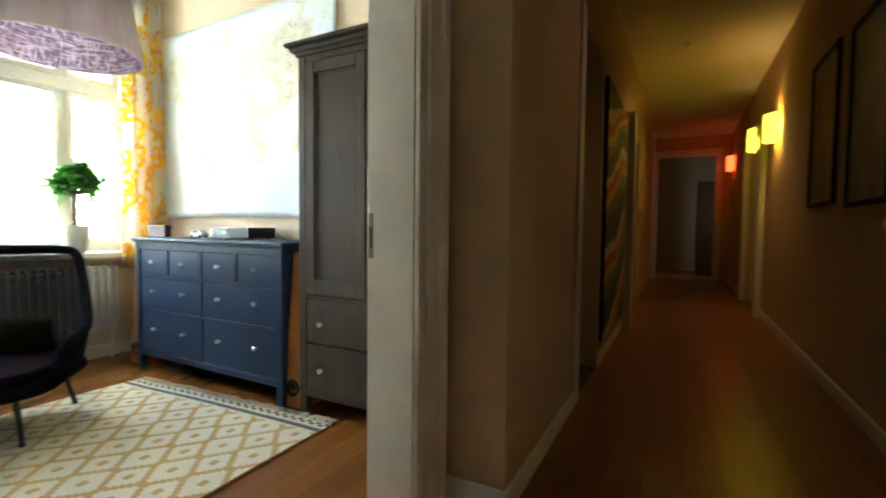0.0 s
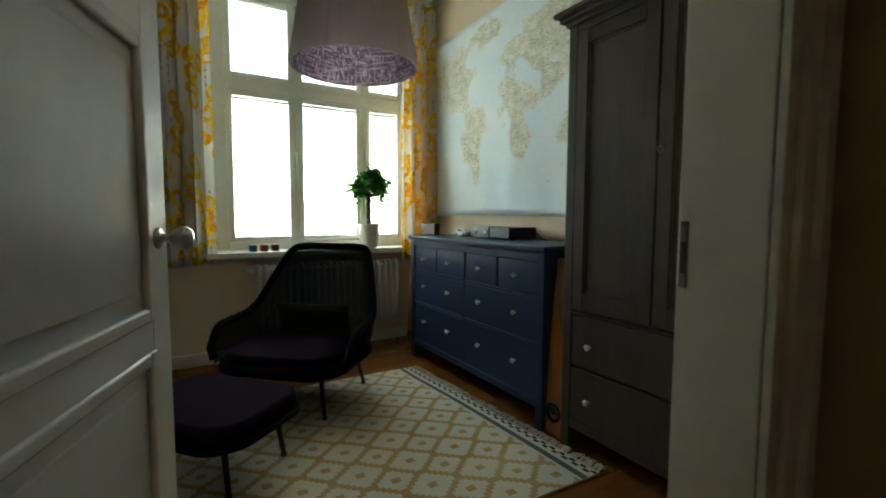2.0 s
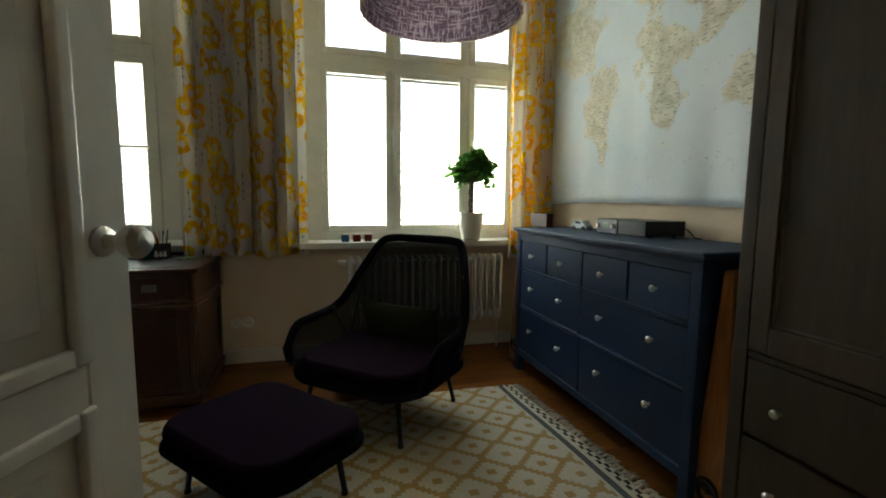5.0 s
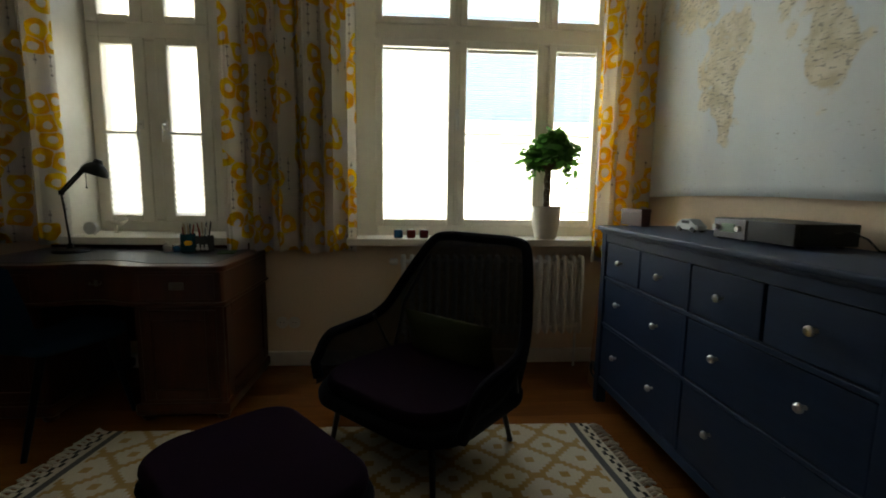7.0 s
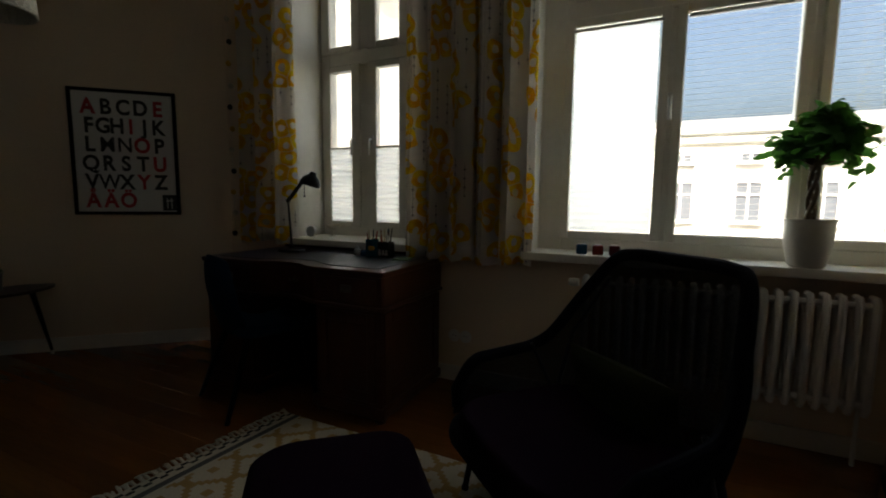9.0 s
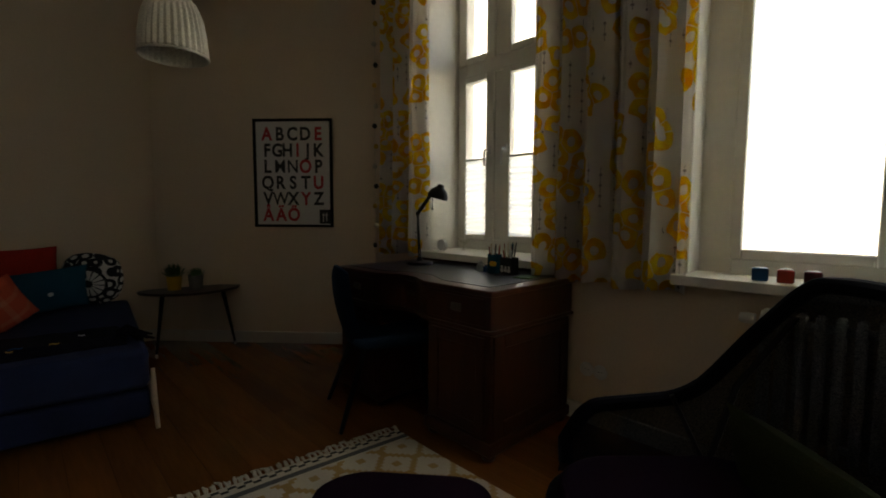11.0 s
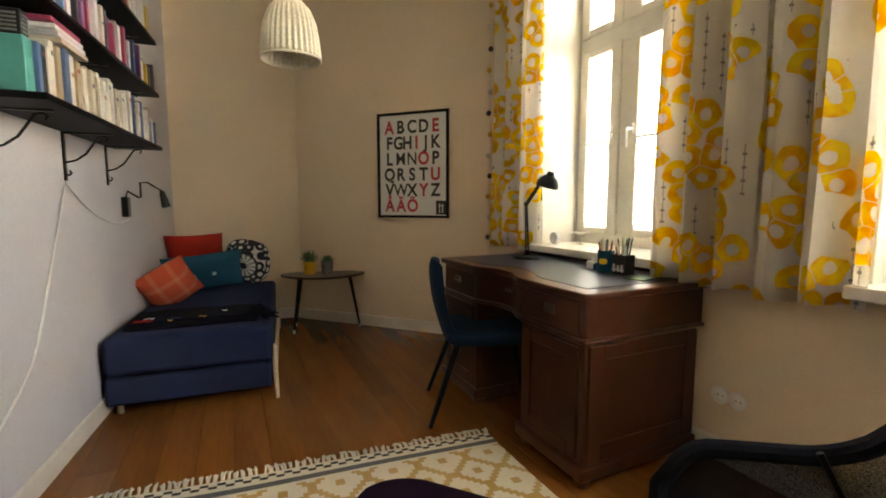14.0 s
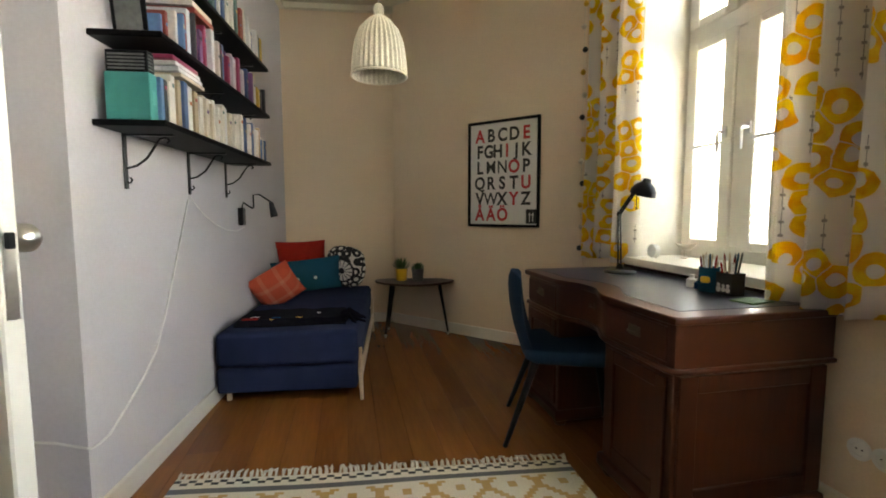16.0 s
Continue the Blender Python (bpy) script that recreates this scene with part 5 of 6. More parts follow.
def desk_outline(grow, cut):
    """The desk's top outline, with the front hollowed between the pedestals."""
    x1, y0, y1 = DX1 + grow, DY0 - grow, DY1 + grow
    pts = [(DX0, y0), (DX0, y1), (x1 - 0.035, y1), (x1 - 0.010, y1 - 0.010), (x1, y1 - 0.035), (x1, 0.49)]
    for i in range(1, 12):
        t = i / 12
        pts.append((x1 - cut * 0.5 * (1 - math.cos(2 * math.pi * t)) ** 0.8, 0.49 - t * 0.44))
    return pts + [(x1, 0.05), (x1, y0 + 0.035), (x1 - 0.010, y0 + 0.010), (x1 - 0.035, y0)]


bm = nb()
extrude_outline(bm, desk_outline(0.022, 0.085)[::-1], DZ - 0.028, DZ, 0.008, 3)
top = part("tabletop", bm, M_MAHOG, dk)
bm = nb()
inner = [(DX0 + 0.07, DY0 + 0.06), (DX0 + 0.07, DY1 - 0.06), (DX1 - 0.06, DY1 - 0.06), (DX1 - 0.06, 0.52), (DX1 - 0.10, 0.44), (DX1 - 0.145, 0.36), (DX1 - 0.155, 0.27), (DX1 - 0.145, 0.18),
         (DX1 - 0.10, 0.10), (DX1 - 0.06, 0.02), (DX1 - 0.06, DY0 + 0.06)]
extrude_outline(bm, inner[::-1], DZ - 0.002, DZ + 0.0018)
part("leather_inlay", bm, M_LEATHER, top, "dark blue-black leather inlay")
bm = nb()
box(bm, DX0, DX0 + 0.018, DY0, DY1, DZ, DZ + 0.035, 0.005, 2)
part("back_ledge", bm, M_MAHOG, dk)
bm = nb()
extrude_outline(bm, desk_outline(0.0, 0.085)[::-1], 0.585, DZ - 0.028)
part("frieze", bm, M_MAHOG, dk)
bm = nb()
extrude_outline(bm, desk_outline(0.013, 0.085)[::-1], 0.567, 0.587, 0.008, 3)
part("moulding", bm, M_MAHOG, dk)
for y0, y1 in ((0.47, DY1), (DY0, 0.07)):
    bm = nb()
    box(bm, DX0 + 0.02, DX1 - 0.004, y0 + 0.004, y1 - 0.004, 0.075, 0.567, 0.010, 2)
    pd = part("pedestal", bm, M_MAHOG_V, dk)
    bm = nb()
    box(bm, DX0 + 0.01, DX1 + 0.014, y0 - 0.012, y1 + 0.014, 0.028, 0.085, 0.012, 3)
    part("plinth", bm, M_MAHOG, pd)
    bm = nb()
    for qx in (DX0 + 0.05, DX1 - 0.03):
        for qy in (y0 + 0.03, y1 - 0.03):
            lathe(bm, [(0.026, 0), (0.032, 0.012), (0.028, 0.03)], 12, (qx, qy, 0))
    part("foot", bm, M_MAHOG, pd)["kind"] = "stuff"
    # framed door to the front and framed panel at the outer side
    bm = nb()
    w0, w1 = y0 + 0.035, y1 - 0.035
    for c in ((w0, w0 + 0.05, 0.105, 0.55), (w1 - 0.05, w1, 0.105, 0.55), (w0 + 0.05, w1 - 0.05, 0.105, 0.155), (w0 + 0.05, w1 - 0.05, 0.50, 0.55)):
        bm = nb()
        box(bm, DX1 - 0.008, DX1 + 0.007, c[0], c[1], c[2], c[3], 0.003)
        part("door_rail", bm, M_MAHOG_V, pd)
    bm = nb()
    side = (y1 - 0.008, y1 + 0.006) if y0 > 0 else (y0 - 0.006, y0 + 0.008)
    for c in ((DX0 + 0.03, DX0 + 0.10, 0.095, 0.56), (DX1 - 0.09, DX1 - 0.02, 0.095, 0.56), (DX0 + 0.10, DX1 - 0.09, 0.095, 0.165), (DX0 + 0.10, DX1 - 0.09, 0.50, 0.56)):
        bm = nb()
        box(bm, c[0], c[1], side[0], side[1], c[2], c[3], 0.003)
        part("panel_rail", bm, M_MAHOG_V, pd)
bm = nb()
box(bm, DX0 + 0.03, DX0 + 0.05, 0.06, 0.48, 0.20, 0.57)
part("modesty_panel", bm, M_MAHOG_V, dk)
for yc, x in ((0.68, DX1), (-0.14, DX1), (0.27, DX1 - 0.082)):
    bm = nb()
    hw = 0.17
    if yc == 0.27:
        box(bm, x - 0.002, x + 0.004, yc - 0.1, yc + 0.1, 0.60, 0.725, 0.002)
    else:
        box(bm, x - 0.004, x + 0.005, yc - hw, yc + hw, 0.602, 0.722, 0.002)
    df = part("drawer_front", bm, M_MAHOG, dk)
    bm = nb()
    box(bm, x + 0.004, x + 0.009, yc - 0.034, yc + 0.034, 0.648, 0.686, 0.004, 2)
    hd = part("handle_plate", bm, M_BRONZE, df, "metal handle plate")
    bm = nb()
    tube(bm, [(x + 0.008, yc - 0.026, 0.672), (x + 0.018, yc - 0.026, 0.662), (x + 0.018, yc + 0.026, 0.662), (x + 0.008, yc + 0.026, 0.672)], 0.0035, 6)
    part("pull", bm, M_BRONZE, hd)

# desk chair
dc = thing("desk_chair", pose(-3.72, 0.06, 0, 0, 0, 68), "petrol blue upholstered chair on black legs, pushed to the desk", "chair")
bm = nb()
soft_slab(bm, [(x, y + 0.11) for x, y in seat_outline(0.225, 0.20, 0.22, 0.09, bow=0.02)], 0.40, 0.465, 0.028, 4)
part("seat", bm, M_PETROL, dc)
bm = nb()
NB, MB = 14, 12
g = {}
for i in range(NB + 1):
    for j in range(MB + 1):
        u, v = 2 * i / NB - 1, j / MB
        hw = 0.21 * (1 - 0.25 * max(0, v - 0.6) / 0.4) * (0.9 + 0.1 * math.sin(math.pi * v))
        x, z = u * hw, 0.41 + 0.405 * v - 0.03 * abs(u) ** 3 * v
        yb = -0.08 - 0.075 * v - 0.02 * math.sin(math.pi * v) + 0.045 * u * u
        th = 0.045 * (1 - u ** 6) * (1 - max(0, (v - 0.85) / 0.15) ** 2 * 0.7)
        g[0, i, j], g[1, i, j] = bm.verts.new((x, yb + th / 2, z)), bm.verts.new((x, yb - th / 2, z))
for i in range(NB):
    for j in range(MB):
        for s in (0, 1):
            bm.faces.new((g[s, i, j], g[s, i + 1, j], g[s, i + 1, j + 1], g[s, i, j + 1]))
for i in range(NB):
    for j in (0, MB):
        bm.faces.new((g[0, i, j], g[0, i + 1, j], g[1, i + 1, j], g[1, i, j]))
for j in range(MB):
    for i in (0, NB):
        bm.faces.new((g[0, i, j], g[0, i, j + 1], g[1, i, j + 1], g[1, i, j]))
part("backrest", bm, M_PETROL, dc)
for sx in (-1, 1):
    for y0, y1 in ((0.25, 0.30), (-0.03, -0.175)):
        bm = nb()
        tube(bm, [(sx * 0.15, y0, 0.41), (sx * 0.225, y1, 0.0)], [0.019, 0.011], 10)
        part("leg", bm, M_BLACKWOOD, dc)

# desk lamp
la = thing("desk_lamp", pose(-4.24, -0.09, DZ + 0.002), "black articulated desk lamp with a glossy shade on the desk", "lamp")
bm = nb()
lathe(bm, [(0.085, 0.0), (0.088, 0.008), (0.080, 0.016), (0.02, 0.022), (0.012, 0.05)], 28)
part("base", bm, M_BLACK, la)
bm = nb()
for q in (-0.010, 0.010):
    tube(bm, [(q * 1.6, q, 0.045), (-0.01 + q * 1.2, -0.03 + q, 0.325)], 0.005, 6)
    tube(bm, [(-0.01, -0.03 + q, 0.325), (-0.03, 0.085 + q, 0.455)], 0.0065, 6)
lathe(bm, [(0.0, -0.014), (0.013, -0.012), (0.013, 0.012), (0.0, 0.014)], 12, (-0.01, -0.03, 0.325))
part("arm", bm, M_BLACK, la)
bm = nb()
lathe(bm, [(0.066, 0.0), (0.063, 0.022), (0.048, 0.048), (0.024, 0.066), (0.018, 0.085), (0.0, 0.088)], 24)
part("shade", bm, M_BLACK, la, "glossy black shade", at=pose(-0.035, 0.13, 0.425, -18, -6, 0))
bm = nb()
tube(bm, [(-0.03, 0.09, 0.44), (-0.03, 0.09, 0.36)], 0.002, 5)
lathe(bm, [(0.0, -0.008), (0.007, 0.0), (0.0, 0.008)], 8, (-0.03, 0.09, 0.355))
part("pull_cord", bm, M_BLACK, la)


def pencil_cup(x, y, mtl, label, seed, square=False):
    t = thing("pencil_cup", pose(x, y, DZ + 0.002), label, "pencil cup", "pencil cups on the desk")
    bm = nb()
    if square:
        for c in ((-0.032, 0.032, -0.04, -0.037), (-0.032, 0.032, 0.037, 0.04), (-0.032, -0.029, -0.037, 0.037), (0.029, 0.032, -0.037, 0.037)):
            box(bm, *c, 0, 0.09)
        box(bm, -0.029, 0.029, -0.037, 0.037, 0, 0.008)
    else:
        lathe(bm, [(0.036, 0.0), (0.039, 0.004), (0.039, 0.105), (0.036, 0.105), (0.035, 0.01), (0.0, 0.01)], 22)
    cup = part("cup", bm, mtl, t)
    if square:
        for dy, r0 in ((-0.022, 0.012), (0.002, 0.010), (0.024, 0.011)):
            bm = nb()
            lathe(bm, [(0.0, 0.001), (r0, 0.001), (r0, 0.0)], 12)
            lathe(bm, [(0.0, 0.001), (r0 * 0.7, 0.001), (r0 * 0.7, 0.0)], 12, (0.0, r0 * 1.5, 0.0))
            part("motif", bm, M_PAPER, cup, "white printed flower", at=pose(0.032, dy, 0.022, 90, 0, 90))
    else:
        bm = nb()
        lathe(bm, [(0.0, 0.0405), (0.008, 0.0402), (0.016, 0.038), (0.02, 0.035)], 16)
        part("motif", bm, M_YELLOWPOT, cup, "yellow printed dot", at=pose(0, 0, 0.055, 90, 0, 115))
    r = random.Random(seed)
    for k in range(12):
        bm = nb()
        a, rr = r.uniform(0, 6.28), r.uniform(0.005, 0.02)
        p0 = Vector((rr * math.cos(a) * 0.8, rr * math.sin(a) * 0.8, 0.012))
        p1 = Vector((rr * math.cos(a) * 1.9, rr * math.sin(a) * 1.9, r.uniform(0.12, 0.165)))
        tube(bm, [p0, p1, p1 + (p1 - p0).normalized() * 0.012], [0.0038, 0.0038, 0.0005], 6)
        part("pencil", bm, r.choice((M_RED, M_INKBLACK, M_TEAL, M_PALEWOOD, M_TEALIGHT_RED, M_WHITE)), t)
    return t


pencil_cup(-4.25, 0.53, M_TEAL, "teal patterned cup full of pencils on the desk", 1)
pencil_cup(-4.28, 0.605, M_INKBLACK, "black square box with white patterns, full of pencils", 2, True)
for x, y, r, h, mtl, lab in ((-4.28, 0.40, 0.022, 0.055, M_WHITE, "small white bottle on the desk"), (-4.27, 0.455, 0.02, 0.045, M_TEALIGHT_BLUE, "small blue ink bottle on the desk")):
    t = thing("ink_bottle", pose(x, y, DZ + 0.002), lab, "bottle")
    bm = nb()
    lathe(bm, [(r, 0), (r, h * 0.6), (r * 0.5, h * 0.75), (r * 0.5, h * 0.8)], 14)
    part("bottle", bm, mtl, t)
    bm = nb()
    lathe(bm, [(r * 0.55, h * 0.8), (r * 0.55, h), (0, h)], 12)
    part("cap", bm, M_WHITEPLASTIC, t)
nt = thing("notepad", pose(-4.24, 0.745, DZ + 0.002, 0, 0, 12), "green notepad lying on the desk", "notepad")
bm = nb()
box(bm, -0.06, 0.06, -0.045, 0.045, 0, 0.006, 0.001)
part("paper", bm, mat("green_card", (0.10, 0.20, 0.07), 0.6), nt)
# on the sill of the narrow window
ck = thing("alarm_clock", pose(-4.50, -0.15, 0.835), "small round white alarm clock on the window sill", "clock")
bm = nb()
tube(bm, [(-0.015, 0, 0.042), (0.015, 0, 0.042)], 0.038, 24)
tube(bm, [(0.0, -0.02, 0.0), (0.0, -0.016, 0.02)], 0.005, 6)
tube(bm, [(0.0, 0.02, 0.0), (0.0, 0.016, 0.02)], 0.005, 6)
part("case", bm, M_WHITE, ck)
bm = nb()
tube(bm, [(0.0145, 0, 0.042), (0.0165, 0, 0.042)], 0.031, 24)
part("face", bm, M_PAPER, ck)
bd = thing("bird_figure", pose(-4.45, 0.03, 0.835, 0, 0, 30), "small white metal bird figure on the window sill", "figurine")
bm = nb()
lathe(bm, [(0.02, 0), (0.02, 0.004), (0.003, 0.006), (0.003, 0.05)], 12)
tube(bm, [(0.0, -0.05, 0.085), (0.0, -0.02, 0.068), (0.0, 0.02, 0.062), (0.0, 0.045, 0.075), (0.0, 0.062, 0.088)], [0.002, 0.014, 0.017, 0.012, 0.003], 10)
bird = to_mesh("bird_figure", bm, M_CREAMPOT)
bpy.data.objects.remove(bd)
bd = tagged(new("bird_figure", bird), "small cream metal bird figure on the window sill", "figurine")
bd.matrix_basis = pose(-4.66, -0.10, 0.835, 0, 0, 30)

# ---- daybed and cushions ----
db = thing("daybed", NICHE @ pose(0, 0, 0), "low navy blue upholstered daybed with a pale wooden rail", "daybed")
SX0, SX1, SY0, SY1 = -2.75, XS - 0.02, -1.95, -0.325
bm = nb()
box(bm, SX0, SX1, SY0, SY1, 0.055, 0.205, 0.022, 3)
part("base", bm, M_NAVY, db)
bm = nb()
box(bm, SX0 - 0.004, SX1, SY0, SY1 + 0.006, 0.21, 0.415, 0.035, 4)
part("mattress", bm, M_NAVY, db)
bm = nb()
box(bm, SX0 - 0.028, SX0 - 0.008, SY0, SY1 - 0.005, 0.10, 0.165, 0.004)
part("side_rail", bm, M_PALEWOOD, db, "pale birch rail")
for y in (SY1 - 0.03, SY0 + 0.08):
    bm = nb()
    tube(bm, [(SX0 - 0.018, y, 0.30), (SX0 - 0.018, y + 0.02, 0.16), (SX0 - 0.026, y + 0.05, 0.0)], [0.010, 0.014, 0.010], 8)
    part("leg", bm, M_PALEWOOD, db, "pale birch leg")
for y in (SY1 - 0.06, SY0 + 0.08):
    bm = nb()
    tube(bm, [(SX1 - 0.05, y, 0.07), (SX1 - 0.05, y, 0.0)], 0.016, 8)
    part("leg", bm, M_PALEWOOD, db)


def throw_cushion(m, w, h, d, mtl, label, soft=0.45, disc=False):
    t = thing("cushion", NICHE @ m, label, "cushion", "cushions on the daybed")
    bm = nb()
    cushion(bm, w, h, d, 14, soft)
    if disc:
        for vv in bm.verts:
            uu, ww = vv.co.x * 2 / w, vv.co.z * 2 / h
            vv.co.x, vv.co.z = uu * math.sqrt(max(0, 1 - ww * ww / 2)) * w / 2, ww * math.sqrt(max(0, 1 - uu * uu / 2)) * h / 2
    part("cover", bm, mtl, t)
    if disc:
        return t
    bm = nb()
    c = [(-w / 2, 0, -h / 2), (w / 2, 0, -h / 2), (w / 2, 0, h / 2), (-w / 2, 0, h / 2)]
    pts = []
    for a, b in zip(c, c[1:] + c[:1]):
        for k in range(8):
            q = Vector(a).lerp(Vector(b), k / 8)
            u, v = q.x * 2 / w, q.z * 2 / h
            pts.append((q.x * (1 - 0.06 * (1 - v * v) * abs(u)), 0, q.z * (1 - 0.06 * (1 - u * u) * abs(v))))
    tube(bm, pts, 0.004, 6, closed=True)
    part("seam", bm, mtl, t)
    return t


throw_cushion(pose(-2.09, -1.15, 0.545, -30, 30, 12), 0.33, 0.33, 0.17, M_PLAID, "coral plaid wool cushion leaning on the daybed")
tl = throw_cushion(pose(-2.25, -1.52, 0.575, -18, 5, 14), 0.55, 0.30, 0.15, M_TEAL, "long teal felt cushion with buttons on the daybed")
for x in (-0.06, 0.08):
    bm = nb()
    lathe(bm, [(0.013, 0.0), (0.015, 0.004), (0.009, 0.008), (0.0, 0.008)], 14)
    part("button", bm, M_WHITEPLASTIC, tl, "white button", at=pose(x, 0.072, 0.01, -90, 0, 0))
throw_cushion(pose(-2.145, -1.86, 0.645, -16, 2, 4), 0.42, 0.42, 0.15, M_RED, "red wool cushion against the end wall")
throw_cushion(pose(-2.54, -1.78, 0.615, -16, -10, -14), 0.40, 0.42, 0.20, M_PETAL, "round black and white printed cushion on the daybed", 0.4, True)
bl = thing("blanket", NICHE @ pose(-2.34, -0.62, 0.416, 0, 0, 3), "dark folded wool blanket with coloured embroidery and tassels on the daybed", "blanket")
for k in range(3):
    bm = nb()
    w = 0.33 - 0.012 * k
    y0, y1 = -0.20 + 0.012 * k, 0.17 - 0.006 * k
    rows = []
    for i in range(19):
        row = []
        for j in range(13):
            u, v = i / 18 * 2 - 1, j / 12
            x = u * w + 0.010 * math.sin(9 * v + k)
            y = y0 + (y1 - y0) * v + 0.010 * math.sin(4 * u + 1.7 * k)
            lip = 1 - max(0.0, abs(2 * v - 1) - 0.85) / 0.15
            row.append(bm.verts.new((x, y, 0.013 * (k + 1) * (0.35 + 0.65 * lip) + 0.003 * math.sin(11 * u + 5 * v + k))))
        rows.append(row)
    for a, b in zip(rows, rows[1:]):
        for j in range(12):
            bm.faces.new((a[j], b[j], b[j + 1], a[j + 1]))
    rim = [r[0] for r in rows] + rows[-1][1:] + [r[-1] for r in rows[::-1]][1:] + rows[0][-2:0:-1]
    low = [bm.verts.new((v.co.x, v.co.y, 0.0)) for v in rim]
    for q in range(len(rim)):
        n = (q + 1) % len(rim)
        bm.faces.new((rim[q], low[q], low[n], rim[n]))
    bmesh.ops.recalc_face_normals(bm, faces=bm.faces)
    part("fold", bm, M_PLAIDBLANKET, bl)
bm = nb()
for k in range(26):
    y = 0.02 + 0.15 * k / 25
    x = -0.42 + lr.uniform(-0.03, 0.05)
    tube(bm, [(-0.29, y, 0.042), (-0.34, y + lr.uniform(-0.03, 0.03), 0.055 + lr.uniform(-0.01, 0.012)), (x, y + lr.uniform(-0.05, 0.05), 0.010)], 0.0065, 5)
part("tassels", bm, M_PLAIDBLANKET, bl)["kind"] = "stuff"
bm = nb()
box(bm, 0.20, 0.29, 0.115, 0.15, 0.040, 0.046, 0.003, 2)
part("embroidered_patch", bm, M_RED, bl, "dark red embroidered patch")
for mtl, x, y, n in ((M_TEALIGHT_BLUE, 0.07, 0.12, 5), (M_YELLOWPOT, -0.06, 0.13, 4), (M_WHITEPLASTIC, -0.16, 0.02, 3), (M_YELLOWPOT, 0.10, 0.168, 3), (M_WHITEPLASTIC, 0.20, 0.09, 5)):
    bm = nb()
    tube(bm, [(x + 0.012 * q, y + 0.012 * math.sin(2.1 * q), 0.045) for q in range(n)], 0.003, 5)
    part("stitching", bm, mtl, bl, "coloured wool stitching")

# ---- side table with pots ----
tb = thing("side_table", pose(-3.34, -1.82, 0, 0, 0, -10), "dark walnut kidney-shaped side table on three thin legs", "table")
bm = nb()
out = []
for i in range(40):
    a = 2 * math.pi * i / 40
    out.append((0.36 * math.cos(a), 0.18 * math.sin(a) - 0.05 * math.cos(2 * a)))
extrude_outline(bm, out, 0.472, 0.492, 0.006, 2)
part("tabletop", bm, M_WALNUT, tb)
for (x0, y0), (x1, y1) in (((0.20, 0.06), (0.255, 0.10)), ((-0.22, 0.0), (-0.30, 0.02)), ((0.19, -0.10), (0.25, -0.16))):
    bm = nb()
    tube(bm, [(x0, y0, 0.474), (x1, y1, 0.02)], [0.017, 0.009], 10)
    l = part("leg", bm, M_BLACKWOOD, tb)
    bm = nb()
    tube(bm, [(x1 - 0.0009, y1, 0.03), (x1, y1, 0.0)], [0.0102, 0.0095], 10)
    part("ferrule", bm, M_STEEL, l, "brass-coloured ferrule")


def small_pot(x, y, mtl, label, leaf_r, leaf_h, seed, kind):
    t = thing("potted_plant", pose(x, y, 0.493), label, "plant", "pots on the side table")
    bm = nb()
    lathe(bm, [(0.042, 0.0), (0.046, 0.004), (0.054, 0.105), (0.056, 0.11), (0.050, 0.11), (0.047, 0.09), (0.0, 0.09)], 22)
    part("pot", bm, mtl, t)
    bm = nb()
    r = random.Random(seed)
    for k in range(70 if kind else 150):
        a, e = r.uniform(0, 6.283), r.uniform(0.3, 1.5)
        c = Vector((0.02 * math.cos(a), 0.02 * math.sin(a), 0.09))
        d = Vector((math.cos(a) * math.cos(e) * leaf_r, math.sin(a) * math.cos(e) * leaf_r, math.sin(e) * leaf_h))
        s = d.cross(Vector((0, 0, 1))).normalized() * (0.009 if kind else 0.004)
        p = [bm.verts.new(c), bm.verts.new(c + d * 0.6 + s), bm.verts.new(c + d), bm.verts.new(c + d * 0.6 - s)]
        bm.faces.new(p)
    part("leaves", bm, M_LEAF, t, "small green leaves")
    return t


small_pot(-3.225, -1.84, M_YELLOWPOT, "succulent in a yellow pot on the side table", 0.085, 0.12, 4, 1)
small_pot(-3.365, -1.79, M_GREYPOT, "bushy green plant in a grey pot on the side table", 0.065, 0.075, 5, 0)

# ---- rattan pendant ----
rp = thing("pendant_lamp", pose(-2.952, -0.40, 1.84), "small white woven rattan pendant lamp hanging from the ceiling", "lamp")
bm = nb()
prof = [(0.148, 0.0), (0.150, 0.02), (0.143, 0.10), (0.130, 0.18), (0.105, 0.245), (0.06, 0.295), (0.028, 0.315), (0.026, 0.36), (0.02, 0.375)]
lathe(bm, prof, 128, wave=0.02, waves=32)
for f in [f for f in bm.faces if len(f.verts) > 4]:
    bm.faces.remove(f)
sh = part("shade", bm, M_RATTAN, rp, "white ribbed rattan shade")
so = sh.modifiers.new("thick", "SOLIDIFY")
so.thickness = 0.005
bm = nb()
tube(bm, [(0.149 * math.cos(0.1309 * i), 0.149 * math.sin(0.1309 * i), 0.0) for i in range(48)], 0.006, 6, closed=True)
part("rim", bm, M_RATTAN, rp)
bm = nb()
tube(bm, [(0, 0, 0.25), (0, 0, CEIL - 1.84)], 0.0035, 6)
lathe(bm, [(0.045, CEIL - 1.84 - 0.03), (0.045, CEIL - 1.84)], 16)
part("cord", bm, M_WHITEPLASTIC, rp)

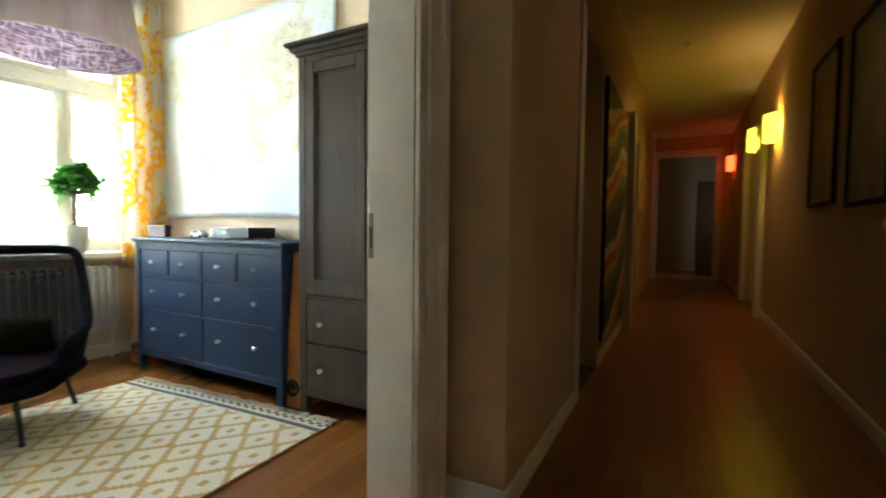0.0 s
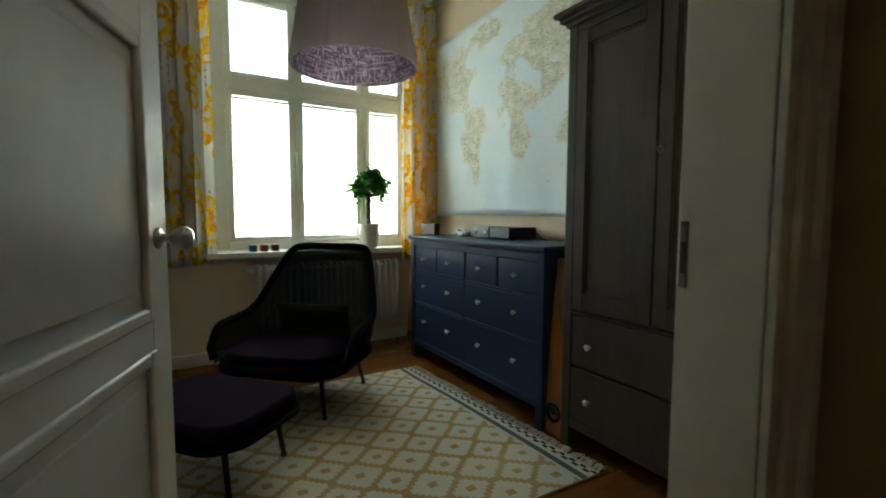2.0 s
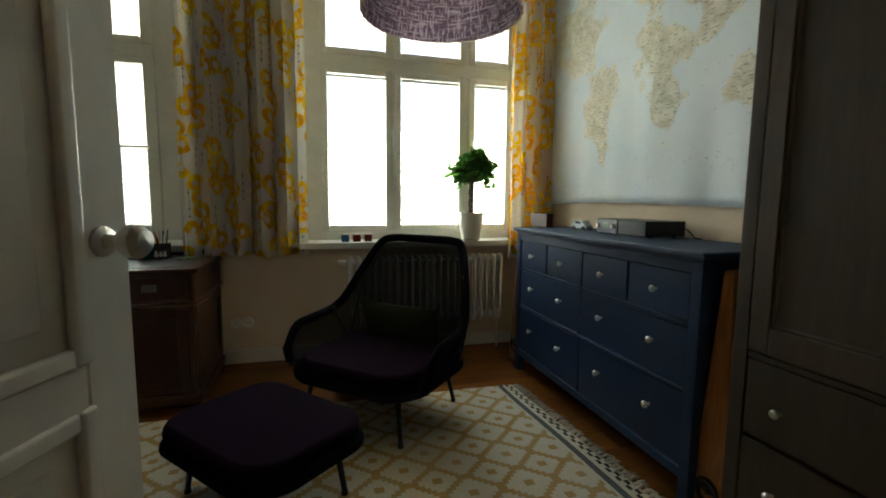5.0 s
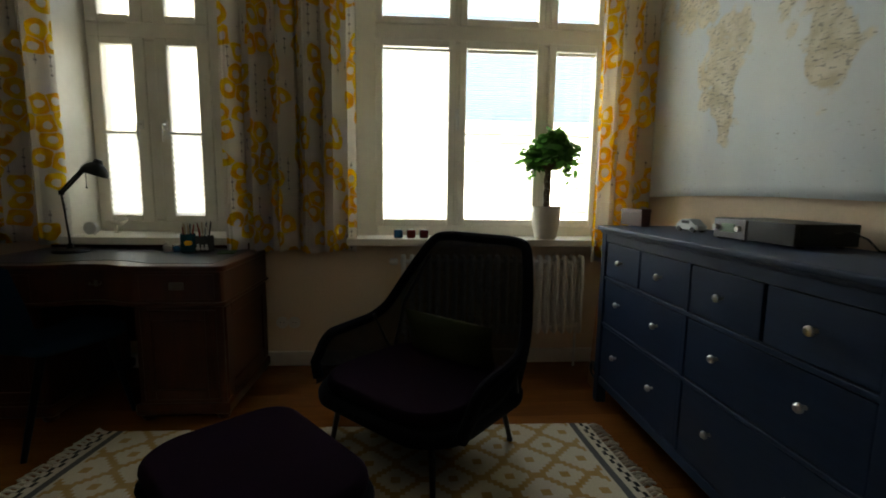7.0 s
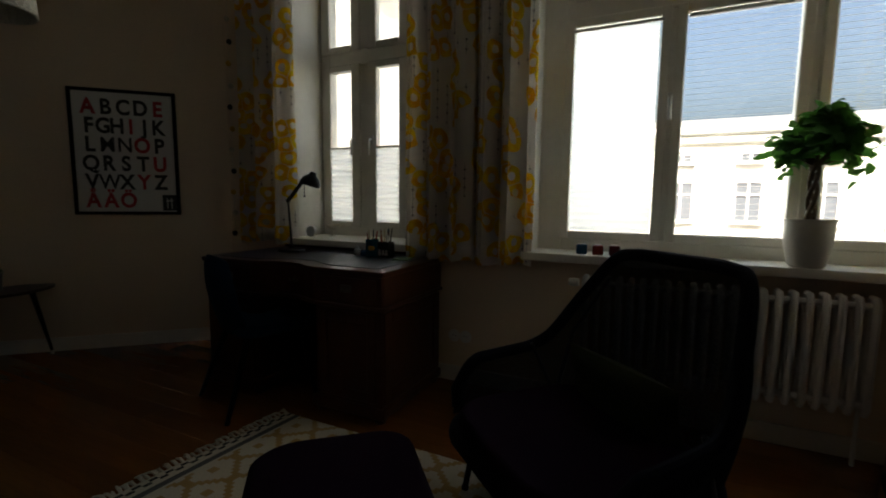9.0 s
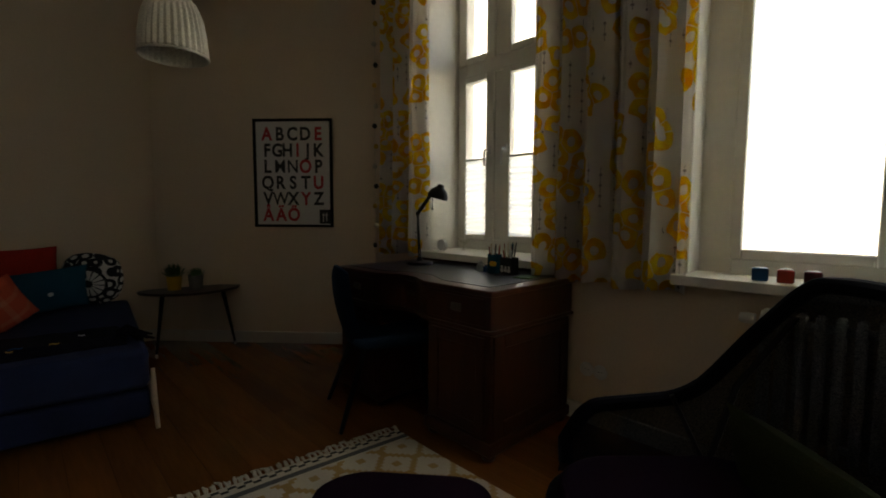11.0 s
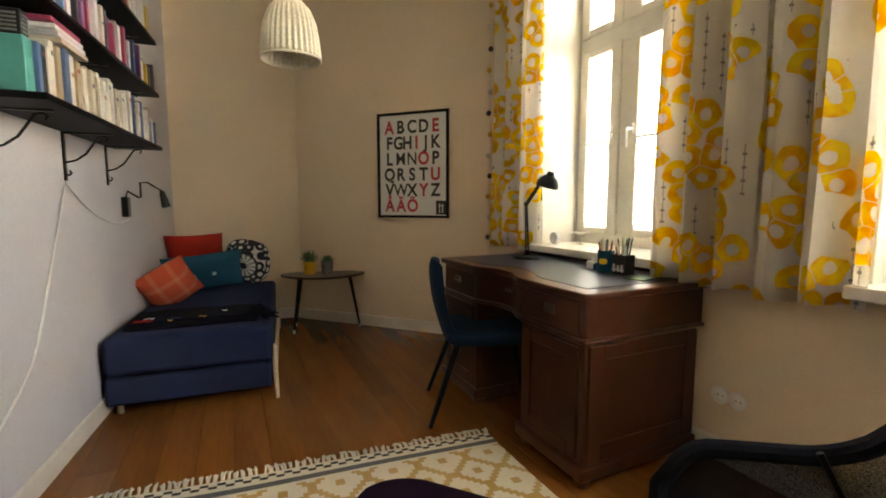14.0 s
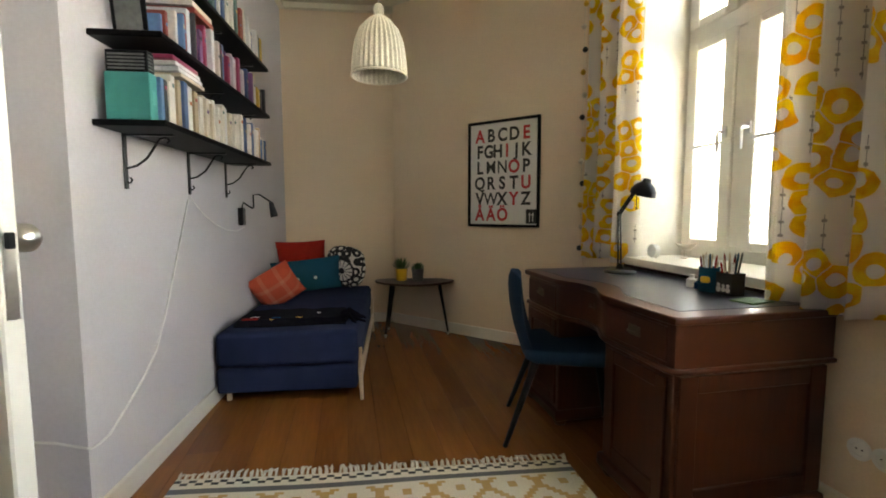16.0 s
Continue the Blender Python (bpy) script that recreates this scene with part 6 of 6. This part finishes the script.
# ---- poster ----
pv = Vector((DIAG[0] - CORNER[0], DIAG[1] - CORNER[1])).normalized()
p0 = Vector(CORNER) + pv * 0.872
pang = math.degrees(math.atan2(pv.y, pv.x))
PW, PH = 0.658, 0.880
po = thing("poster", pose(p0.x, p0.y, 0.978, 0, 0, pang), "black framed alphabet poster with black and red letters", "poster")
# local x runs along the wall, local -y or +y points into the room
side = 1.0 if (Matrix.Rotation(radians(pang), 3, "Z") @ Vector((0, 1, 0))).dot(Vector((1, 1, 0))) > 0 else -1.0
bm = nb()
for c in ((0, 0.022, 0, PH), (PW - 0.022, PW, 0, PH), (0.022, PW - 0.022, 0, 0.022), (0.022, PW - 0.022, PH - 0.022, PH)):
    ya, yb = sorted((side * 0.001, side * 0.024))
    box(bm, c[0], c[1], ya, yb, c[2], c[3], 0.002)
part("frame", bm, M_BLACKWOOD, po, "thin black frame")
bm = nb()
ya, yb = sorted((side * 0.004, side * 0.010))
box(bm, 0.022, PW - 0.022, ya, yb, 0.022, PH - 0.022)
paper = part("sheet", bm, M_PAPER, po, "white printed sheet", smooth=False)


def letter(ch_, x, z, size, mtl):
    cu = bpy.data.curves.new("letter", "FONT")
    cu.body, cu.size, cu.align_x, cu.align_y, cu.extrude = ch_, size, "CENTER", "BOTTOM_BASELINE", 0.0004
    cu.offset = 0.002 if ch_ in "MNW" else 0.0045
    tmp = bpy.data.objects.new("tmp", cu)
    me = bpy.data.meshes.new_from_object(tmp)
    bpy.data.objects.remove(tmp)
    me.materials.append(mtl)
    ob = new("letter", me)
    ob.parent = paper
    # seen from the room, words run from the corner side to the window side
    ob.matrix_basis = pose(x, side * 0.0108, z, 90, 0, 180 if side > 0 else 0) @ Matrix.Diagonal((0.86, 1, 1, 1))


flip = side > 0
rows_ = ("ABCDE", "FGHIJK", "LMNOP", "QRSTU", "VWXYZ", "ÅÄÖ")
for r, word in enumerate(rows_):
    z = PH - 0.170 - r * 0.131
    n = len(word)
    span = 0.425 if n > 3 else 0.215
    x_left = 0.114
    for i, c in enumerate(word):
        wx = x_left + span * i / (n - 1)
        letter(c, PW - wx if flip else wx, z, 0.145, M_INKRED if c in "AEIOUYÅÄÖ" else M_INKBLACK)
bm = nb()
xa = PW - 0.115
lo, hi = (PW - xa - 0.09, PW - xa) if flip else (xa, xa + 0.09)
ya, yb = sorted((side * 0.0100, side * 0.0107))
box(bm, lo, hi, ya, yb, 0.03, 0.145)
mk = part("emblem", bm, M_INKBLACK, paper, "small black printed emblem")
bm = nb()
ya, yb = sorted((side * 0.0106, side * 0.0112))
for q in (0.32, 0.62):
    box(bm, lo + 0.09 * q, lo + 0.09 * q + 0.006, ya, yb, 0.045, 0.12)
box(bm, lo + 0.02, lo + 0.07, ya, yb, 0.098, 0.105)
part("emblem_mark", bm, M_PAPER, mk)

# ---- shelves and books ----
SHY0, SHY1, SHD = -0.80, 0.58, 0.245
SHELF_Z = (1.43, 1.735, 2.03)
bracket_y = (0.40, -0.15, -0.66)
for z in SHELF_Z:
    sh = thing("wall_shelf", NICHE @ pose(XS, 0, z), "black stained wooden wall shelf on iron brackets", "shelf", "wall shelves")
    bm = nb()
    box(bm, -SHD, 0, SHY0, SHY1, -0.022, 0.0, 0.003)
    part("board", bm, M_BLACKWOOD, sh)
    for y in bracket_y:
        bm = nb()
        box(bm, -0.008, 0.0, y - 0.011, y + 0.011, -0.235, -0.022, 0.002)
        box(bm, -0.19, -0.008, y - 0.011, y + 0.011, -0.029, -0.0225, 0.002)
        tube(bm, [(-0.006, y, -0.155), (-0.045, y, -0.145), (-0.085, y, -0.115), (-0.115, y, -0.07), (-0.135, y, -0.04), (-0.16, y, -0.034), (-0.172, y, -0.045), (-0.162, y, -0.055)], 0.0045, 6)
        tube(bm, [(-0.006, y, -0.205), (-0.018, y, -0.212), (-0.026, y, -0.20), (-0.02, y, -0.19)], 0.004, 6)
        part("bracket", bm, M_BLACK, sh, "scrolled black iron bracket")
BOOK_COLOURS = [(0.62, 0.58, 0.50), (0.66, 0.63, 0.57), (0.52, 0.44, 0.32), (0.30, 0.05, 0.03), (0.05, 0.10, 0.22), (0.03, 0.03, 0.035), (0.56, 0.50, 0.38), (0.08, 0.16, 0.14),
                (0.45, 0.14, 0.04), (0.60, 0.60, 0.60), (0.10, 0.20, 0.38), (0.40, 0.30, 0.18), (0.33, 0.04, 0.10), (0.16, 0.07, 0.18), (0.55, 0.36, 0.05)]
BOOK_MATS = [mat("book_cover", c, 0.5, grain=0.08, grain_scale=80, stain=0.1, stain_scale=12) for c in BOOK_COLOURS]
BOOK_NAMES = ["cream", "white", "tan", "red", "dark blue", "black", "beige", "dark green", "rust", "pale grey", "blue", "brown", "crimson", "purple", "ochre"]
bk = random.Random(21)


def book(y, w, h, dpt, z, k, lean=0.0, flat=False, x_front=None):
    m = pose(x_front if x_front is not None else XS - 0.225, y, z, lean, 0, 0)
    t = thing("book", NICHE @ m, f"{BOOK_NAMES[k]} book standing on a wall shelf" if not flat else f"{BOOK_NAMES[k]} book lying on other books", "book", "books on the wall shelves")
    bm = nb()
    if flat:
        box(bm, 0, dpt, 0, w, 0, h, 0.0015)
        part("cover", bm, BOOK_MATS[k], t)
        return t
    box(bm, 0, 0.004, 0, w, 0, h, 0.0012)
    box(bm, 0.004, dpt, 0, 0.003, 0, h)
    box(bm, 0.004, dpt, w - 0.003, w, 0, h)
    c = part("cover", bm, BOOK_MATS[k], t)
    bm = nb()
    box(bm, 0.004, dpt - 0.004, 0.003, w - 0.003, 0.003, h - 0.004)
    part("pages", bm, M_PAGES, t, smooth=False)
    if bk.random() < 0.6:
        bm = nb()
        zz = h * bk.uniform(0.55, 0.8)
        box(bm, -0.0008, 0.0, w * 0.15, w * 0.85, zz, zz + h * 0.08)
        part("spine_label", bm, BOOK_MATS[(k + 7) % 15], c)
    return t


def row_of_books(z, y0, y1, lo, hi, palette, gap_at=()):
    y = y0
    tops = []
    while y < y1 - 0.012:
        w = min(bk.uniform(0.012, 0.034), y1 - y)
        h = bk.uniform(lo, hi)
        book(y, w, h, bk.uniform(0.13, 0.19), z, bk.choice(palette), x_front=XS - bk.uniform(0.195, 0.235))
        tops.append((y, h))
        y += w + 0.0015
        if any(abs(y - q) < 0.02 for q in gap_at):
            y += 0.03
    return tops


row_of_books(SHELF_Z[0], -0.62, 0.465, 0.165, 0.20, [0, 0, 1, 1, 2, 6, 9, 11, 0, 4])
row_of_books(SHELF_Z[0], -0.77, -0.66, 0.11, 0.16, [0, 4, 14, 10, 1])
row_of_books(SHELF_Z[1], -0.60, 0.36, 0.15, 0.20, [3, 4, 10, 12, 1, 9, 7, 8, 0, 13, 5])
row_of_books(SHELF_Z[1], -0.77, -0.64, 0.12, 0.16, [8, 0, 5, 14])
row_of_books(SHELF_Z[2], -0.66, 0.40, 0.14, 0.20, [5, 0, 7, 3, 4, 9, 14])
row_of_books(SHELF_Z[2], -0.78, -0.70, 0.16, 0.20, [5, 14, 5])
for i in range(4):
    book(0.18 + 0.02 * i, 0.22, 0.016, 0.20, SHELF_Z[0] + 0.2005 + 0.0165 * i, bk.choice([1, 9, 13, 12, 2]), flat=True, x_front=XS - 0.225)
for i in range(2):
    book(0.05 + 0.015 * i, 0.2, 0.022, 0.2, SHELF_Z[1] + 0.2005 + 0.0225 * i, (3, 1)[i], flat=True, x_front=XS - 0.225)
# storage boxes
M_TURQ = mat("turquoise_card", (0.045, 0.27, 0.24), 0.6, grain=0.05, stain=0.05)
sb = thing("storage_box", NICHE @ pose(XS - 0.195, 0.525, SHELF_Z[0]), "turquoise cardboard magazine file on the wall shelf", "box")
bm = nb()
box(bm, 0, 0.15, 0, 0.05, 0, 0.165, 0.003)
part("body", bm, M_TURQ, sb)
bm = nb()
box(bm, -0.0012, 0.0, 0.012, 0.038, 0.055, 0.105, 0.0004)
part("label_holder", bm, mat("pale_turquoise_card", (0.06, 0.30, 0.27), 0.5), sb)
book(0.363, 0.02, 0.15, 0.14, SHELF_Z[1], 3, x_front=XS - 0.17)
book(0.385, 0.016, 0.13, 0.13, SHELF_Z[1], 10, x_front=XS - 0.16)
for y, k in ((0.496, 10), (0.470, 5)):
    book(y, 0.022, 0.165, 0.18, SHELF_Z[0], k, x_front=XS - 0.205)
bb = thing("storage_box", NICHE @ pose(XS - 0.19, 0.527, SHELF_Z[0] + 0.1655), "black ribbed box standing on a turquoise file", "box")
bm = nb()
box(bm, 0, 0.14, 0, 0.045, 0, 0.075, 0.003)
part("body", bm, M_BLACKWOOD, bb)
for i in range(5):
    for c in ((-0.003, 0.0, 0.005, 0.04), (0.01, 0.13, 0.045, 0.048)):
        bm = nb()
        box(bm, *c, 0.008 + 0.012 * i, 0.014 + 0.012 * i)
        part("rib", bm, M_GREYPOT, bb)
pf = thing("photo_frame", NICHE @ pose(XS - 0.15, 0.46, SHELF_Z[1], -8, 0, 0), "small dark photo frame leaning on the wall shelf", "photo frame")
bm = nb()
box(bm, 0, 0.12, 0, 0.012, 0, 0.16, 0.002)
f = part("frame", bm, M_BLACKWOOD, pf)
bm = nb()
box(bm, 0.015, 0.105, 0.012, 0.0135, 0.015, 0.145)
part("print", bm, M_GREYPOT, f)

# wall lamp with its cable
wl = thing("wall_lamp", NICHE @ pose(XS, -0.885, 1.085), "dark grey swing-arm wall lamp with a small spot", "lamp")
bm = nb()
box(bm, -0.035, 0.0, -0.028, 0.028, -0.07, 0.05, 0.004)
part("base", bm, M_BLACK, wl)
bm = nb()
tube(bm, [(-0.02, 0.0, 0.05), (-0.03, 0.0, 0.085), (-0.09, 0.01, 0.045), (-0.10, 0.01, 0.05), (-0.10, 0.01, 0.135), (-0.13, -0.02, 0.14), (-0.20, -0.07, 0.085)], 0.0055, 8)
part("arm", bm, M_BLACK, wl)
bm = nb()
lathe(bm, [(0.024, -0.07), (0.026, -0.06), (0.017, 0.02), (0.012, 0.035), (0.0, 0.037)], 16)
part("spot", bm, M_BLACK, wl, at=pose(-0.20, -0.07, 0.055, 0, 12, 0))
cb = nb()
tube(cb, [(XS - 0.006, -0.13, 1.19), (XS - 0.007, -0.28, 1.10), (XS - 0.007, -0.45, 1.035), (XS - 0.007, -0.62, 0.995), (XS - 0.007, -0.80, 0.98), (XS - 0.007, -0.97, 1.0)], 0.003, 6)
tagged(new("lamp_cable", to_mesh("lamp_cable", cb, M_WHITEPLASTIC)), "thin white cable between shelf bracket and wall lamp", "cable").matrix_world = NICHE
cb = nb()
pts = [(-0.12, 1.17), (-0.04, 1.02), (0.03, 0.89), (0.12, 0.72), (0.17, 0.63), (0.26, 0.50), (0.37, 0.42), (0.49, 0.355), (0.60, 0.30), (0.66, 0.295), (0.702, 0.30)]
tube(cb, [(XS - 0.007, y, z) for y, z in pts] + [(XS - 0.002, DOOR_Y0 - 0.043, 0.305), (XS + 0.10, DOOR_Y0 - 0.043, 0.33), (XS + 0.30, DOOR_Y0 - 0.043, 0.35)], 0.0045, 8)
tagged(new("wall_cable", to_mesh("wall_cable", cb, M_WHITEPLASTIC)), "white cable running loosely down the pale wall", "cable").matrix_world = NICHE


# ---- hall ----
M_SHADEY = glow("lit_yellow_shade", (1.0, 0.78, 0.04), 0.13)
M_SHADER = glow("lit_red_shade", (1.0, 0.10, 0.02), 0.13)


def sconce(y, z, mtl, colour, watts, label):
    t = thing("wall_sconce", pose(HR, y, z), label, "wall lamp", "lit wall lamps")
    bm = nb()
    out = []
    for i in range(13):
        a = math.pi * i / 12
        out.append((-0.02 - 0.12 * math.sin(a), 0.14 * math.cos(a)))
    lo = [bm.verts.new((x, yy, 0.0)) for x, yy in out]
    hi = [bm.verts.new((x, yy, 0.28)) for x, yy in out]
    for i in range(12):
        bm.faces.new((lo[i], lo[i + 1], hi[i + 1], hi[i]))
    s = part("shade", bm, mtl, t)
    bm = nb()
    box(bm, -0.02, 0.0, -0.04, 0.04, 0.06, 0.16, 0.004)
    part("bracket", bm, M_STEEL, t)
    l = new("sconce_light", bpy.data.lights.new("sconce_light", "POINT"))
    l.data.energy, l.data.color, l.data.shadow_soft_size = watts, colour, 0.07
    l.matrix_world = pose(HR - 0.07, y, z + 0.14)


sconce(6.90, 2.02, M_SHADEY, (1.0, 0.62, 0.22), 0.34, "half-round yellow wall lamp, lit")
sconce(8.2, 2.12, M_SHADEY, (1.0, 0.62, 0.22), 0.26, "half-round yellow wall lamp, lit")
sconce(11.3, 2.22, M_SHADER, (1.0, 0.35, 0.12), 0.02, "half-round red wall lamp, lit")


def ceiling_spot(x, y, watts):
    t = thing("ceiling_spot", pose(x, y, CEIL), "small recessed ceiling spot with a metal ring", "ceiling light", "ceiling spots")
    bm = nb()
    lathe(bm, [(0.055, -0.001), (0.055, -0.010), (0.040, -0.014), (0.034, -0.004), (0.0, -0.003)], 20)
    part("ring", bm, M_STEEL, t)
    l = new("spot_light", bpy.data.lights.new("spot_light", "SPOT"))
    l.data.energy, l.data.color, l.data.spot_size, l.data.spot_blend, l.data.shadow_soft_size = watts, (1.0, 0.70, 0.40), radians(110), 0.8, 0.04
    l.matrix_world = look((x, y, CEIL - 0.03), (x, y, 0))


ceiling_spot(-0.45, 6.5, 0.45)
ceiling_spot(-0.20, 3.6, 0.20)
ceiling_spot(-0.20, 9.0, 0.16)


def picture(y0, y1, z0, z1):
    t = thing("picture_frame", pose(HR, 0, 0), "dark framed picture on the hallway wall", "picture", "hallway pictures")
    bm = nb()
    w = 0.03
    for c in ((y0, y0 + w, z0, z1), (y1 - w, y1, z0, z1), (y0 + w, y1 - w, z0, z0 + w), (y0 + w, y1 - w, z1 - w, z1)):
        box(bm, -0.025, -0.001, c[0], c[1], c[2], c[3], 0.002)
    part("frame", bm, M_BLACKWOOD, t)
    bm = nb()
    box(bm, -0.010, -0.004, y0 + w, y1 - w, z0 + w, z1 - w)
    part("sheet", bm, mat("muted_print", (0.24, 0.21, 0.17), 0.4, grain=0.3, grain_scale=5), t, smooth=False)


picture(4.80, 5.45, 1.24, 2.32)
picture(3.90, 4.55, 1.20, 2.28)


def stripes_material():
    m = bpy.data.materials.new("painted_waves")
    m.use_nodes = True
    k = Nodes(m)
    p = k.n["Principled BSDF"]
    vec, x, y, z = k.xyz("Object")
    w = k.m("ADD", k.m("MULTIPLY", z, 3.2), k.m("ADD", k.m("MULTIPLY", y, -1.2), k.m("MULTIPLY", k.noise(vec, 1.2, 1), 1.6)))
    f = k.m("FRACT", k.m("MULTIPLY", w, 0.55))
    c = k.rgb((0.03, 0.04, 0.03))
    for a, col in ((0.18, (0.10, 0.16, 0.04)), (0.36, (0.55, 0.32, 0.05)), (0.5, (0.50, 0.08, 0.02)), (0.66, (0.58, 0.48, 0.30)), (0.82, (0.05, 0.06, 0.05))):
        c = k.mix(k.m("GREATER_THAN", f, a), c, k.rgb(col))
    k.l.new(c, p.inputs["Base Color"])
    p.inputs["Roughness"].default_value = 0.6
    return m


pt = thing("painting", pose(XH, 0, 0), "tall canvas painted with green, orange and red waves", "painting")
bm = nb()
box(bm, 0.002, 0.035, 4.62, 5.98, 0.18, 2.22, 0.003)
part("canvas", bm, stripes_material(), pt)
for y0, y1 in ((4.612, 4.6195), (5.9805, 5.988)):
    bm = nb()
    box(bm, 0.0, 0.028, y0, y1, 0.175, 2.225, 0.001)
    part("edge_strip", bm, M_BLACKWOOD, pt)
# door casings along the hall
for nm, cuts in (("door_frame_2", [(XH, XH + 0.10, 6.10, 6.25, 0, 2.30)]), ("door_frame_3", [(HR - 0.07, HR, 7.57, 7.75, 0, 2.45), (HR - 0.07, HR, 9.10, 9.22, 0, 2.45), (HR - 0.07, HR, 7.75, 9.10, 2.25, 2.45)]),
                 ("door_frame_4", [(-0.985, -0.91, 11.94, 12.0, 0, 2.78), (0.18, 0.30, 11.94, 12.0, 0, 2.78), (-0.91, 0.18, 11.94, 12.0, 2.64, 2.78)]),
                 ("door_frame_5", [(XH - 0.40, XH, 3.72, 3.75, 0, 2.3), (XH, XH + 0.02, 3.64, 3.75, 0, 2.36)])):
    bm = nb()
    for c in cuts:
        box(bm, *c, 0.008, 2)
    solid(nm, bm, M_TRIM, "white painted wooden door casing in the hallway", "door frame")
d2 = thing("door_2", pose(XH - 0.36, 3.76, 0.005), "closed cream painted door set back in the hallway wall", "door")
d2["kind"] = "structure"
bm = nb()
box(bm, 0, 0.04, 0, 0.73, 0, 2.28, 0.003)
part("leaf", bm, M_TRIM, d2)
bm = nb()
for z0, z1 in ((0.2, 0.9), (1.05, 2.1)):
    box(bm, 0.04, 0.046, 0.12, 0.61, z0, z1, 0.004)
part("panel", bm, M_TRIM, d2)
d3 = thing("door_3", pose(HR + 0.10, 7.76, 0.005), "closed white door in the hallway wall", "door")
d3["kind"] = "structure"
bm = nb()
box(bm, -0.04, 0, 0, 1.33, 0, 2.24, 0.003)
part("leaf", bm, M_TRIM, d3)
hl = new("far_room_light", bpy.data.lights.new("far_room_light", "AREA"))
hl.data.energy, hl.data.size, hl.data.color = 0.28, 0.8, (0.85, 0.92, 1.0)
hl.matrix_world = look((0.95, 12.7, 1.6), (-0.5, 13.3, 1.2))
cbt = thing("dark_cabinet", pose(0.05, 13.0, 0), "dark tall cabinet standing in the far room", "cabinet")
bm = nb()
box(bm, -0.16, 0.30, 0, 0.5, 0.06, 2.2, 0.006)
part("body", bm, M_WALNUT, cbt)
bm = nb()
box(bm, -0.14, 0.28, 0.02, 0.48, 0.0, 0.06)
part("plinth", bm, M_WALNUT, cbt)

# ---- outside ----
hb = thing("apartment_building", pose(-24.0, 6.0, -9.0), "sunlit cream rendered apartment building across the street", "building")
BH = 12.9
bm = nb()
box(bm, -8, 0, -16, 16, 0, BH)
part("wall", bm, M_FACADE, hb, smooth=False)
bm = nb()
box(bm, -8.4, 0.35, -16.4, 16.4, BH, BH + 0.35, 0.08)
box(bm, -8.2, 0.2, -16.2, 16.2, BH - 0.35, BH, 0.06)
part("cornice", bm, M_FACADE, hb)
bm = nb()
v = [bm.verts.new(q) for q in ((-8.2, -16.2, BH + 0.35), (0.1, -16.2, BH + 0.35), (0.1, 16.2, BH + 0.35), (-8.2, 16.2, BH + 0.35), (-4, -14, BH + 1.3), (-4, 14, BH + 1.3))]
for q in ((0, 1, 4), (1, 2, 5, 4), (2, 3, 5), (3, 0, 4, 5)):
    bm.faces.new([v[i] for i in q])
part("roof", bm, M_ROOF, hb, smooth=False)


def facade_window(parent, y, z, w, h):
    bm = nb()
    for c in ((y - w / 2 - 0.12, y - w / 2, z - 0.1, z + h + 0.12), (y + w / 2, y + w / 2 + 0.12, z - 0.1, z + h + 0.12), (y - w / 2, y + w / 2, z + h, z + h + 0.12),
              (y - 0.04, y + 0.04, z, z + h), (y - w / 2, y - 0.04, z + h * 0.66, z + h * 0.66 + 0.07), (y + 0.04, y + w / 2, z + h * 0.66, z + h * 0.66 + 0.07)):
        box(bm, 0.0, 0.07, *c)
    box(bm, 0.0, 0.18, y - w / 2 - 0.18, y + w / 2 + 0.18, z - 0.16, z - 0.05)
    f = part("window", bm, M_FACADE, parent, smooth=False)
    bm = nb()
    box(bm, 0.004, 0.02, y - w / 2, y + w / 2, z, z + h)
    part("pane", bm, M_DARKGLASS, f, smooth=False)


wg = thing("neighbouring_wing", pose(-10.5, -3.2, -9.0), "cream rendered wing of the house seen through the narrow window", "building")
bm = nb()
box(bm, -14, 3.6, -9, 0, 0, 15)
part("wall", bm, M_FACADE, wg, smooth=False)
bm = nb()
box(bm, -14.3, 3.9, -9.3, 0.3, 15, 15.4, 0.06)
part("cornice", bm, M_FACADE, wg)
for row in range(3):
    for i in range(13):
        facade_window(hb, -15.24 + 2.45 * i, 2.8 + row * 3.3, 0.85, 1.55)
for i in range(13):
    facade_window(hb, -15.24 + 2.45 * i, 11.85, 0.65, 0.40)


# ---- floor planks ----
rng = random.Random(7)


def planks(floor_ob, x0, x1, y0, y1, width, material, keep=None):
    bases = {}
    x, row = x0, 0
    while x < x1 - 0.01:
        w = min(width, x1 - x)
        y = y0 - rng.uniform(0, 1.4)
        while y < y1:
            length = rng.uniform(1.5, 2.6)
            a, b = max(y, y0), min(y + length, y1)
            if b - a > 0.03:
                bm = nb()
                box(bm, -w / 2 + 0.0003, w / 2 - 0.0003, -(b - a) / 2 + 0.0003, (b - a) / 2 - 0.0003, -0.012, 0.0)
                top = [e for e in bm.edges if all(v.co.z > -0.001 for v in e.verts)]
                bmesh.ops.bevel(bm, geom=top, offset=0.0005, segments=1, affect="EDGES")
                o = part("plank", bm, material, floor_ob, smooth=False)
                o.location = (x + w / 2, (a + b) / 2, 0)
            y += length
        x += width
        row += 1


room_floor = bpy.data.objects["floor"]
planks(room_floor, XW, XH, -2.62, YN, 0.145, M_PLANK)
planks(room_floor, XH, HR + 0.3, -0.9, 12.0, 0.145, M_HALLPLANK)
planks(room_floor, -1.7, 1.0, 12.0, 14.5, 0.3, M_HALLPLANK)
